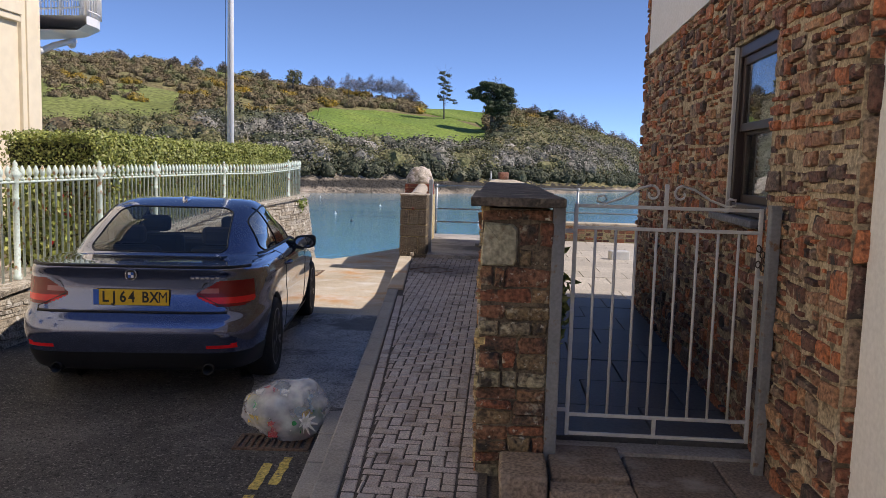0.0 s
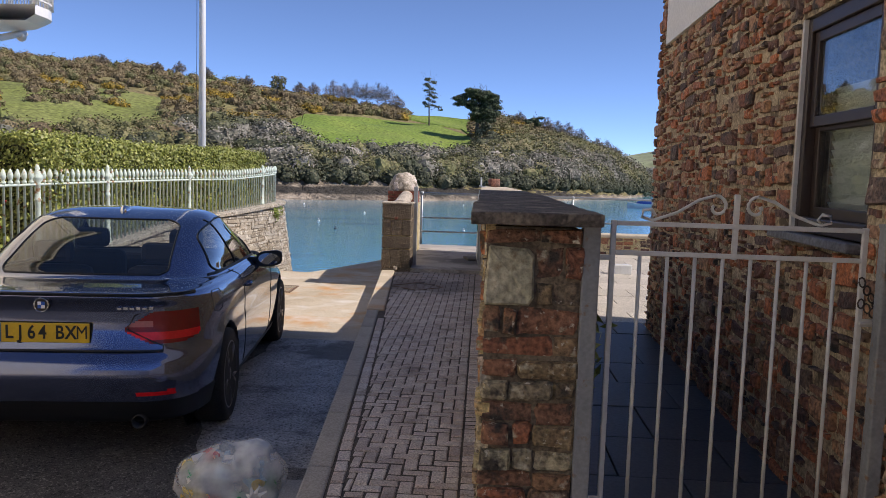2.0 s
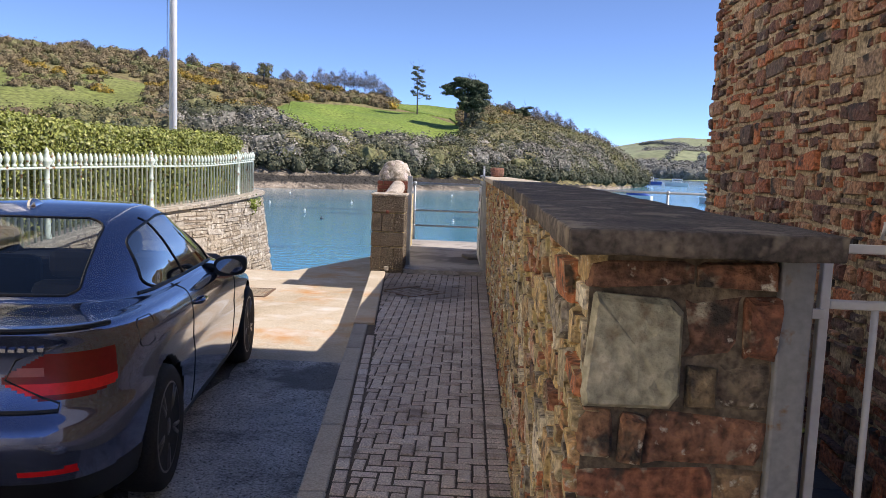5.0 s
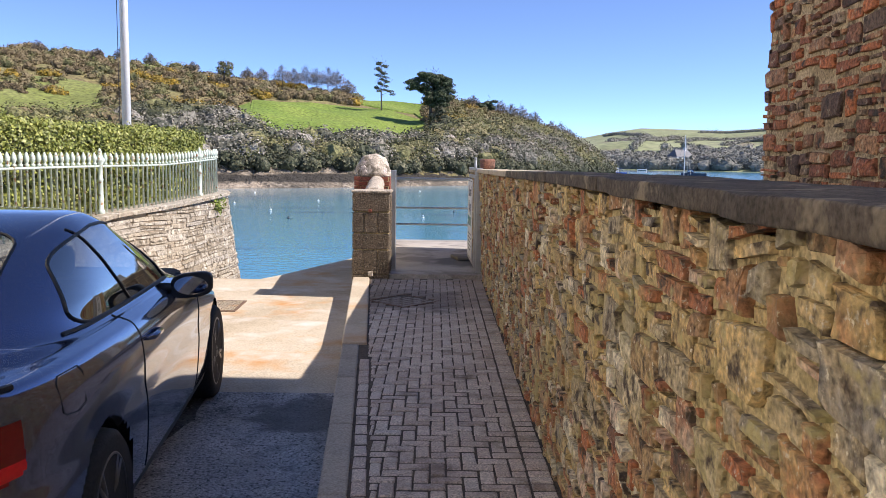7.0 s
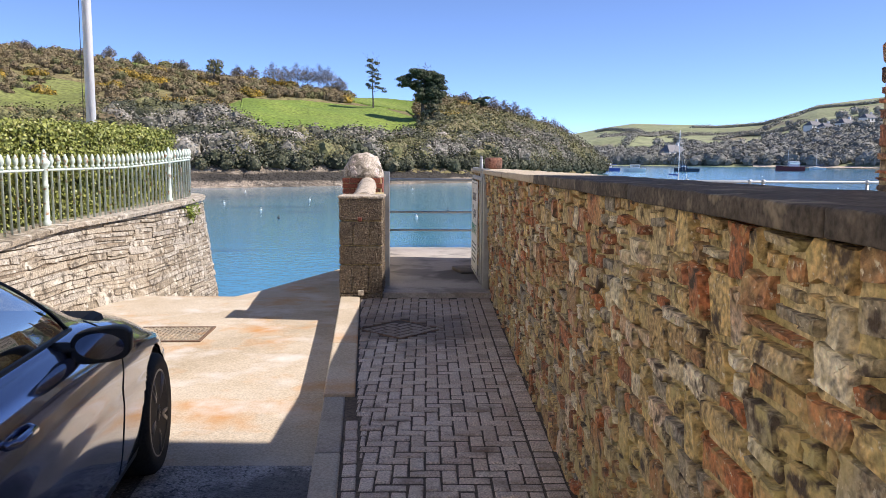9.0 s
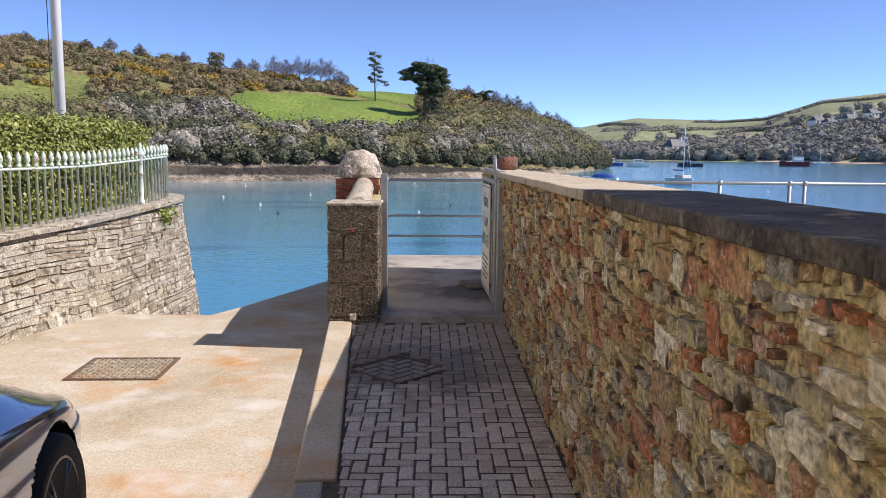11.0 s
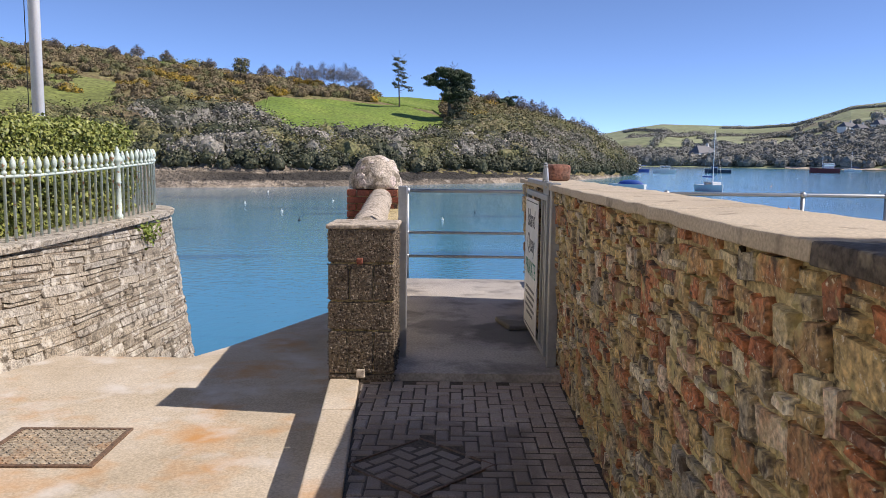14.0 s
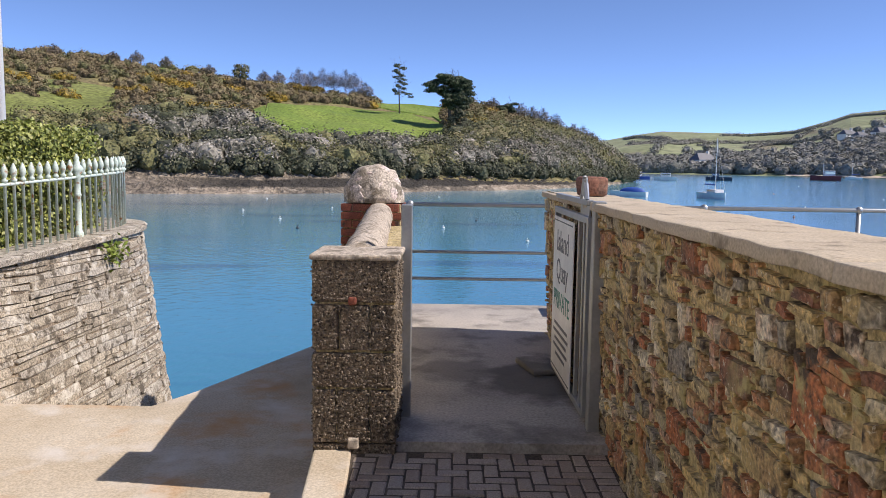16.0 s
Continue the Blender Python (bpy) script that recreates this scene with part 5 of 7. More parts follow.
bm = bmesh.new()
box(bm, -1.2, -0.05, 9.5, 16.85, 0.14, 1.66, 0.1)
bmesh.ops.subdivide_edges(bm, edges=bm.edges[:], cuts=7, use_grid_fill=True)
for v in bm.verts:
    v.co.x += hedge_front(v.co.y)
    v.co += Vector((noise.noise(v.co * 2), noise.noise(v.co * 2 + Vector((9, 0, 0))), noise.noise(v.co * 2 + Vector((0, 9, 0))) * (v.co.z > 1))) * 0.07
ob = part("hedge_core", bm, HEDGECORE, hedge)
g = np.random.default_rng(7)
P, ways = [], []
for k in range(115000):
    f = g.random()
    y = g.uniform(9.4, 16.95)
    xf = hedge_front(y)
    if f < 0.42:
        p = [g.uniform(xf - 1.2, xf), y, 1.70]
    elif f < 0.9:
        p = [xf, y, 0.2 + 1.52 * g.random() ** 0.8]
    else:
        p = [g.uniform(xf - 1.2, xf), 9.45 if g.random() < 0.5 else 16.9, g.uniform(0.2, 1.7)]
    ways.append((0.25, -0.2, 1) if f < 0.42 else ((1, -0.2, 0.45) if f < 0.9 else (0, -1 if p[1] < 12 else 1, 0.4)))
    w = Vector(p)
    b = noise.noise(w * 1.3) * 0.08 + noise.noise(w * 4) * 0.06
    q = g.normal(size=3) * 0.032
    P.append((p[0] + (b if f >= 0.42 else 0) + q[0], p[1] + q[1], p[2] + (b * 0.8 if f < 0.42 else 0) + q[2] + (0.07 * g.random() ** 4 if f < 0.42 else 0)))
leaves("hedge_leaves", P, 0.028, HEDGE, 1, hedge, 1.6, out=ways, loose=0.75)
shrub = thing("flowering_shrub", (-5.0, 8.3, 0.16), "leafy shrub with red flowers behind the railings", "shrub")
P = [tuple(Vector((-5.05, 8.3, 0.75)) + Vector((0.32 * a, 0.62 * b, 0.6 * c))) for a, b, c in [tuple(Vector(g.normal(size=3)).normalized() * g.uniform(0.4, 1.05)) for k in range(1500)]]
leaves("shrub_leaves", P, 0.055, HEDGE, 2, shrub)
P = [(-4.8 + g.normal() * 0.07, 8.3 + g.normal() * 0.33, 0.85 + g.normal() * 0.22) for k in range(14)]
leaves("red_petals", P, 0.05, FLOWER, 3, shrub, 1.0)
bm = bmesh.new()
for k in range(7):
    tube(bm, [(-5.05, 8.3, 0.15), (-5.05 + 0.03 * (k - 3), 8.3 + 0.08 * (k - 3), 0.5), (-5.05 + 0.05 * (k - 3), 8.3 + 0.14 * (k - 3), 0.95)], [0.014, 0.01, 0.005], 5)
part("stems", bm, HEDGECORE, shrub)
# fern in the wall
P = [(-4.1 + g.normal() * 0.05, 16.3 + g.normal() * 0.1, 0.62 + g.normal() * 0.07) for k in range(160)]
WEED = leaf_mat("weed leaf", [(0.1, 0.16, 0.02), (0.2, 0.26, 0.04)])
weed = thing("wall_weed", (-4.1, 16.3, 0.6), "small yellow-green weed growing from the slate wall", "weed")
leaves("weed_leaves", P, 0.03, WEED, 5, weed, 2.2)

fern = thing("wall_fern", (0.3, 4.45, 0.72), "dark green fern growing from the garden wall", "fern")
P = [(0.345 + abs(g.normal()) * 0.03, 4.45 + g.normal() * 0.09, 0.74 + g.normal() * 0.1) for k in range(240)]
leaves("fern_leaves", P, 0.03, HEDGE, 6, fern, 2.4)

pole = thing("flagpole", (-6.28, 18.3, -3.0), "tall white painted flagpole with a rope", "flagpole")
WHITEPAINT = plain("white gloss paint", (0.8, 0.8, 0.8), 0.35, vary=0.04)
bm = bmesh.new()
cyl(bm, (-6.28, 18.3, -3.0), (-6.28, 18.3, 14), 0.088, 0.05, 20)
part("pole", bm, WHITEPAINT, pole, smooth=True)
bm = bmesh.new()
tube(bm, [(-6.4, 18.28, 0.9), (-6.39, 18.28, 7), (-6.34, 18.28, 13.8)], 0.006, 5)
part("halyard", bm, CHAIN, pole)
bm = bmesh.new()
box(bm, -30, -5.95, 17.2, 19.2, -4.2, -0.4, 0.1)
tagged(part("ground_garden", bm, GRASS), "garden ground behind the hedge", "garden", kind="structure")

# cream house
ch = thing("cream_house", (-7.16, 12.1, 0.16), "cream painted villa with pilasters and a white balcony", "house")


def ch_part(name, bm, material=CREAM, label="", parent=None, smooth=False):
    ob = part(name, bm, material, None, label, smooth)
    ob.parent = parent or ch
    ob.matrix_parent_inverse = ch.matrix_world.inverted() if parent is None else Matrix.Identity(4)
    return ob


bm = bmesh.new()
box(bm, -17, -7.22, -14, 12.06, 0.1, 8.2)
ch_part("wall", bm)
bm = bmesh.new()
box(bm, -17.3, -6.95, -14.2, 12.3, 8.2, 8.45, 0.03)
ch_part("cornice", bm)
bm = bmesh.new()
vsr = [bm.verts.new(c) for c in ((-17.4, -14.3, 8.45), (-6.9, -14.3, 8.45), (-6.9, 12.4, 8.45), (-17.4, 12.4, 8.45), (-12.1, -9, 11), (-12.1, 7.4, 11))]
for f in ((0, 1, 4), (1, 2, 5, 4), (2, 3, 5), (3, 0, 4, 5), (0, 3, 2, 1)):
    bm.faces.new([vsr[j] for j in f])
ch_part("roof", bm, SLATESILL)
for y in (12.0, 9.2, 4.5, -0.5):
    bm = bmesh.new()
    box(bm, -7.23, -7.16, y - 0.42, y + 0.07, 0.16, 8.2, 0.008)
    box(bm, -7.18, -7.13, y - 0.32, y - 0.03, 0.4, 7.9, 0.008)
    ch_part("pilaster", bm)
bm = bmesh.new()
box(bm, -7.23, -7.12, 9.22, 11.56, 3.55, 3.75, 0.01)
box(bm, -7.23, -7.15, 9.22, 11.56, 3.45, 3.55, 0.01)
ch_part("string_course", bm)
bm = bmesh.new()
box(bm, -7.24, -7.12, -14, 12.08, 0.14, 0.55, 0.01)
ch_part("plinth", bm)
for y in (6.9, 2.0, -3.0):
    for z in (1.2, 4.6):
        bm = bmesh.new()
        box(bm, -7.23, -7.18, y - 0.6, y + 0.6, z, z + 1.9, 0.006)
        w = ch_part("window", bm, WHITEPAINT)
        for s in (-0.29, 0.29):
            for zz in (0.5, 1.4):
                bm = bmesh.new()
                box(bm, -7.185, -7.172, y + s - 0.25, y + s + 0.25, z + zz - 0.42, z + zz + 0.42)
                pn = part("pane", bm, CARGLASS)
                pn.parent = w
# balcony on the end of the house
BALC = []
for i in range(25):
    a = math.pi * i / 24
    BALC.append((-8.55 + 2.12 * math.cos(a), 12.1 + 1.25 * math.sin(a) ** 0.6))
bm = bmesh.new()
lo = [bm.verts.new((-8.55 + (x + 8.55) * 0.93, 12.1 + (y - 12.1) * 0.9, 3.44)) for x, y in BALC]
mid = [bm.verts.new((x, y, 3.53)) for x, y in BALC]
hi = [bm.verts.new((x, y, 3.66)) for x, y in BALC]
for a, c in ((lo, mid), (mid, hi)):
    for k in range(24):
        bm.faces.new((a[k], a[k + 1], c[k + 1], c[k]))
bm.faces.new(lo[::-1]), bm.faces.new(hi)
balcony = ch_part("balcony", bm, WHITEPAINT, "white balcony with ornate iron railing")


def balc_part(name, bm):
    ob = part(name, bm, WHITEPAINT, None, "", True)
    ob.parent = balcony


for z in (3.74, 3.98, 4.62):
    bm = bmesh.new()
    tube(bm, [(x, y, z) for x, y in BALC], 0.016, 6)
    balc_part("balcony_rail", bm)
for k in range(0, 96):
    f = k / 4
    i = min(int(f), 23)
    x, y = BALC[i][0] + (BALC[i + 1][0] - BALC[i][0]) * (f - i), BALC[i][1] + (BALC[i + 1][1] - BALC[i][1]) * (f - i)
    if x < -8.9:
        continue
    bm = bmesh.new()
    cyl(bm, (x, y, 3.66), (x, y, 4.62), 0.009 if k % 8 else 0.03, n=6)
    if k % 4 == 2:
        tube(bm, [(x + 0.05 * math.cos(t * math.tau / 8), y + 0.01, 4.15 + 0.07 * math.sin(t * math.tau / 8)) for t in range(9)], 0.007, 5)
    balc_part("baluster", bm)
for x in (-7.2, -7.9):
    bm = bmesh.new()
    tube(bm, [(x, 12.1, 3.1), (x, 12.5, 3.25), (x, 12.95, 3.38), (x, 13.15, 3.42)], 0.05, 6)
    ball(bm, (x, 13.05, 3.36), 0.075, 2)
    balc_part("scroll_bracket", bm)

# ---- plants across the water ----
def elev(p):
    d = p - HUB
    return math.degrees(math.atan2(p.z - 1.5, math.hypot(d.x, d.y)))


def s_for(az, el):
    a, c = 0.0, 1.0
    for k in range(22):
        m = (a + c) / 2
        if elev(land(az, m)) < el:
            a = m
        else:
            c = m
    return (a + c) / 2


def field(name, azs, lows, highs, label, lift=0.35, material=GRASS):
    vs, fs = [], []
    na, ns = 70, 18
    for i in range(na + 1):
        az = azs[0] + (azs[-1] - azs[0]) * i / na
        s0, s1 = s_for(az, np.interp(az, azs, lows)), s_for(az, np.interp(az, azs, highs))
        for j in range(ns + 1):
            p = land(az, s0 + (s1 - s0) * j / ns)
            vs.append((p.x, p.y, p.z + (lift if 0 < i < na and 0 < j < ns else -0.3)))
    for i in range(na):
        for j in range(ns):
            k = i * (ns + 1) + j
            fs.append((k, k + ns + 1, k + ns + 2, k + 1))
    return tagged(mesh(name, vs, fs, material), label, "field", kind="structure")


field("ground_field", [-14.3, -13.0, -9, -6.3, -3.3, -1.0, -0.6], [2.9, 1.6, 0.9, 0.9, 0.95, 1.0, 1.1], [3.4, 3.98, 4.02, 3.76, 3.5, 2.85, 2.4], "bright green grass field on the slope")
field("ground_field_upper", [-5.6, -4.6, -1.6, -0.9], [3.85, 3.65, 3.2, 2.7], [4.25, 4.4, 4.45, 4.4], "small green field below the ridge")
field("ground_field_left", [-33, -29, -26.4, -23.4, -22.8], [2.0, 2.1, 2.2, 2.3, 3.6], [5.0, 5.0, 4.9, 4.75, 4.6], "rough green pasture on the slope", material=OLIVEGRASS)
field("ground_field_ridge", [-24, -22, -17, -15], [6.2, 6.0, 5.35, 5.2], [6.38, 6.25, 5.75, 5.3], "strip of pasture along the ridge")

SCRUB_TOP_AZ = [-40, -31, -27, -22.4, -19, -15.2, -12.9, -10.6, -5.8, -1, 0.6, 4.7, 8.7, 11.1, 12.4]
SCRUB_TOP_EL = [1.5, 1.6, 1.9, 2.5, 2.9, 2.6, 1.7, 1.0, 0.92, 1.0, 2.2, 2.2, 1.5, 0.3, -0.8]


def in_field(az, el):
    if -14.3 < az < -0.6 and np.interp(az, [-14.3, -13.0, -10.9, -6, -1.3, -0.6], [2.7, 1.6, 1.0, 0.92, 0.97, 1.1]) < el < np.interp(az, [-14.3, -13.0, -9, -6.3, -3.3, -1.0, -0.6], [3.45, 4.05, 4.08, 3.8, 3.55, 2.9, 2.5]):
        return True
    if -5.5 < az < -0.9 and 2.4 < el < 4.8:
        return True
    if -33 < az < -22.9 and 2.0 < el < 4.95 and not (-31 < az < -25.2 and 3.75 < el < 4.75):
        return True
    return -23.5 < az < -15.2 and el > np.interp(az, [-24, -22, -17, -15], [6.25, 6.05, 5.4, 5.25]) and el < np.interp(az, [-24, -22, -17, -15], [6.36, 6.2, 5.7, 5.3])


PLANT = {
    "dark_scrub": leaf_mat("dark scrub leaf", [(0.025, 0.032, 0.017), (0.049, 0.06, 0.03), (0.086, 0.096, 0.047), (0.148, 0.144, 0.085)], 0.7, 0.38),
    "grey_scrub": leaf_mat("grey scrub leaf", [(0.057, 0.063, 0.043), (0.129, 0.126, 0.098), (0.228, 0.215, 0.176), (0.35, 0.326, 0.281)], 0.8, 0.38),
    "olive_scrub": leaf_mat("olive scrub leaf", [(0.086, 0.089, 0.036), (0.14, 0.141, 0.056), (0.187, 0.181, 0.072), (0.242, 0.207, 0.112)], 0.8, 0.38),
    "brown_scrub": leaf_mat("brown scrub twig", [(0.11, 0.08, 0.045), (0.17, 0.128, 0.07), (0.22, 0.175, 0.095), (0.26, 0.215, 0.12)], 0.9, 0.38),
    "gorse": leaf_mat("gorse bloom", [(0.14, 0.12, 0.035), (0.26, 0.18, 0.03), (0.42, 0.27, 0.02), (0.22, 0.17, 0.05)], 0.8, 0.38),
}
LABEL = {"dark_scrub": "dark evergreen scrub on the bank", "grey_scrub": "grey-white flowering scrub on the bank", "olive_scrub": "olive green bushes on the bank", "brown_scrub": "bare brown scrub on the hillside", "gorse": "yellow flowering gorse on the hillside"}
g = np.random.default_rng(21)
clumps = {k: [] for k in PLANT}
tries = 0
while sum(len(c) for c in clumps.values()) < 3700 and tries < 40000:
    tries += 1
    az, s = g.uniform(-36, 12.5), g.random() ** 0.85
    p = land(az, s)
    el = elev(p)
    if el < -1.0 or in_field(az, el):
        continue
    top = np.interp(az, SCRUB_TOP_AZ, SCRUB_TOP_EL)
    far = math.hypot(p.x, p.y) / 160
    mix = noise.noise((p.x * 0.09, p.y * 0.09, p.z * 0.09))
    if el < top:
        kind = "grey_scrub" if mix > 0.08 + 0.1 * (az > 0) else ("olive_scrub" if mix < -0.3 or (az > 1 and g.random() < 0.7) else "dark_scrub")
        if g.random() < 0.2:
            kind = ["dark_scrub", "grey_scrub", "olive_scrub"][g.integers(3)]
        r = g.uniform(1.2, 3.2)
        if el < -0.5:
            kind, r = "dark_scrub", g.uniform(1.4, 2.2)
        if az < -22 and el > 1:
            kind = "olive_scrub" if g.random() < 0.75 else "brown_scrub"
    elif az > 0:
        kind, r = ("brown_scrub" if g.random() < 0.45 else "olive_scrub"), g.uniform(1.2, 2.4)
        if mix > 0.25 and az < 3:
            kind = "gorse"
    else:
        if g.random() < 0.5:
            continue
        gm = noise.noise((p.x * 0.07, p.y * 0.07, 7))
        kind = "gorse" if gm > 0.2 and el < 5.4 else ("brown_scrub" if g.random() < 0.74 else "olive_scrub")
        r = g.uniform(0.7, 1.5) * (1.2 if el > np.interp(az, AZ, RIDGE) - 0.5 else 1)
    clumps[kind].append((p.x, p.y, p.z + r * 0.4, r * (0.75 + 0.25 * far)))
for kind, cs in clumps.items():
    cs = np.array(cs)
    per = 165 if kind in ("dark_scrub", "grey_scrub", "olive_scrub") else 125
    k = len(cs)
    d = g.normal(size=(k, per, 3))
    d[:, :, 2] = np.abs(d[:, :, 2]) * 1.1 - 0.35
    d /= np.linalg.norm(d, axis=2)[:, :, None]
    lob = 1 + 0.28 * np.sin(d[:, :, 0] * 5 + cs[:, 0:1] * 3) * np.cos(d[:, :, 1] * 4 + cs[:, 1:2]) + g.normal(size=(k, per)) * 0.09
    P = cs[:, None, :3] + d * (cs[:, 3] * np.ones((1, 1))).reshape(-1, 1, 1) * lob[:, :, None] * np.array([1.1, 1.1, 0.92])
    ob = leaves(kind, P.reshape(-1, 3), 0.38, PLANT[kind], 30 + k, None, 1.25, out=(d + np.array([0, 0, 0.25])).reshape(-1, 3), loose=0.42)
    tagged(ob, LABEL[kind], "scrub", kind="stuff")
# dense bodies of the bushes, lumpy, in the same colours
bm = bmesh.new()
bmesh.ops.create_icosphere(bm, subdivisions=2, radius=1)
iv, ifc = np.array([v.co[:] for v in bm.verts]), np.array([[v.index for v in f.verts] for f in bm.faces])
bm.free()
for kind, cs in clumps.items():
    cs = np.array(cs)
    lob = 1 + 0.2 * np.sin(iv[None, :, 0] * 5 + cs[:, 0:1] * 3) * np.cos(iv[None, :, 1] * 4 + cs[:, 1:2]) + g.normal(size=(len(cs), len(iv))) * 0.08
    V = (cs[:, None, :3] + iv[None] * lob[:, :, None] * (cs[:, 3] * 0.74)[:, None, None]).reshape(-1, 3)
    F = (ifc[None] + (np.arange(len(cs)) * len(iv))[:, None, None]).reshape(-1, 3)
    tagged(mesh(kind + "_body", V.tolist(), F.tolist(), PLANT[kind]), "dense inner twigs of the " + kind.replace("_", " "), "scrub", kind="stuff")


def tree(name, az, el0, height, label, crown, material, lean=0.0, trunk_r=0.3, bare=False, seed=1, limbs=9, start=0.45, leaf=0.5, long=1.5):
    """A tapered trunk with limbs, and a crown of leaf clumps: crown lists (side, along, height share, rx, ry, rz, count)."""
    base = land(az, s_for(az, el0))
    t = thing(name, (base.x, base.y, base.z - 0.3), label, "tree")
    r = random.Random(seed)
    a = radians(az)
    side, along = Vector((math.cos(a), -math.sin(a), 0)), Vector((math.sin(a), math.cos(a), 0))
    spine = [base + Vector((0, 0, height * f - 0.5 * (f == 0))) + side * (lean * height * f * f + 0.12 * math.sin(f * 5 + seed)) for f in (0, 0.15, 0.3, 0.5, 0.7, 0.85, 0.96)]
    bm = bmesh.new()
    tube(bm, spine, [trunk_r * (1.25 - 1.1 * f) for f in (0, 0.15, 0.3, 0.5, 0.7, 0.85, 0.96)], 8)
    tips = []
    for k in range(limbs):
        f = start + (0.95 - start) * k / max(1, limbs - 1)
        i = min(5, int(f * 6))
        o = base + Vector((0, 0, height * f)) + side * (lean * height * f * f)
        w = r.uniform(0, math.tau)
        out = (side * math.cos(w) + along * math.sin(w)) * height * (r.uniform(0.16, 0.3) * min(1, 2.2 * (1.12 - f)) if bare else r.uniform(0.14, 0.3) * (1.15 - 0.6 * f))
        up = Vector((0, 0, height * (r.uniform(0.12, 0.3) * (1.2 - f) if bare else r.uniform(0.04, 0.16))))
        tube(bm, [o, o + out * 0.5 + up * 0.4, o + out + up], [trunk_r * 0.4 * (1.2 - f), trunk_r * 0.25 * (1.2 - f), trunk_r * 0.08], 5)
        tips.append(o + out + up)
        for j in range(14 if bare else 2):
            q = o + out * r.uniform(0.3, 1) + up * r.uniform(0.3, 1)
            e = q + Vector((r.gauss(0, 1), r.gauss(0, 1), abs(r.gauss(0, 1)) + 0.6)).normalized() * height * r.uniform(0.08, 0.2)
            tube(bm, [q, (q + e) / 2 + Vector((r.gauss(0, 0.15), r.gauss(0, 0.15), 0)), e], [trunk_r * 0.12, trunk_r * 0.09, 0.03], 3)
    part("trunk", bm, BARK, t)
    gg = np.random.default_rng(seed)
    pts, ways = [], []
    for sx, sy, h, rx, ry, rz, cnt in crown:
        c = base + side * sx + along * sy + Vector((0, 0, height * h))
        d = gg.normal(size=(cnt, 3))
        d /= np.linalg.norm(d, axis=1)[:, None]
        ways += [tuple(side * q[0] + along * q[1] + Vector((0, 0, q[2] + 0.3))) for q in d]
        d *= gg.uniform(0.45, 1.05, cnt)[:, None]
        pts += [tuple(c + side * (q[0] * rx) + along * (q[1] * ry) + Vector((0, 0, q[2] * rz))) for q in d]
    if pts:
        leaves("crown", pts, leaf, material, seed + 50, t, long, out=None if bare else ways, loose=0.6)
    return t


BARK = surf("grey bark", [(0.07, 0.06, 0.05), (0.12, 0.105, 0.09)], 2, 12, 0.9, 0.5, 0.05)
PINE = leaf_mat("dark pine needles", [(0.025, 0.04, 0.018), (0.05, 0.072, 0.032), (0.085, 0.115, 0.05)], 0.7)
tr = random.Random(12)
pine_crown = []
for k in range(90):
    h = 0.36 + 0.62 * k / 89
    a, c = np.interp(h, [0.36, 0.58, 0.7, 0.86, 1], [0.2, -1.2, -5.6, -5.4, -2.2]), np.interp(h, [0.36, 0.58, 0.8, 1], [3.2, 5.4, 5.2, 1.6])
    pine_crown.append((tr.uniform(a, c), tr.uniform(-2.6, 2.6), h, tr.uniform(1.1, 2.2), tr.uniform(1.1, 2.2), tr.uniform(0.4, 0.8), 330))
tree("umbrella_pine", -0.4, 2.55, 13.2, "dark spreading pine on the field's edge", pine_crown, PINE, 0.03, 0.5, seed=3, limbs=18, start=0.35, leaf=0.3)
tree("scots_pine", -4.0, 3.4, 13.6, "tall thin pine with an open crown", [(tr.uniform(-1.9, 1.9) * (1.25 - 0.6 * h), tr.uniform(-1, 1), h, tr.uniform(0.6, 1.2), 1.0, 0.35, 90) for h in [0.42 + 0.58 * k / 21 for k in range(22)]] + [(2.6, 0, 0.42, 1.3, 0.8, 0.4, 110), (3.2, 0, 0.36, 0.9, 0.8, 0.4, 80)], leaf_mat("thin pine needles", [(0.07, 0.085, 0.05), (0.12, 0.14, 0.085)], 0.7), 0.0, 0.2, seed=8, limbs=16, start=0.3, leaf=0.22, long=2.0)
tree("small_pine", 3.7, 2.75, 6.5, "low windswept pine on the headland", [(tr.uniform(-2.4, 2.4), tr.uniform(-1, 1), 0.62 + 0.3 * k / 9, 1.2, 1, 0.4, 80) for k in range(10)], PINE, 0.06, 0.25, seed=5, limbs=8, leaf=0.45)
tree("round_tree", -15.0, 5.0, 6.8, "round leafy tree on the skyline", [(tr.uniform(-1.8, 1.8), tr.uniform(-1, 1), 0.45 + 0.5 * k / 11, 1.3, 1.2, 0.8, 70) for k in range(12)], PLANT["olive_scrub"], 0.0, 0.25, seed=6, limbs=9, leaf=0.4)
tree("ivy_stump", 0.1, 2.2, 5.6, "ivy-covered tree at the field corner", [(tr.uniform(-1.2, 1.2), 0, 0.3 + 0.6 * k / 9, 1.2, 1.1, 0.7, 80) for k in range(10)], PLANT["dark_scrub"], 0.0, 0.25, seed=16, limbs=6, leaf=0.4)
TWIGS = leaf_mat("bare twigs", [(0.17, 0.135, 0.1), (0.25, 0.205, 0.16)], 0.9)
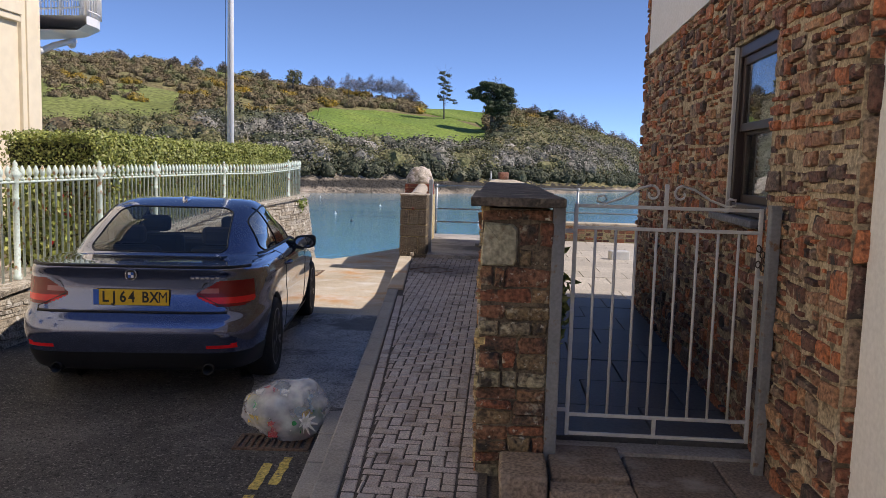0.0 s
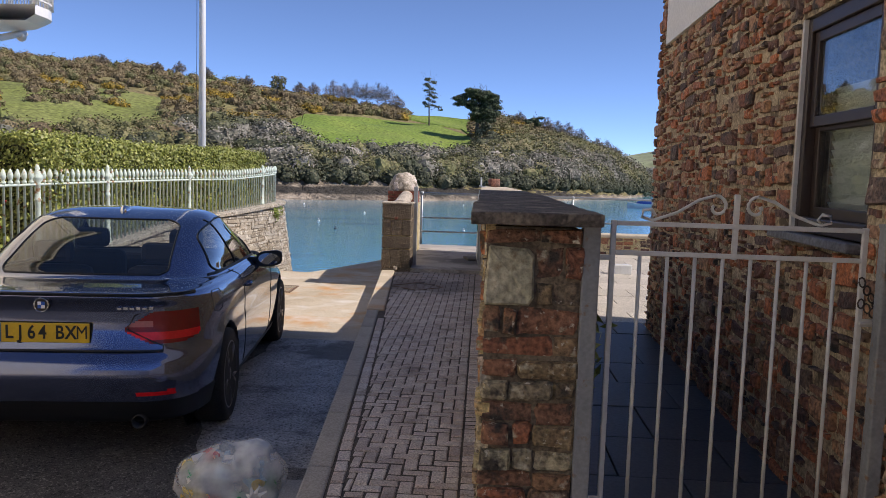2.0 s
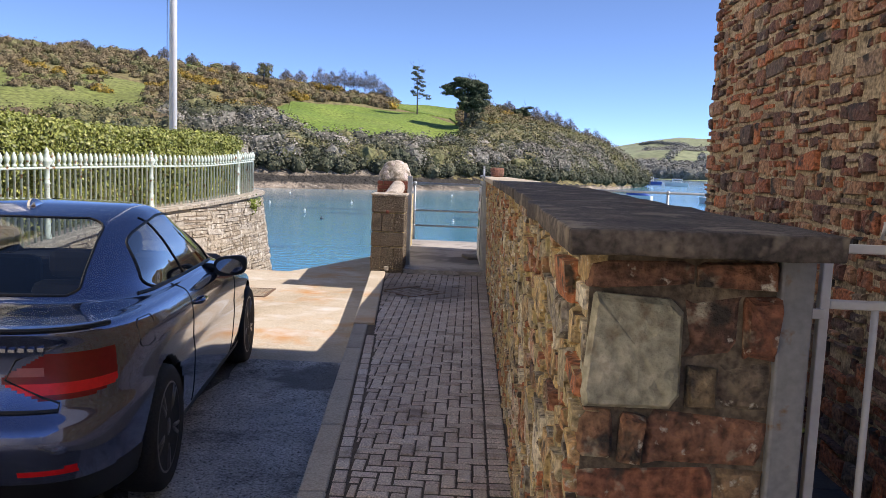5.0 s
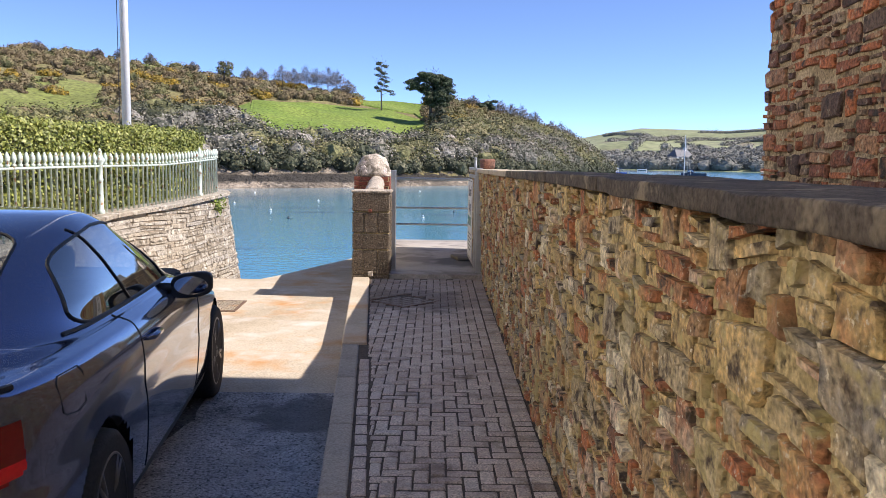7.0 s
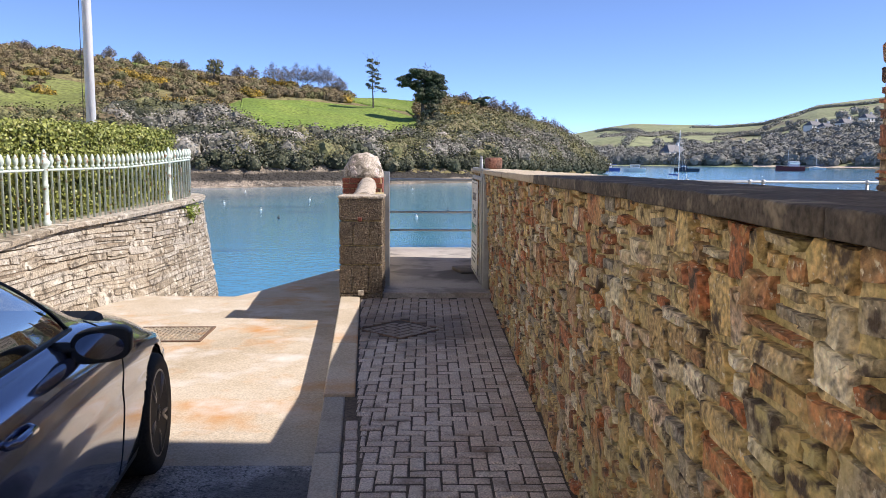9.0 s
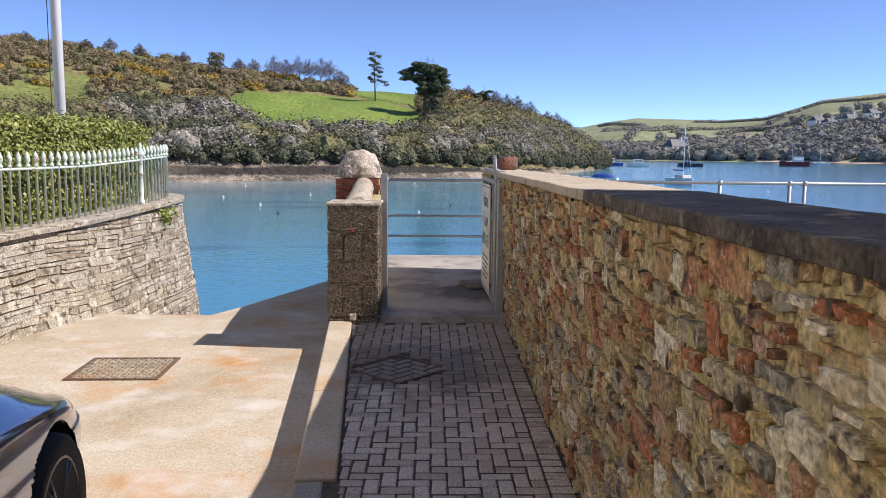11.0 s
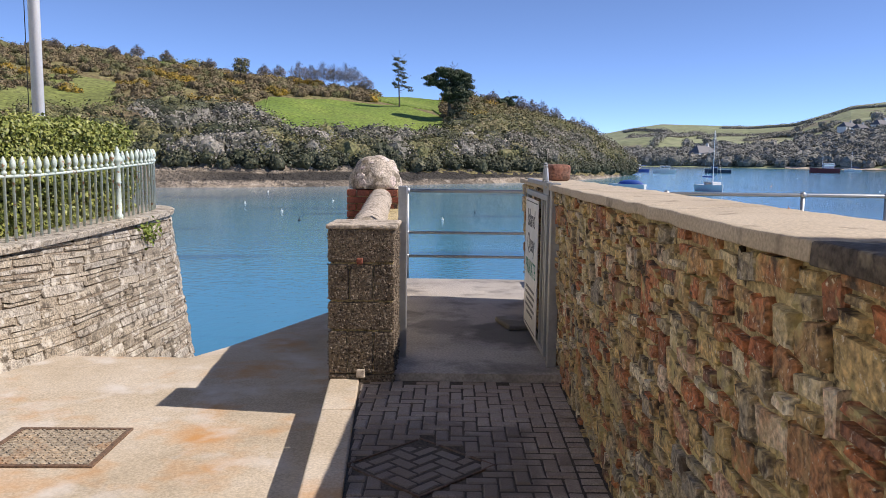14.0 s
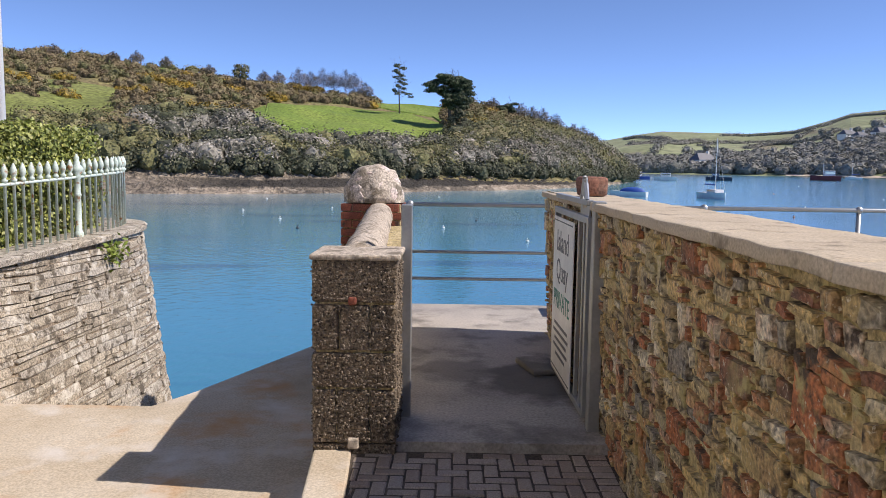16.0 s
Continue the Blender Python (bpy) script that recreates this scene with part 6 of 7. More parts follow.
for i, (az, el, h) in enumerate((a, e, q * (1.3 if -14 < a < -6 else 1.15)) for a, e, q in ((-19.8, 5.85, 4.0), (-17.0, 5.45, 4.0), (-26.5, 6.2, 4), (-23, 6.1, 3.5), (-21.6, 6, 4.4), (-12.4, 5.0, 4.4), (-6.4, 4.2, 4.5), (2.6, 3.3, 4.6), (4.6, 2.9, 4.8), (7.0, 2.1, 4.8), (-11.0, 4.75, 5.6), (-10.2, 4.7, 5.2), (-9.3, 4.65, 6.0), (-8.6, 4.6, 5.6), (-7.8, 4.5, 6.4), (-7.2, 4.4, 6.0), (-13.4, 5.2, 3.8), (5.4, 2.6, 5.0), (6.1, 2.4, 5.2), (8.3, 1.5, 4.6), (9.0, 1.2, 5.2), (9.6, 0.9, 4.8))):
    tree("bare_tree", az, el, h, "bare grey-brown tree on the skyline", [(0, 0, 0.66, h * 0.4, h * 0.36, h * 0.36, 420), (h * 0.2, 0, 0.6, h * 0.3, h * 0.3, h * 0.26, 260), (-h * 0.22, 0, 0.56, h * 0.3, h * 0.3, h * 0.24, 260)], TWIGS, 0.05 if az > 0 else 0.0, 0.1, True, 20 + i, 14, 0.35, 0.14, 4.5)

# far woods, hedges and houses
# leaf colours lifted towards grey to paint in the haze of distance
FARWOOD = leaf_mat("haze-paled far wood leaf", [(0.151, 0.161, 0.135), (0.216, 0.218, 0.196), (0.281, 0.276, 0.25)], 0.9, 0.38)
P, far_cl, ways = [], [], []
for k in range(1500):
    az = g.uniform(11.5, 36)
    s = abs(g.normal()) * (0.03 if az < 16 else (0.07 if az < 23 else 0.14)) + 0.005
    p = far_land(az, s)
    r = g.uniform(2.6, 6.0)
    far_cl.append((p.x, p.y, p.z + r * 0.5, r))
    for j in range(60):
        d = Vector(g.normal(size=3)).normalized()
        P.append((p.x + d.x * r, p.y + d.y * r, p.z + r * 0.5 + abs(d.z) * r * 0.9))
        ways.append((d.x, d.y, abs(d.z) + 0.2))
for az0, s0, az1, s1 in ((12.4, 0.28, 17.2, 0.42), (14.0, 0.18, 17.6, 0.5), (17.0, 0.34, 24.0, 0.55), (18.5, 0.6, 25.0, 0.62), (12.0, 0.7, 15.0, 0.5), (20.0, 0.3, 25.5, 0.36), (24.5, 0.7, 31.0, 0.74)):
    for k in range(110):
        f = k / 109
        p = far_land(az0 + (az1 - az0) * f, s0 + (s1 - s0) * f + 0.02 * math.sin(f * 6))
        for j in range(34):
            d = g.normal(size=3)
            P.append((p.x + d[0] * 2.5, p.y + d[1] * 2.5, p.z + 0.6 + abs(d[2]) * 1.6))
            ways.append((d[0], d[1], abs(d[2]) + 0.2))
cs = np.array(far_cl)
lob = 1 + 0.22 * np.sin(iv[None, :, 0] * 5 + cs[:, 0:1] * 3) * np.cos(iv[None, :, 1] * 4 + cs[:, 1:2]) + g.normal(size=(len(cs), len(iv))) * 0.1
V = (cs[:, None, :3] + iv[None] * lob[:, :, None] * (cs[:, 3] * 0.76)[:, None, None]).reshape(-1, 3)
F = (ifc[None] + (np.arange(len(cs)) * len(iv))[:, None, None]).reshape(-1, 3)
tagged(mesh("far_woods_body", V.tolist(), F.tolist(), FARWOOD), "rounded tree crowns of the far woods, paled for haze", "woods", kind="stuff")
tagged(leaves("far_woods", P, 1.35, FARWOOD, 77, None, 1.2, out=ways, loose=0.4), "woods and hedges on the far shore, paled for haze", "woods", kind="stuff")
vs, fs = [], []
for i in range(60):
    az = 22.5 + 14 * i / 59
    for s, dz in ((-0.004, 0.3), (0.006, 1.6)):
        p = far_land(az, s)
        vs.append((p.x, p.y, WATER_Z + dz))
for i in range(59):
    fs.append((2 * i, 2 * i + 2, 2 * i + 3, 2 * i + 1))
SAND = surf("pale sand", [(0.5, 0.42, 0.32), (0.6, 0.52, 0.4)], 0.05, 0.6, 0.9, 0.2, 0.3)
tagged(mesh("ground_beach", vs, fs, SAND), "pale sandy beach on the far shore", "beach", kind="structure")


def far_house(az, s, w, h, d):
    p = far_land(az, s)
    t = thing("far_house", (p.x, p.y, p.z - 1), "white rendered house among trees across the water", "house", "houses on the far shore", rz=50 - az)

    def hp(name, bm, mt, parent=None):
        ob = part(name, bm, mt)
        ob.parent = parent or t
        return ob

    bm = bmesh.new()
    box(bm, -w / 2, w / 2, 0, d, 0, h + 1, 0.05)
    hp("wall", bm, WHITE)
    bm = bmesh.new()
    v = [bm.verts.new(c) for c in ((-w / 2 - 0.4, -0.4, h + 1), (w / 2 + 0.4, -0.4, h + 1), (w / 2 + 0.4, d + 0.4, h + 1), (-w / 2 - 0.4, d + 0.4, h + 1), (-w / 2 + w * 0.15, d / 2, h + 1 + w * 0.28), (w / 2 - w * 0.15, d / 2, h + 1 + w * 0.28))]
    for f in ((0, 1, 5, 4), (1, 2, 5), (2, 3, 4, 5), (3, 0, 4), (0, 3, 2, 1)):
        bm.faces.new([v[j] for j in f])
    roof = hp("roof", bm, SLATESILL)
    bm = bmesh.new()
    box(bm, w * 0.2, w * 0.28, d * 0.4, d * 0.6, h + 1, h + 2.5 + w * 0.28)
    hp("chimney", bm, WHITE, roof)
    for i in range(3):
        for z in (2.2, 2.2 + h * 0.5):
            bm = bmesh.new()
            x = -w * 0.32 + w * 0.32 * i
            box(bm, x - w * 0.07, x + w * 0.07, -0.06, 0.04, z, z + h * 0.25)
            hp("window", bm, CARGLASS)


for az, s, w, h, d in ((26.3, 0.23, 14, 6, 9), (28.2, 0.2, 14, 6, 9), (29.4, 0.22, 12, 7, 8), (27.0, 0.2, 11, 5, 8), (17.6, 0.02, 18, 7, 9), (23.6, 0.26, 9, 4, 7), (26.4, 0.13, 8, 4, 6)):
    far_house(az, s, w, h, d)

# ---- boats and buoys ----
HULLWHITE = plain("white gel coat", (0.78, 0.78, 0.77), 0.25, 0, 0.3, 0.05)
HULLBLUE = plain("blue boat cover", (0.02, 0.08, 0.34), 0.6)
HULLDARK = plain("dark blue hull", (0.02, 0.03, 0.07), 0.4)
HULLRED = plain("dark red hull", (0.2, 0.03, 0.035), 0.5)


def hull(bm, l, w, h, bow=0.35):
    rows = []
    for i in range(13):
        t = i / 12
        y = -l / 2 + l * t
        hw = w / 2 * (1 - max(0, (t - (1 - bow)) / bow) ** 1.8) * (0.82 + 0.18 * min(1, t * 4))
        sheer = h * (1 + 0.35 * max(0, t - 0.4) ** 1.5)
        rows.append([bm.verts.new(c) for c in ((-hw * 0.25, y, -0.25), (-hw * 0.8, y, 0.0), (-hw, y, sheer), (-hw * 0.9, y, sheer), (hw * 0.9, y, sheer), (hw, y, sheer), (hw * 0.8, y, 0.0), (hw * 0.25, y, -0.25))])
    for a, c in zip(rows, rows[1:]):
        for k in range(8):
            bm.faces.new((a[k], c[k], c[(k + 1) % 8], a[(k + 1) % 8]))
    bm.faces.new(rows[0])
    bmesh.ops.remove_doubles(bm, verts=bm.verts, dist=0.001)
    bmesh.ops.recalc_face_normals(bm, faces=bm.faces)


def boat(name, x, y, rz, l, w, h, mt, label, cabin=None, mast=0.0, cover=None):
    t = thing(name, (x, y, WATER_Z), label, "boat", rz=rz)

    def bp(nm, bm, m2):
        ob = part(nm, bm, m2)
        ob.parent = t

    bm = bmesh.new()
    hull(bm, l, w, h)
    bp("hull", bm, mt)
    if cabin:
        bm = bmesh.new()
        c0, c1, ch_, cm = cabin
        box(bm, -w * 0.32, w * 0.32, l * c0, l * c1, h * 0.95, h + ch_, 0.12)
        bp("cabin", bm, cm)
        bm = bmesh.new()
        box(bm, -w * 0.33, w * 0.33, l * c0 + 0.2, l * c1 - 0.2, h + ch_ * 0.45, h + ch_ * 0.75)
        bp("cabin_window", bm, CARGLASS)
    if cover:
        bm = bmesh.new()
        ball(bm, (0, -l * 0.1, h), 1.0, 3, (w * 0.44, l * 0.34, 0.75))
        for v in bm.verts:
            v.co.z = max(v.co.z, h * 0.8)
        bp("cover", bm, cover)
    if mast:
        bm = bmesh.new()
        cyl(bm, (0, l * 0.08, h * 0.9), (0, l * 0.08, mast), 0.08, 0.06, 8)
        bp("mast", bm, WHITEPAINT)
        bm = bmesh.new()
        cyl(bm, (0, l * 0.08, h + 1.3), (0, -l * 0.36, h + 1.3), 0.13, 0.1, 8)
        bp("boom", bm, HULLBLUE)
        for e in ((0, l * 0.49, h * 1.2), (0, -l * 0.49, h), (w * 0.45, l * 0.05, h), (-w * 0.45, l * 0.05, h)):
            bm = bmesh.new()
            tube(bm, [(0, l * 0.08, mast - 0.1), e], 0.02, 4)
            bp("stay", bm, GALV)


boat("yacht", 40.7, 136, -170, 7.6, 2.5, 0.95, HULLWHITE, "white moored sailing yacht with a bare mast", (-0.1, 0.26, 0.55, HULLWHITE), 9.6)
boat("motor_boat", 28.3, 141, 62, 6.2, 2.2, 0.8, HULLWHITE, "small white motor boat under a blue cover", None, 0, HULLBLUE)
boat("fishing_boat", 159, 352, 78, 12, 4, 1.9, HULLRED, "dark red fishing boat with a white wheelhouse", (-0.3, 0.05, 2.3, HULLWHITE), 9)
boat("launch", 100, 312, 80, 9.5, 3, 1.3, HULLDARK, "dark blue launch at its mooring", (0.0, 0.25, 1.4, HULLDARK))
boat("cruiser", 76, 298, 75, 8, 2.8, 1.3, HULLWHITE, "white cabin cruiser at its mooring", (-0.25, 0.2, 1.4, HULLWHITE))
boat("work_boat", 70, 313, 95, 8, 2.8, 1.2, HULLBLUE, "blue work boat with a small wheelhouse", (-0.1, 0.12, 1.8, HULLWHITE), 5)
boat("yacht", 196, 402, 85, 8, 2.6, 1.0, HULLWHITE, "distant white sailing yacht near the beach", (-0.1, 0.26, 0.5, HULLWHITE), 10)
BUOYWHITE = plain("white buoy", (0.75, 0.75, 0.72), 0.5)
BUOYDARK = plain("dark buoy", (0.05, 0.05, 0.06), 0.6)
BUOYPINK = plain("faded orange buoy", (0.65, 0.25, 0.14), 0.6)
for i, (x, y, m2) in enumerate(((-25.5, 113, BUOYWHITE), (-15.9, 77.2, BUOYWHITE), (-12.5, 67.7, BUOYDARK), (-1.6, 70, BUOYWHITE), (-14, 94.4, BUOYWHITE), (1.2, 78.3, BUOYDARK), (-22, 88, BUOYWHITE), (4, 60, BUOYWHITE), (34, 90, BUOYPINK), (44, 110, BUOYWHITE), (60, 160, BUOYPINK), (80, 190, BUOYDARK), (95, 230, BUOYWHITE), (120, 250, BUOYPINK), (70, 140, BUOYWHITE), (15, 118, BUOYWHITE), (-3, 126, BUOYWHITE))):
    bm = bmesh.new()
    ball(bm, (0, 0, 0.05), 0.11, 2, (1.15, 1.15, 0.85))
    lathe(bm, [(0.03, 0.16), (0.05, 0.24), (0.03, 0.26)], n=8)
    ob = tagged(part("mooring_buoy", bm, m2, smooth=True), "small round mooring buoy afloat", "buoy", "mooring buoys")
    ob.matrix_world = pose(x, y, WATER_Z)

# ---- small things on the road ----
YELLOW = surf("worn yellow road paint", [(0.55, 0.42, 0.1), (0.66, 0.52, 0.16)], 6, 60, 0.8, 0.3, 0.003, spots=[((0.12, 0.11, 0.09), 25, 0.26)])
yr = random.Random(2)
for x, pieces in ((-1.30, ((2.0, 3.3), (3.36, 4.05), (4.12, 4.5))), (-1.205, ((2.2, 3.7), (3.95, 4.0), (4.2, 4.62)))):
    for y0, y1 in pieces:
        vs, k = [], 9
        for i in range(k):
            y = y0 + (y1 - y0) * i / (k - 1)
            sh = -0.045 * (y - 4.3)
            for sd in (-0.028, 0.028):
                vs.append((x + sh + sd + yr.uniform(-0.006, 0.006), y + yr.uniform(-0.01, 0.01), road_z(y) + 0.004))
        tagged(mesh("road_line", vs, [(2 * i, 2 * i + 1, 2 * i + 3, 2 * i + 2) for i in range(k - 1)], YELLOW), "worn double yellow line painted on asphalt", "road line", "double yellow lines")
IRON = surf("rusty iron", [(0.1, 0.06, 0.04), (0.16, 0.1, 0.065), (0.12, 0.095, 0.08)], 6, 60, 0.75, 0.5, 0.004)
gully = thing("gully_grate", (-1.38, 4.86, road_z(4.86)), "rusty iron gully grate in the gutter", "drain grate", rz=4)
bm = bmesh.new()
for a in ((-0.24, 0.24, -0.14, -0.11), (-0.24, 0.24, 0.11, 0.14), (-0.24, -0.21, -0.11, 0.11), (0.21, 0.24, -0.11, 0.11)):
    box(bm, *a, -0.01, 0.012, 0.002)
ob = part("grate_frame", bm, IRON)
ob.parent = gully
for i in range(9):
    bm = bmesh.new()
    box(bm, -0.19 + 0.043 * i, -0.168 + 0.043 * i, -0.11, 0.11, -0.008, 0.01, 0.002)
    ob = part("grate_bar", bm, IRON)
    ob.parent = gully

# recycling sack
sm = bpy.data.materials.new("clear plastic sack")
sm.use_nodes = True
N, L = sm.node_tree.nodes, sm.node_tree.links
b = N["Principled BSDF"]
b.inputs["Base Color"].default_value = (0.9, 0.93, 0.95, 1)
b.inputs["Roughness"].default_value = 0.12
tr_, mx = N.new("ShaderNodeBsdfTransparent"), N.new("ShaderNodeMixShader")
nz, mr = N.new("ShaderNodeTexNoise"), N.new("ShaderNodeMapRange")
nz.inputs["Scale"].default_value, nz.inputs["Detail"].default_value = 7, 4
mr.inputs[1].default_value, mr.inputs[2].default_value, mr.inputs[3].default_value, mr.inputs[4].default_value = 0.35, 0.65, 0.14, 0.5
tco, bpn = N.new("ShaderNodeTexCoord"), N.new("ShaderNodeBump")
bpn.inputs["Strength"].default_value, bpn.inputs["Distance"].default_value = 0.6, 0.03
L.new(tco.outputs["Object"], nz.inputs["Vector"]), L.new(nz.outputs["Fac"], mr.inputs[0]), L.new(mr.outputs[0], mx.inputs[0])
L.new(nz.outputs["Fac"], bpn.inputs["Height"]), L.new(bpn.outputs[0], b.inputs["Normal"])
L.new(tr_.outputs[0], mx.inputs[1]), L.new(b.outputs[0], mx.inputs[2]), L.new(mx.outputs[0], N["Material Output"].inputs[0])
sack = thing("recycling_sack", (-1.34, 5.0, road_z(5.0)), "clear plastic sack full of recycling, lying on the asphalt", "rubbish sack")
bm = bmesh.new()
bmesh.ops.create_icosphere(bm, subdivisions=5, radius=1)
for v in bm.verts:
    c = v.co.copy()
    knot = max(0, c.normalized().dot(Vector((0.62, -0.72, 0.0)).normalized()))
    ang = math.atan2(c.z, c.x * 0.72 + c.y * 0.62)
    crease = 0.05 * abs(math.sin(ang * 9 + 2 * noise.noise(c * 2))) * max(0, knot - 0.55) / 0.45
    w = 1 + 0.10 * noise.noise(c * 1.9) + 0.045 * abs(noise.noise(c * 5)) + 0.02 * noise.noise(c * 12) - crease
    c *= w
    v.co = Vector((c.x * 0.285, c.y * 0.21, 0.185 + c.z * (0.2 + 0.04 * c.x)))
    v.co.z = max(0.008, v.co.z)
ob = part("sack", bm, sm, None, "", True)
ob.parent = sack
RUB = {"paper": plain("crumpled white paper", (0.7, 0.7, 0.68), 0.8), "red": plain("red packet", (0.5, 0.03, 0.04), 0.4), "green": plain("green bottle", (0.03, 0.3, 0.1), 0.25), "yellow": plain("yellow tub", (0.7, 0.5, 0.08), 0.5), "blue": plain("pale blue film", (0.4, 0.55, 0.68), 0.4), "orange": plain("orange carton", (0.7, 0.25, 0.06), 0.5)}
rr = random.Random(9)
for i in range(44):
    kind = rr.choice(["paper", "paper", "blue", "paper", "red", "green", "paper", "yellow", "blue", "paper", "green"])
    a, e = rr.uniform(0, math.tau), rr.uniform(-0.9, 1.2)
    c = Vector((0.225 * math.cos(a) * math.cos(e), 0.16 * math.sin(a) * math.cos(e), 0.18 + 0.14 * math.sin(e)))
    bm = bmesh.new()
    if kind in ("green", "yellow"):
        lathe(bm, [(0.028, -0.06), (0.03, 0.02), (0.012, 0.055), (0.012, 0.075)], n=12)
    else:
        vs = box(bm, -0.05, 0.05, -0.035, 0.035, -0.02, 0.02, 0.008)
        for v in bm.verts:
            v.co += Vector((noise.noise(v.co * 25 + Vector((i, 0, 0))), noise.noise(v.co * 25 + Vector((0, i, 0))), noise.noise(v.co * 25 + Vector((0, 0, i))))) * 0.018
    bmesh.ops.transform(bm, matrix=pose(*c, rr.uniform(0, 360), rr.uniform(0, 360), rr.uniform(0, 360)), verts=bm.verts)
    ob = part({"green": "bottle", "yellow": "tub"}.get(kind, "packaging"), bm, RUB[kind])
    ob.parent = sack
bm = bmesh.new()
kx = Vector((0.185, -0.175, 0.17))
for i in range(9):
    a = i * math.tau / 9
    tube(bm, [kx, kx + Vector((0.03 * math.cos(a), -0.035, 0.035 * math.sin(a))), kx + Vector((0.06 * math.cos(a) + 0.01, -0.02, 0.075 * math.sin(a) - 0.01))], [0.012, 0.01, 0.004], 5)
ob = part("tied_neck", bm, RUB["paper"])
ob.parent = sack

# inspection cover in the slipway
COVER = surf("rusted chequer plate", [(0.26, 0.22, 0.17), (0.36, 0.31, 0.24), (0.42, 0.33, 0.23)], 3, 40, 0.7, 0.4, 0.004, spots=[((0.4, 0.2, 0.08), 3, 0.36)])
cover = thing("inspection_cover", (-3.07, 12.17, road_z(12.17) + 0.004), "rusty chequer-plate drain cover in the concrete", "drain cover", rz=2)
bm = bmesh.new()
for a in ((-0.345, 0.345, -0.31, -0.28), (-0.345, 0.345, 0.28, 0.31), (-0.345, -0.315, -0.28, 0.28), (0.315, 0.345, -0.28, 0.28)):
    box(bm, *a, -0.03, 0.008, 0.002)
ob = part("cover_frame", bm, IRON)
ob.parent = cover
bm = bmesh.new()
box(bm, -0.312, 0.312, -0.277, 0.277, -0.03, 0.002)
ob = part("cover_plate", bm, COVER)
ob.parent = cover
bm = bmesh.new()
for i in range(16):
    for j in range(14):
        x, y = -0.295 + 0.0393 * i, -0.26 + 0.04 * j
        a = 45 if (i + j) % 2 else -45
        box(bm, -0.015, 0.015, -0.005, 0.005, 0.0, 0.006, m=pose(x, y, 0.002, 0, 0, a))
ob = part("chequer_studs", bm, COVER)
ob["kind"] = "stuff"
ob.parent = cover

# ---- pieces of walls and paving ----
def split(u0, v0, u1, v1, r, lo, hi, aspect):
    """Uneven rectangles: split until a piece is between the sizes lo and hi (width, height)."""
    w, h = u1 - u0, v1 - v0
    mw, mh = r.uniform(lo[0], hi[0]), r.uniform(lo[1], hi[1])
    if w > mw * 1.25 and (w / h > aspect or h <= mh * 1.25):
        c = u0 + w * r.uniform(0.36, 0.64)
        return split(u0, v0, c, v1, r, lo, hi, aspect) + split(c, v0, u1, v1, r, lo, hi, aspect)
    if h > mh * 1.25:
        c = v0 + h * r.uniform(0.36, 0.64)
        return split(u0, v0, u1, c, r, lo, hi, aspect) + split(u0, c, u1, v1, r, lo, hi, aspect)
    return [(u0, v0, u1, v1)]


def stone_shape(rect, r, gap, proud, jit, back=0.03, flat=False):
    """One rough stone in wall coordinates (along, up, out): a chamfered outline, a back ring, a front ring and a bulged face."""
    u0, v0, u1, v1 = rect
    g1 = gap * r.uniform(0.6, 1.5) / 2
    u0, v0, u1, v1 = u0 + g1, v0 + g1, u1 - g1, v1 - g1
    w, h = u1 - u0, v1 - v0
    if w < 0.02 or h < 0.012:
        return None
    j = lambda s: r.uniform(-jit, jit) * s
    cu, cv = min(0.3, r.uniform(0.05, 0.25)) * w, min(0.35, r.uniform(0.08, 0.3)) * h
    s = min(w, h)
    out = [(u0 + cu * r.random(), v0), (u1 - cu * r.random(), v0), (u1, v0 + cv * r.random()), (u1, v1 - cv * r.random()), (u1 - cu * r.random(), v1), (u0 + cu * r.random(), v1), (u0, v1 - cv * r.random()), (u0, v0 + cv * r.random())]
    out = [(a + j(s), c + j(s)) for a, c in out]
    mu, mv = (u0 + u1) / 2, (v0 + v1) / 2
    p = proud * r.uniform(0.3, 1.3)
    tu, tv = r.uniform(-0.25, 0.25) * p / max(w, 0.05), r.uniform(-0.25, 0.25) * p / max(h, 0.05)
    ins = min(0.005, s * 0.08) if flat else min(0.012, s * 0.16)
    vs = [(a, c, -back) for a, c in out] + [(a, c, p * 0.55) for a, c in out]
    fr = []
    for a, c in out:
        d = math.hypot(a - mu, c - mv) or 1
        a2, c2 = a - (a - mu) / d * ins, c - (c - mv) / d * ins
        fr.append((a2, c2, p + (a2 - mu) * tu + (c2 - mv) * tv + r.uniform(-0.2, 0.2) * p))
    vs += fr + [(mu + j(s), mv + j(s), p * r.uniform(0.85, 1.15) if flat else p * r.uniform(1.0, 1.35))]
    fs = []
    for k in range(8):
        n = (k + 1) % 8
        fs += [(k, n, 8 + n, 8 + k), (8 + k, 8 + n, 16 + n, 16 + k), (16 + k, 16 + n, 24)]
    return vs, fs


def warp(u, v, a=0.022, f=3.2):
    """Bends the joints of a rubble wall, so that no course runs true."""
    n1 = noise.noise((u * f, v * f, 1.5)) + 0.18 * noise.noise((u * f * 2.7, v * f * 2.7, 8.0))
    n2 = noise.noise((u * f, v * f, 21.5)) + 0.18 * noise.noise((u * f * 2.7, v * f * 2.7, 30.0))
    return u + a * n1, v + a * n2


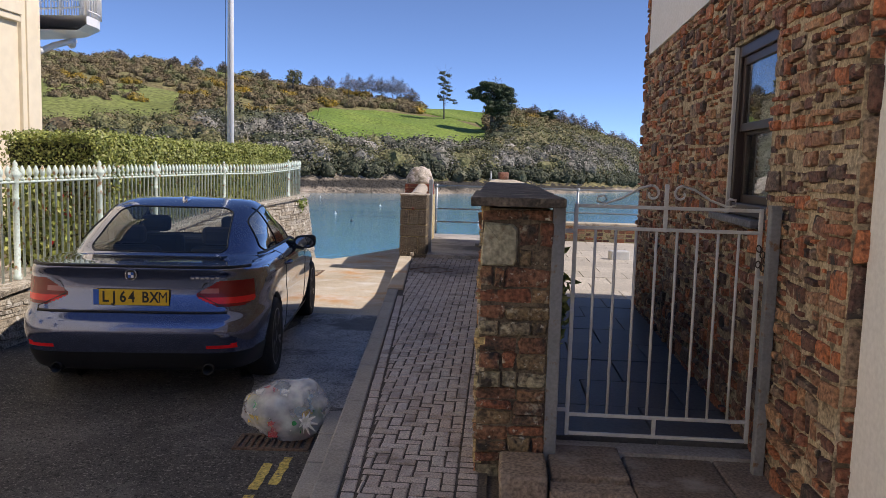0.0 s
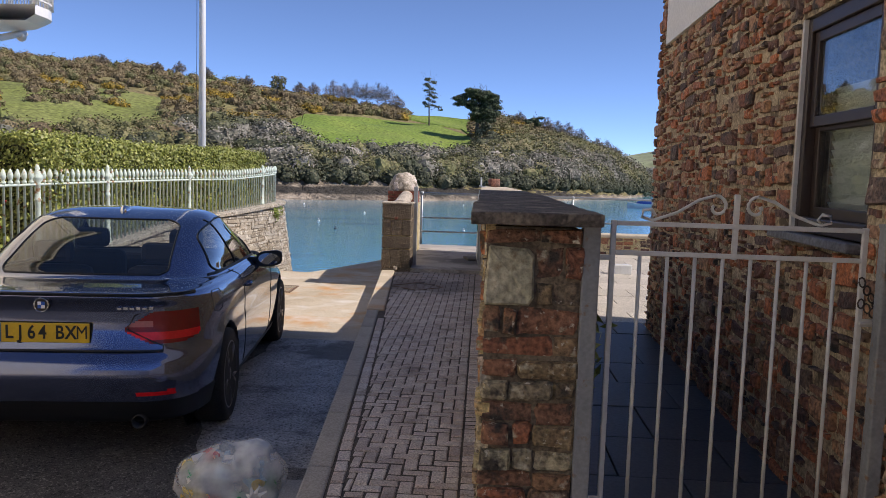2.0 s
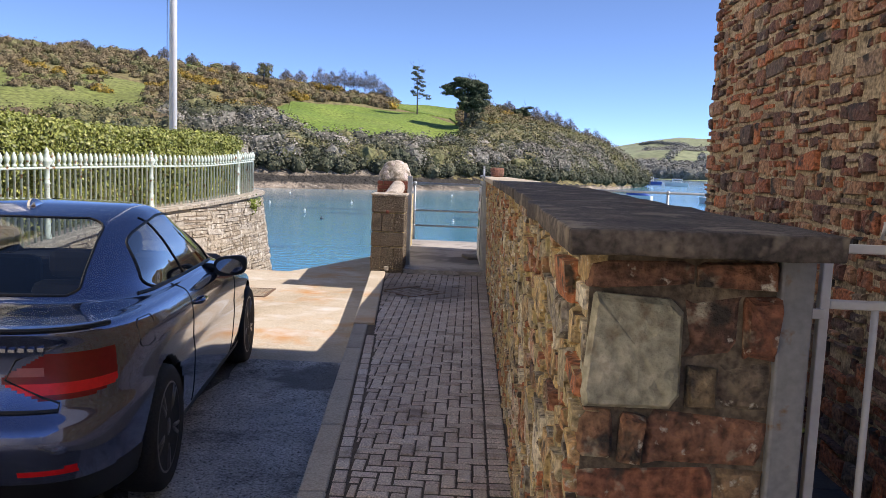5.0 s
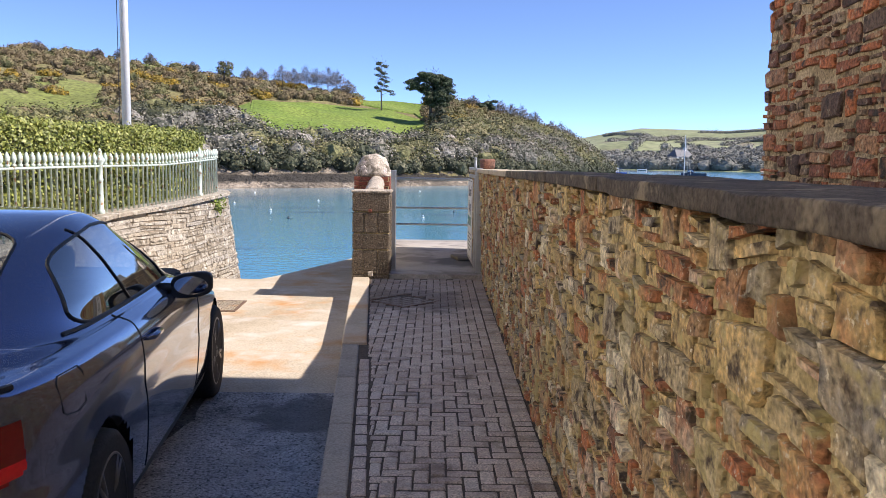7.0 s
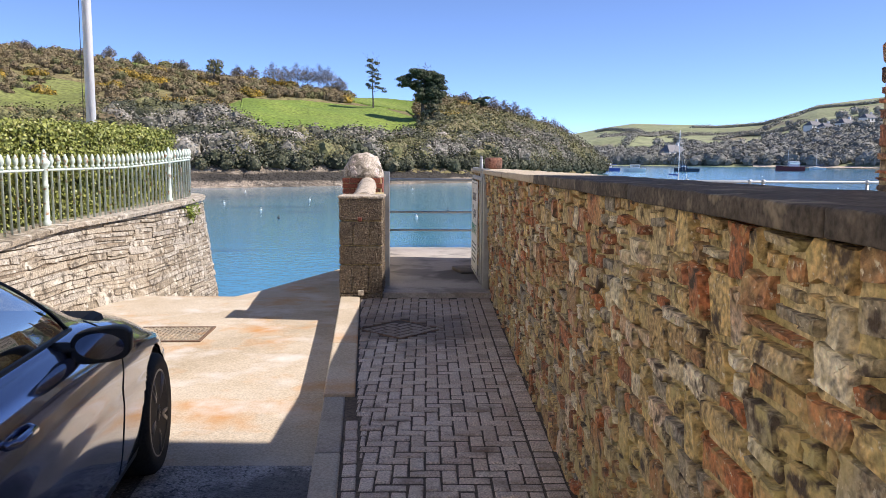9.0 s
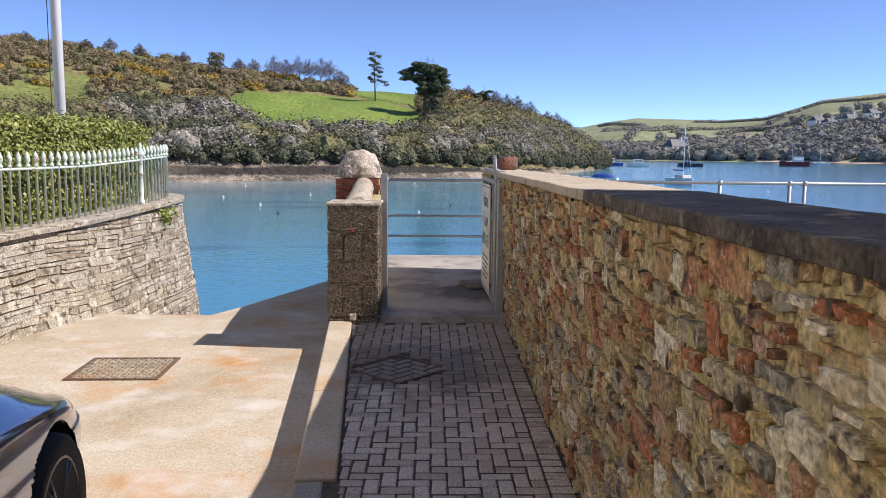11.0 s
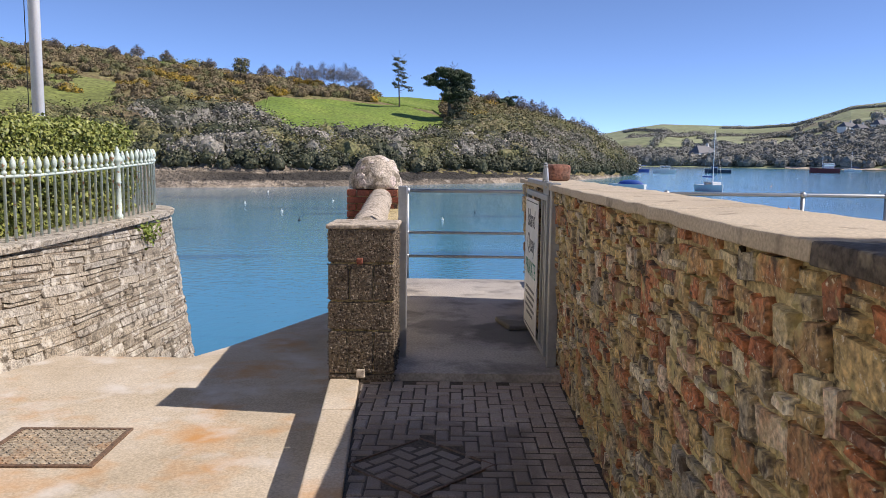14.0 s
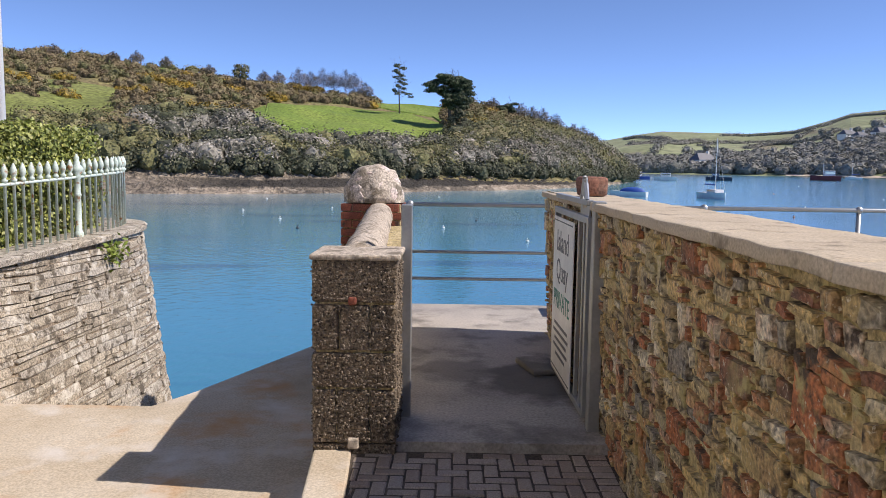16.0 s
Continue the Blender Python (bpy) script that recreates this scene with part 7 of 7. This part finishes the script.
def lay(rects, mapper, material, parent, seed, gap, proud, jit, near, limit=300, name="stone", rest="far_stones", flat=False):
    """Stones as parts of the wall; past the limit, those farthest from the stretch `near` are joined."""
    r = random.Random(seed)
    rects = sorted(rects, key=lambda q: abs((q[0] + q[2]) / 2 - near[0]) + 0.6 * abs((q[1] + q[3]) / 2 - near[1]))
    jv, jf = [], []
    for i, q in enumerate(rects):
        st = stone_shape(q, r, gap, proud, jit, 0.03, flat)
        if not st:
            continue
        vs = [tuple(mapper(*v)) for v in st[0]]
        if i < limit:
            mesh(name, vs, st[1], material, parent)
        else:
            b0 = len(jv)
            jv += vs
            jf += [tuple(b0 + k for k in f) for f in st[1]]
    if jv:
        ob = mesh(rest, jv, jf, material, parent)
        ob["kind"] = "stuff"


# garden wall: the face along the path, the pier's front, the end towards the quay
r = random.Random(11)
top_v = lambda y: cap_z(y) - 0.04
rects = []
for y0 in [4.0 + 1.45 * i for i in range(8)]:
    rects += split(y0, -0.14, y0 + 1.45, 1.315, r, (0.06, 0.036), (0.27, 0.14), 1.6)
rects = [(q[0], q[1], q[2], min(q[3], top_v(q[2]))) for q in rects]


def swell(y, z):
    """The wall leans out towards its top, and swells towards the pier."""
    return 0.045 * max(max(0.0, 1 - (y - 4.0) / 2.6), min(1.0, max(0.0, (z - 0.25) / 1.0)))


def garden_face(u, v, d):
    a, c = warp(u, v, 0.034)
    a, c = max(a, 3.99), min(c, top_v(a))
    return Vector((-0.02 - swell(a, c) - d, a, c))


vs = [(-0.016 - swell(y, z), y, z) for y in [4.02 + 11.55 * i / 40 for i in range(41)] for z in [-0.3 + 1.585 * j / 12 for j in range(13)]]
mesh("mortar_bed", vs, [(i * 13 + j, i * 13 + j + 1, i * 13 + j + 14, i * 13 + j + 13) for i in range(40) for j in range(12)], MORTAR, wall_low)
lay(rects, garden_face, STONE, wall_low, 1, 0.017, 0.02, 0.17, (9.0, 0.8), rest="rubble", flat=True)
# front of the pier: long stones in uneven courses, a pale block near the top
rects = split(-0.075, -0.13, 0.287, 0.64, r, (0.13, 0.06), (0.34, 0.13), 1.9)
for z0, z1, cuts in ((1.235, 1.29, (-0.07, 0.13, 0.29)), (1.11, 1.225, (0.115, 0.22, 0.295)), (1.005, 1.1, (0.115, 0.19, 0.29)), (0.89, 1.0, (-0.075, 0.0, 0.055, 0.29)), (0.81, 0.885, (-0.07, 0.2, 0.29)), (0.73, 0.8, (-0.07, 0.065, 0.29)), (0.645, 0.725, (-0.075, 0.03, 0.2, 0.29))):
    rects += [(a, z0, c, z1) for a, c in zip(cuts, cuts[1:])]
lay(rects, lambda u, v, d: Vector((u, 4.025 - d, v + 0.012 * noise.noise((u * 6, v * 5, 3)))), PIERSTONE, wall_low, 2, 0.01, 0.032, 0.11, (0, 0))
DARKBED = surf("dark joint bed", [(0.07, 0.055, 0.04), (0.14, 0.11, 0.075), (0.22, 0.18, 0.12)], 7, 60, 0.95, 0.8, 0.01)
# thin sheet behind the front stones, its colour darkening the gaps
bm = bmesh.new()
box(bm, -0.066, 0.286, 4.0195, 4.024, -0.12, 1.296)
part("joint_bed", bm, DARKBED, wall_low)
lay([(-0.07, 1.005, 0.11, 1.225)], lambda u, v, d: Vector((u, 4.025 - d, v)), PALEBLOCK, wall_low, 4, 0.012, 0.03, 0.06, (0, 0))

# house wall
rects = []
for y0, y1, z0, z1 in ((3.15, 4.25, -0.14, 2.70), (5.10, 6.35, -0.14, 2.70), (6.35, 7.6, -0.14, 2.70), (7.6, 8.8, -0.14, 2.70), (4.25, 5.10, -0.14, 1.2), (4.25, 5.10, 2.29, 2.70), (8.47, 8.8, 2.70, 4.6)):
    z = z0
    while z < z1 - 0.02:
        h = min(r.uniform(0.2, 0.42), z1 - z)
        if z1 - z - h < 0.08:
            h = z1 - z
        rects += split(y0, z, y1, z + h, r, (0.07, 0.03), (0.28, 0.15), 1.8)
        z += h
lay(rects, lambda u, v, d: house_at(min(u, 8.8), warp(u, v, 0.016)[1], d), REDSTONE, wall_house, 3, 0.024, 0.024, 0.14, (4.8, 1.4), rest="rubble")
hx0 = house_at(3.15, 0).x
rects = split(hx0, -0.14, hx0 + 0.34, 2.7, r, (0.14, 0.09), (0.36, 0.24), 1.4)
lay(rects, lambda u, v, d: Vector((u, 3.15 - d, v)), REDSTONE, wall_house, 5, 0.02, 0.03, 0.06, (0, 0))

# slate retaining wall: uneven courses of long thin slates
rects = []
u_at = [0.1 * i for i in range(len(line))]
y_at = [q[1] for q in line]


def slate_wave(u, v):
    return 0.05 * noise.noise(Vector((u * 0.55, v * 0.9, 2.0))) + 0.018 * noise.noise(Vector((u * 2.2, v * 3, 7.0)))


z = -2.6
while z < 0.9:
    h = r.uniform(0.03, 0.09)
    u = next(i for i, q in enumerate(line) if q[1] > 6.0) * 0.1 + r.uniform(0, 0.5)
    while u < u_at[-1] - 0.3:
        l = r.uniform(0.12, 0.75) * (0.7 + 4 * h)
        yy = float(np.interp(u + l / 2, u_at, y_at))
        top = left_top(yy) - 0.055
        if (z > -0.4 or yy > 13.4) and z + 0.03 < top + 0.03:
            hi_z = min(z + h * r.uniform(0.85, 1.1), top + 0.03)
            if h > 0.07 and r.random() < 0.35:
                c = (z + hi_z) / 2 + r.uniform(-0.01, 0.01)
                rects += [(u, z, u + l, c), (u, c, u + l, hi_z)]
            else:
                rects.append((u, z, u + l, hi_z))
        u += l
    z += h
lay(rects, lambda u, v, d: left_face(u * 10, v + slate_wave(u, v), d), SLATE, wall_left, 6, 0.007, 0.02, 0.24, (11.6, 0.3), rest="rubble", flat=True)

# parapet of the yard
rects = split(0.4, 0.0, 3.4, 0.36, r, (0.12, 0.06), (0.34, 0.13), 2.0)
lay(rects, lambda u, v, d: Vector((u, 16.36 - d, v)), REDSTONE, bpy.data.objects["wall_parapet"], 7, 0.016, 0.02, 0.08, (1, 0))

# block paving: herringbone with single border rows
path = bpy.data.objects["pavement_path"]


def block(w, l, bevel=0.006, h=0.05):
    """A paving block with worn edges, its top at 0."""
    a, c = w / 2 - 0.0048, l / 2 - 0.0085
    vs = [(sx * a, sy * c, -h) for sx, sy in ((-1, -1), (1, -1), (1, 1), (-1, 1))] + [(sx * a, sy * c, -bevel) for sx, sy in ((-1, -1), (1, -1), (1, 1), (-1, 1))] + [(sx * (a - bevel), sy * (c - bevel), 0) for sx, sy in ((-1, -1), (1, -1), (1, 1), (-1, 1))]
    fs = [(8, 9, 10, 11)]
    for k in range(4):
        n = (k + 1) % 4
        fs += [(k, n, 4 + n, 4 + k), (4 + k, 4 + n, 8 + n, 8 + k)]
    return vs, fs


shared = {}
jv, jf, count = [], [], 0
pr = random.Random(31)


def pave(x, y, w, l, rz=0.0, zoff=0.0, material=PAVER, parent=None, top=None):
    global jv, jf, count
    z = (path_z(y) if top is None else top) + pr.uniform(-0.003, 0.003) + zoff
    m = pose(x, y, z, pr.uniform(-1.0, 1.0), pr.uniform(-1.0, 1.0), rz + pr.uniform(-1.8, 1.8))
    key = (round(w, 2), round(l, 2), material.name)
    if (y > 6.4 and count < 300) or parent is not None:
        count += parent is None
        if key not in shared:
            vs, fs = block(w, l)
            me = bpy.data.meshes.new("brick")
            me.from_pydata(vs, [], fs)
            me.materials.append(material)
            shared[key] = me
        ob = new("brick", shared[key])
        ob.matrix_world = m
        ob.parent = parent or path
        ob.matrix_parent_inverse = Matrix.Identity(4)
    else:
        vs, fs = block(w, l)
        b0 = len(jv)
        jv += [tuple(m @ Vector(v)) for v in vs]
        jf += [tuple(b0 + k for k in f) for f in fs]


U = 0.0765
DIA = (-0.905, 11.45)
cells = []
for i in range(-30, 5):
    for j in range(10, 172):
        k = (i - j) % 4
        if k == 0:
            cells.append((i * U, j * U, i * U + 2 * U, j * U + U))
        elif k == 3:
            cells.append((i * U, j * U, i * U + U, j * U + 2 * U))
cells.sort(key=lambda q: -q[1])
for x0, y0, x1, y1 in cells:
    ym = (y0 + y1) / 2
    lo, hi = kerb_x(ym) + (0.14 + 0.082 if ym < 9.2 else 0.2), -0.04 - 0.115
    if y1 > 12.86 or x1 < lo or x0 > hi:
        continue
    x0, x1 = max(x0, lo), min(x1, hi)
    if x1 - x0 < 0.02:
        continue
    if abs((x0 + x1) / 2 - DIA[0]) / 0.33 + abs(ym - DIA[1]) / 0.39 < 1.02:
        continue
    pave((x0 + x1) / 2, ym, x1 - x0, y1 - y0)
y = 12.86
while y > 0.8:
    if y < 9.3:
        pave(kerb_x(y - 0.0765) + 0.178, y - 0.0765, 0.0765, 0.153, 4.4)
    pave(-0.097, y - 0.038, 0.112, 0.0765, 0)
    pave(-0.097, y - 0.1147, 0.112, 0.0765, 0)
    y -= 0.153
if jv:
    ob = mesh("paving_blocks", jv, jf, PAVER, path)
    ob["kind"] = "stuff"
# recessed cover set with blocks
cov = thing("recessed_cover", (*DIA, path_z(DIA[1])), "diamond-set recessed cover filled with paving blocks", "drain cover", rz=47)
bm = bmesh.new()
for a in ((-0.26, 0.26, -0.26, -0.25), (-0.26, 0.26, 0.25, 0.26), (-0.26, -0.25, -0.25, 0.25), (0.25, 0.26, -0.25, 0.25)):
    box(bm, *a, -0.03, 0.002)
ob = part("cover_frame", bm, IRON)
ob.parent = cov
bm = bmesh.new()
box(bm, -0.25, 0.25, -0.25, 0.25, -0.05, -0.012)
ob = part("cover_tray", bm, JOINT)
ob.parent = cov
for i in range(-6, 6):
    for j in range(-6, 6):
        k = (i - j) % 4
        q = (i * U, j * U, i * U + 2 * U, j * U + U) if k == 0 else ((i * U, j * U, i * U + U, j * U + 2 * U) if k == 3 else None)
        if q:
            q = (max(q[0], -0.245), max(q[1], -0.245), min(q[2], 0.245), min(q[3], 0.245))
            if q[2] - q[0] > 0.03 and q[3] - q[1] > 0.03:
                vs, fs = block(q[2] - q[0], q[3] - q[1])
                me = bpy.data.meshes.new("brick")
                me.from_pydata(vs, [], fs)
                me.materials.append(PAVER)
                ob = new("brick", me)
                ob.parent = cov
                ob.matrix_basis = pose((q[0] + q[2]) / 2, (q[1] + q[3]) / 2, -0.004)
# kerb stones and gutter
kr = random.Random(17)
y = 0.6
while y < 12.8:
    l = 0.9 if y < 9.2 else 1.3
    e = min(y + l, 12.82)
    ym = (y + e) / 2
    bm = bmesh.new()
    w = 0.13 if y < 9.2 else 0.195
    box(bm, 0.0, w, -(e - y) / 2 + 0.003, (e - y) / 2 - 0.003, -0.35, 0.004 + 0.012 * (y >= 9.2), 0.012)
    ob = part("kerb_stone", bm, KERBSTONE if y < 9.2 else CONCRETE)
    ob.matrix_world = pose(kerb_x(ym) + (0.0 if y < 9.2 else -0.005), ym, path_z(ym), 0.58, 0, 4.4)
    ob.parent = path
    ob.matrix_parent_inverse = Matrix.Identity(4)
    y = e
y = 0.6
while y < 4.7:
    e = y + 0.45
    ym = (y + e) / 2
    bm = bmesh.new()
    box(bm, -0.115, -0.004, -0.222, 0.222, -0.2, 0.0, 0.008)
    ob = part("gutter_stone", bm, KERBSTONE)
    ob.matrix_world = pose(kerb_x(ym), ym, path_z(ym) - 0.07, 0, 0, 4.4)
    ob.parent = path
    ob.matrix_parent_inverse = Matrix.Identity(4)
    y = e
# step slabs before the iron gate, and paving in front of them
STEPSLAB = surf("brown step slab", [(0.17, 0.13, 0.1), (0.26, 0.2, 0.155), (0.33, 0.26, 0.2)], 3, 60, 0.8, 0.4, 0.005, rnd=0.35, spots=[((0.36, 0.33, 0.29), 4, 0.34)])
near = bpy.data.objects["pavement_near"]
for x0, x1, y0, y1, z0, z1 in ((0.06, 0.29, 3.62, 3.98, -0.2, 0.045), (0.30, 0.70, 3.6, 4.14, -0.2, -0.005), (0.705, 1.17, 3.58, 4.2, -0.2, 0.0), (1.175, 1.5, 3.62, 4.3, -0.2, 0.0), (0.31, 0.69, 3.72, 4.16, -0.02, 0.03)):
    bm = bmesh.new()
    box(bm, x0, x1, y0, y1, z0, z1, 0.014)
    bmesh.ops.subdivide_edges(bm, edges=[e for e in bm.edges if e.calc_length() > 0.15], cuts=4, use_grid_fill=True)
    for v in bm.verts:
        v.co += Vector((noise.noise(v.co * 9), noise.noise(v.co * 9 + Vector((4, 0, 0))), noise.noise(v.co * 6) * 0.4)) * 0.008
    part("step_slab", bm, STEPSLAB, near)
y = 3.55
while y > 1.5:
    x = 0.0
    while x < 1.9:
        pave(x + 0.1, y - 0.05, 0.2, 0.1, 0, 0, PAVER, near, -0.1)
        x += 0.2
    y -= 0.1
# yard flags
yard = bpy.data.objects["pavement_yard"]
FLAG = surf("pale paving flag", [(0.34, 0.31, 0.27), (0.44, 0.4, 0.34), (0.5, 0.46, 0.4)], 2, 60, 0.85, 0.3, 0.004, rnd=0.5)
# near-black flags: the passage's deep shade is put into their colour
SHADEFLAG = surf("shade-darkened paving flag", [(0.045, 0.044, 0.044), (0.075, 0.073, 0.071), (0.11, 0.105, 0.1)], 2, 50, 0.55, 0.3, 0.004, rnd=0.5, grain=0.25)
y = 4.25
row = 0
while y < 16.2:
    x = 0.32 - 0.3 * (row % 2)
    while x < (1.5 if y < 8.7 else 6.0):
        x0, x1 = max(x, 0.32), min(x + 0.6, 1.56 if y < 8.7 else 6.2)
        if x1 - x0 > 0.08:
            bm = bmesh.new()
            box(bm, x0 + 0.004, x1 - 0.004, y + 0.004, y + 0.596, 0.0, 0.045 + pr.uniform(-0.003, 0.003), 0.005)
            # lit and shaded flag colours change over at the house corner
            part("flag", bm, FLAG if y > 8.7 else SHADEFLAG, yard)
        x += 0.6
    y += 0.6
    row += 1
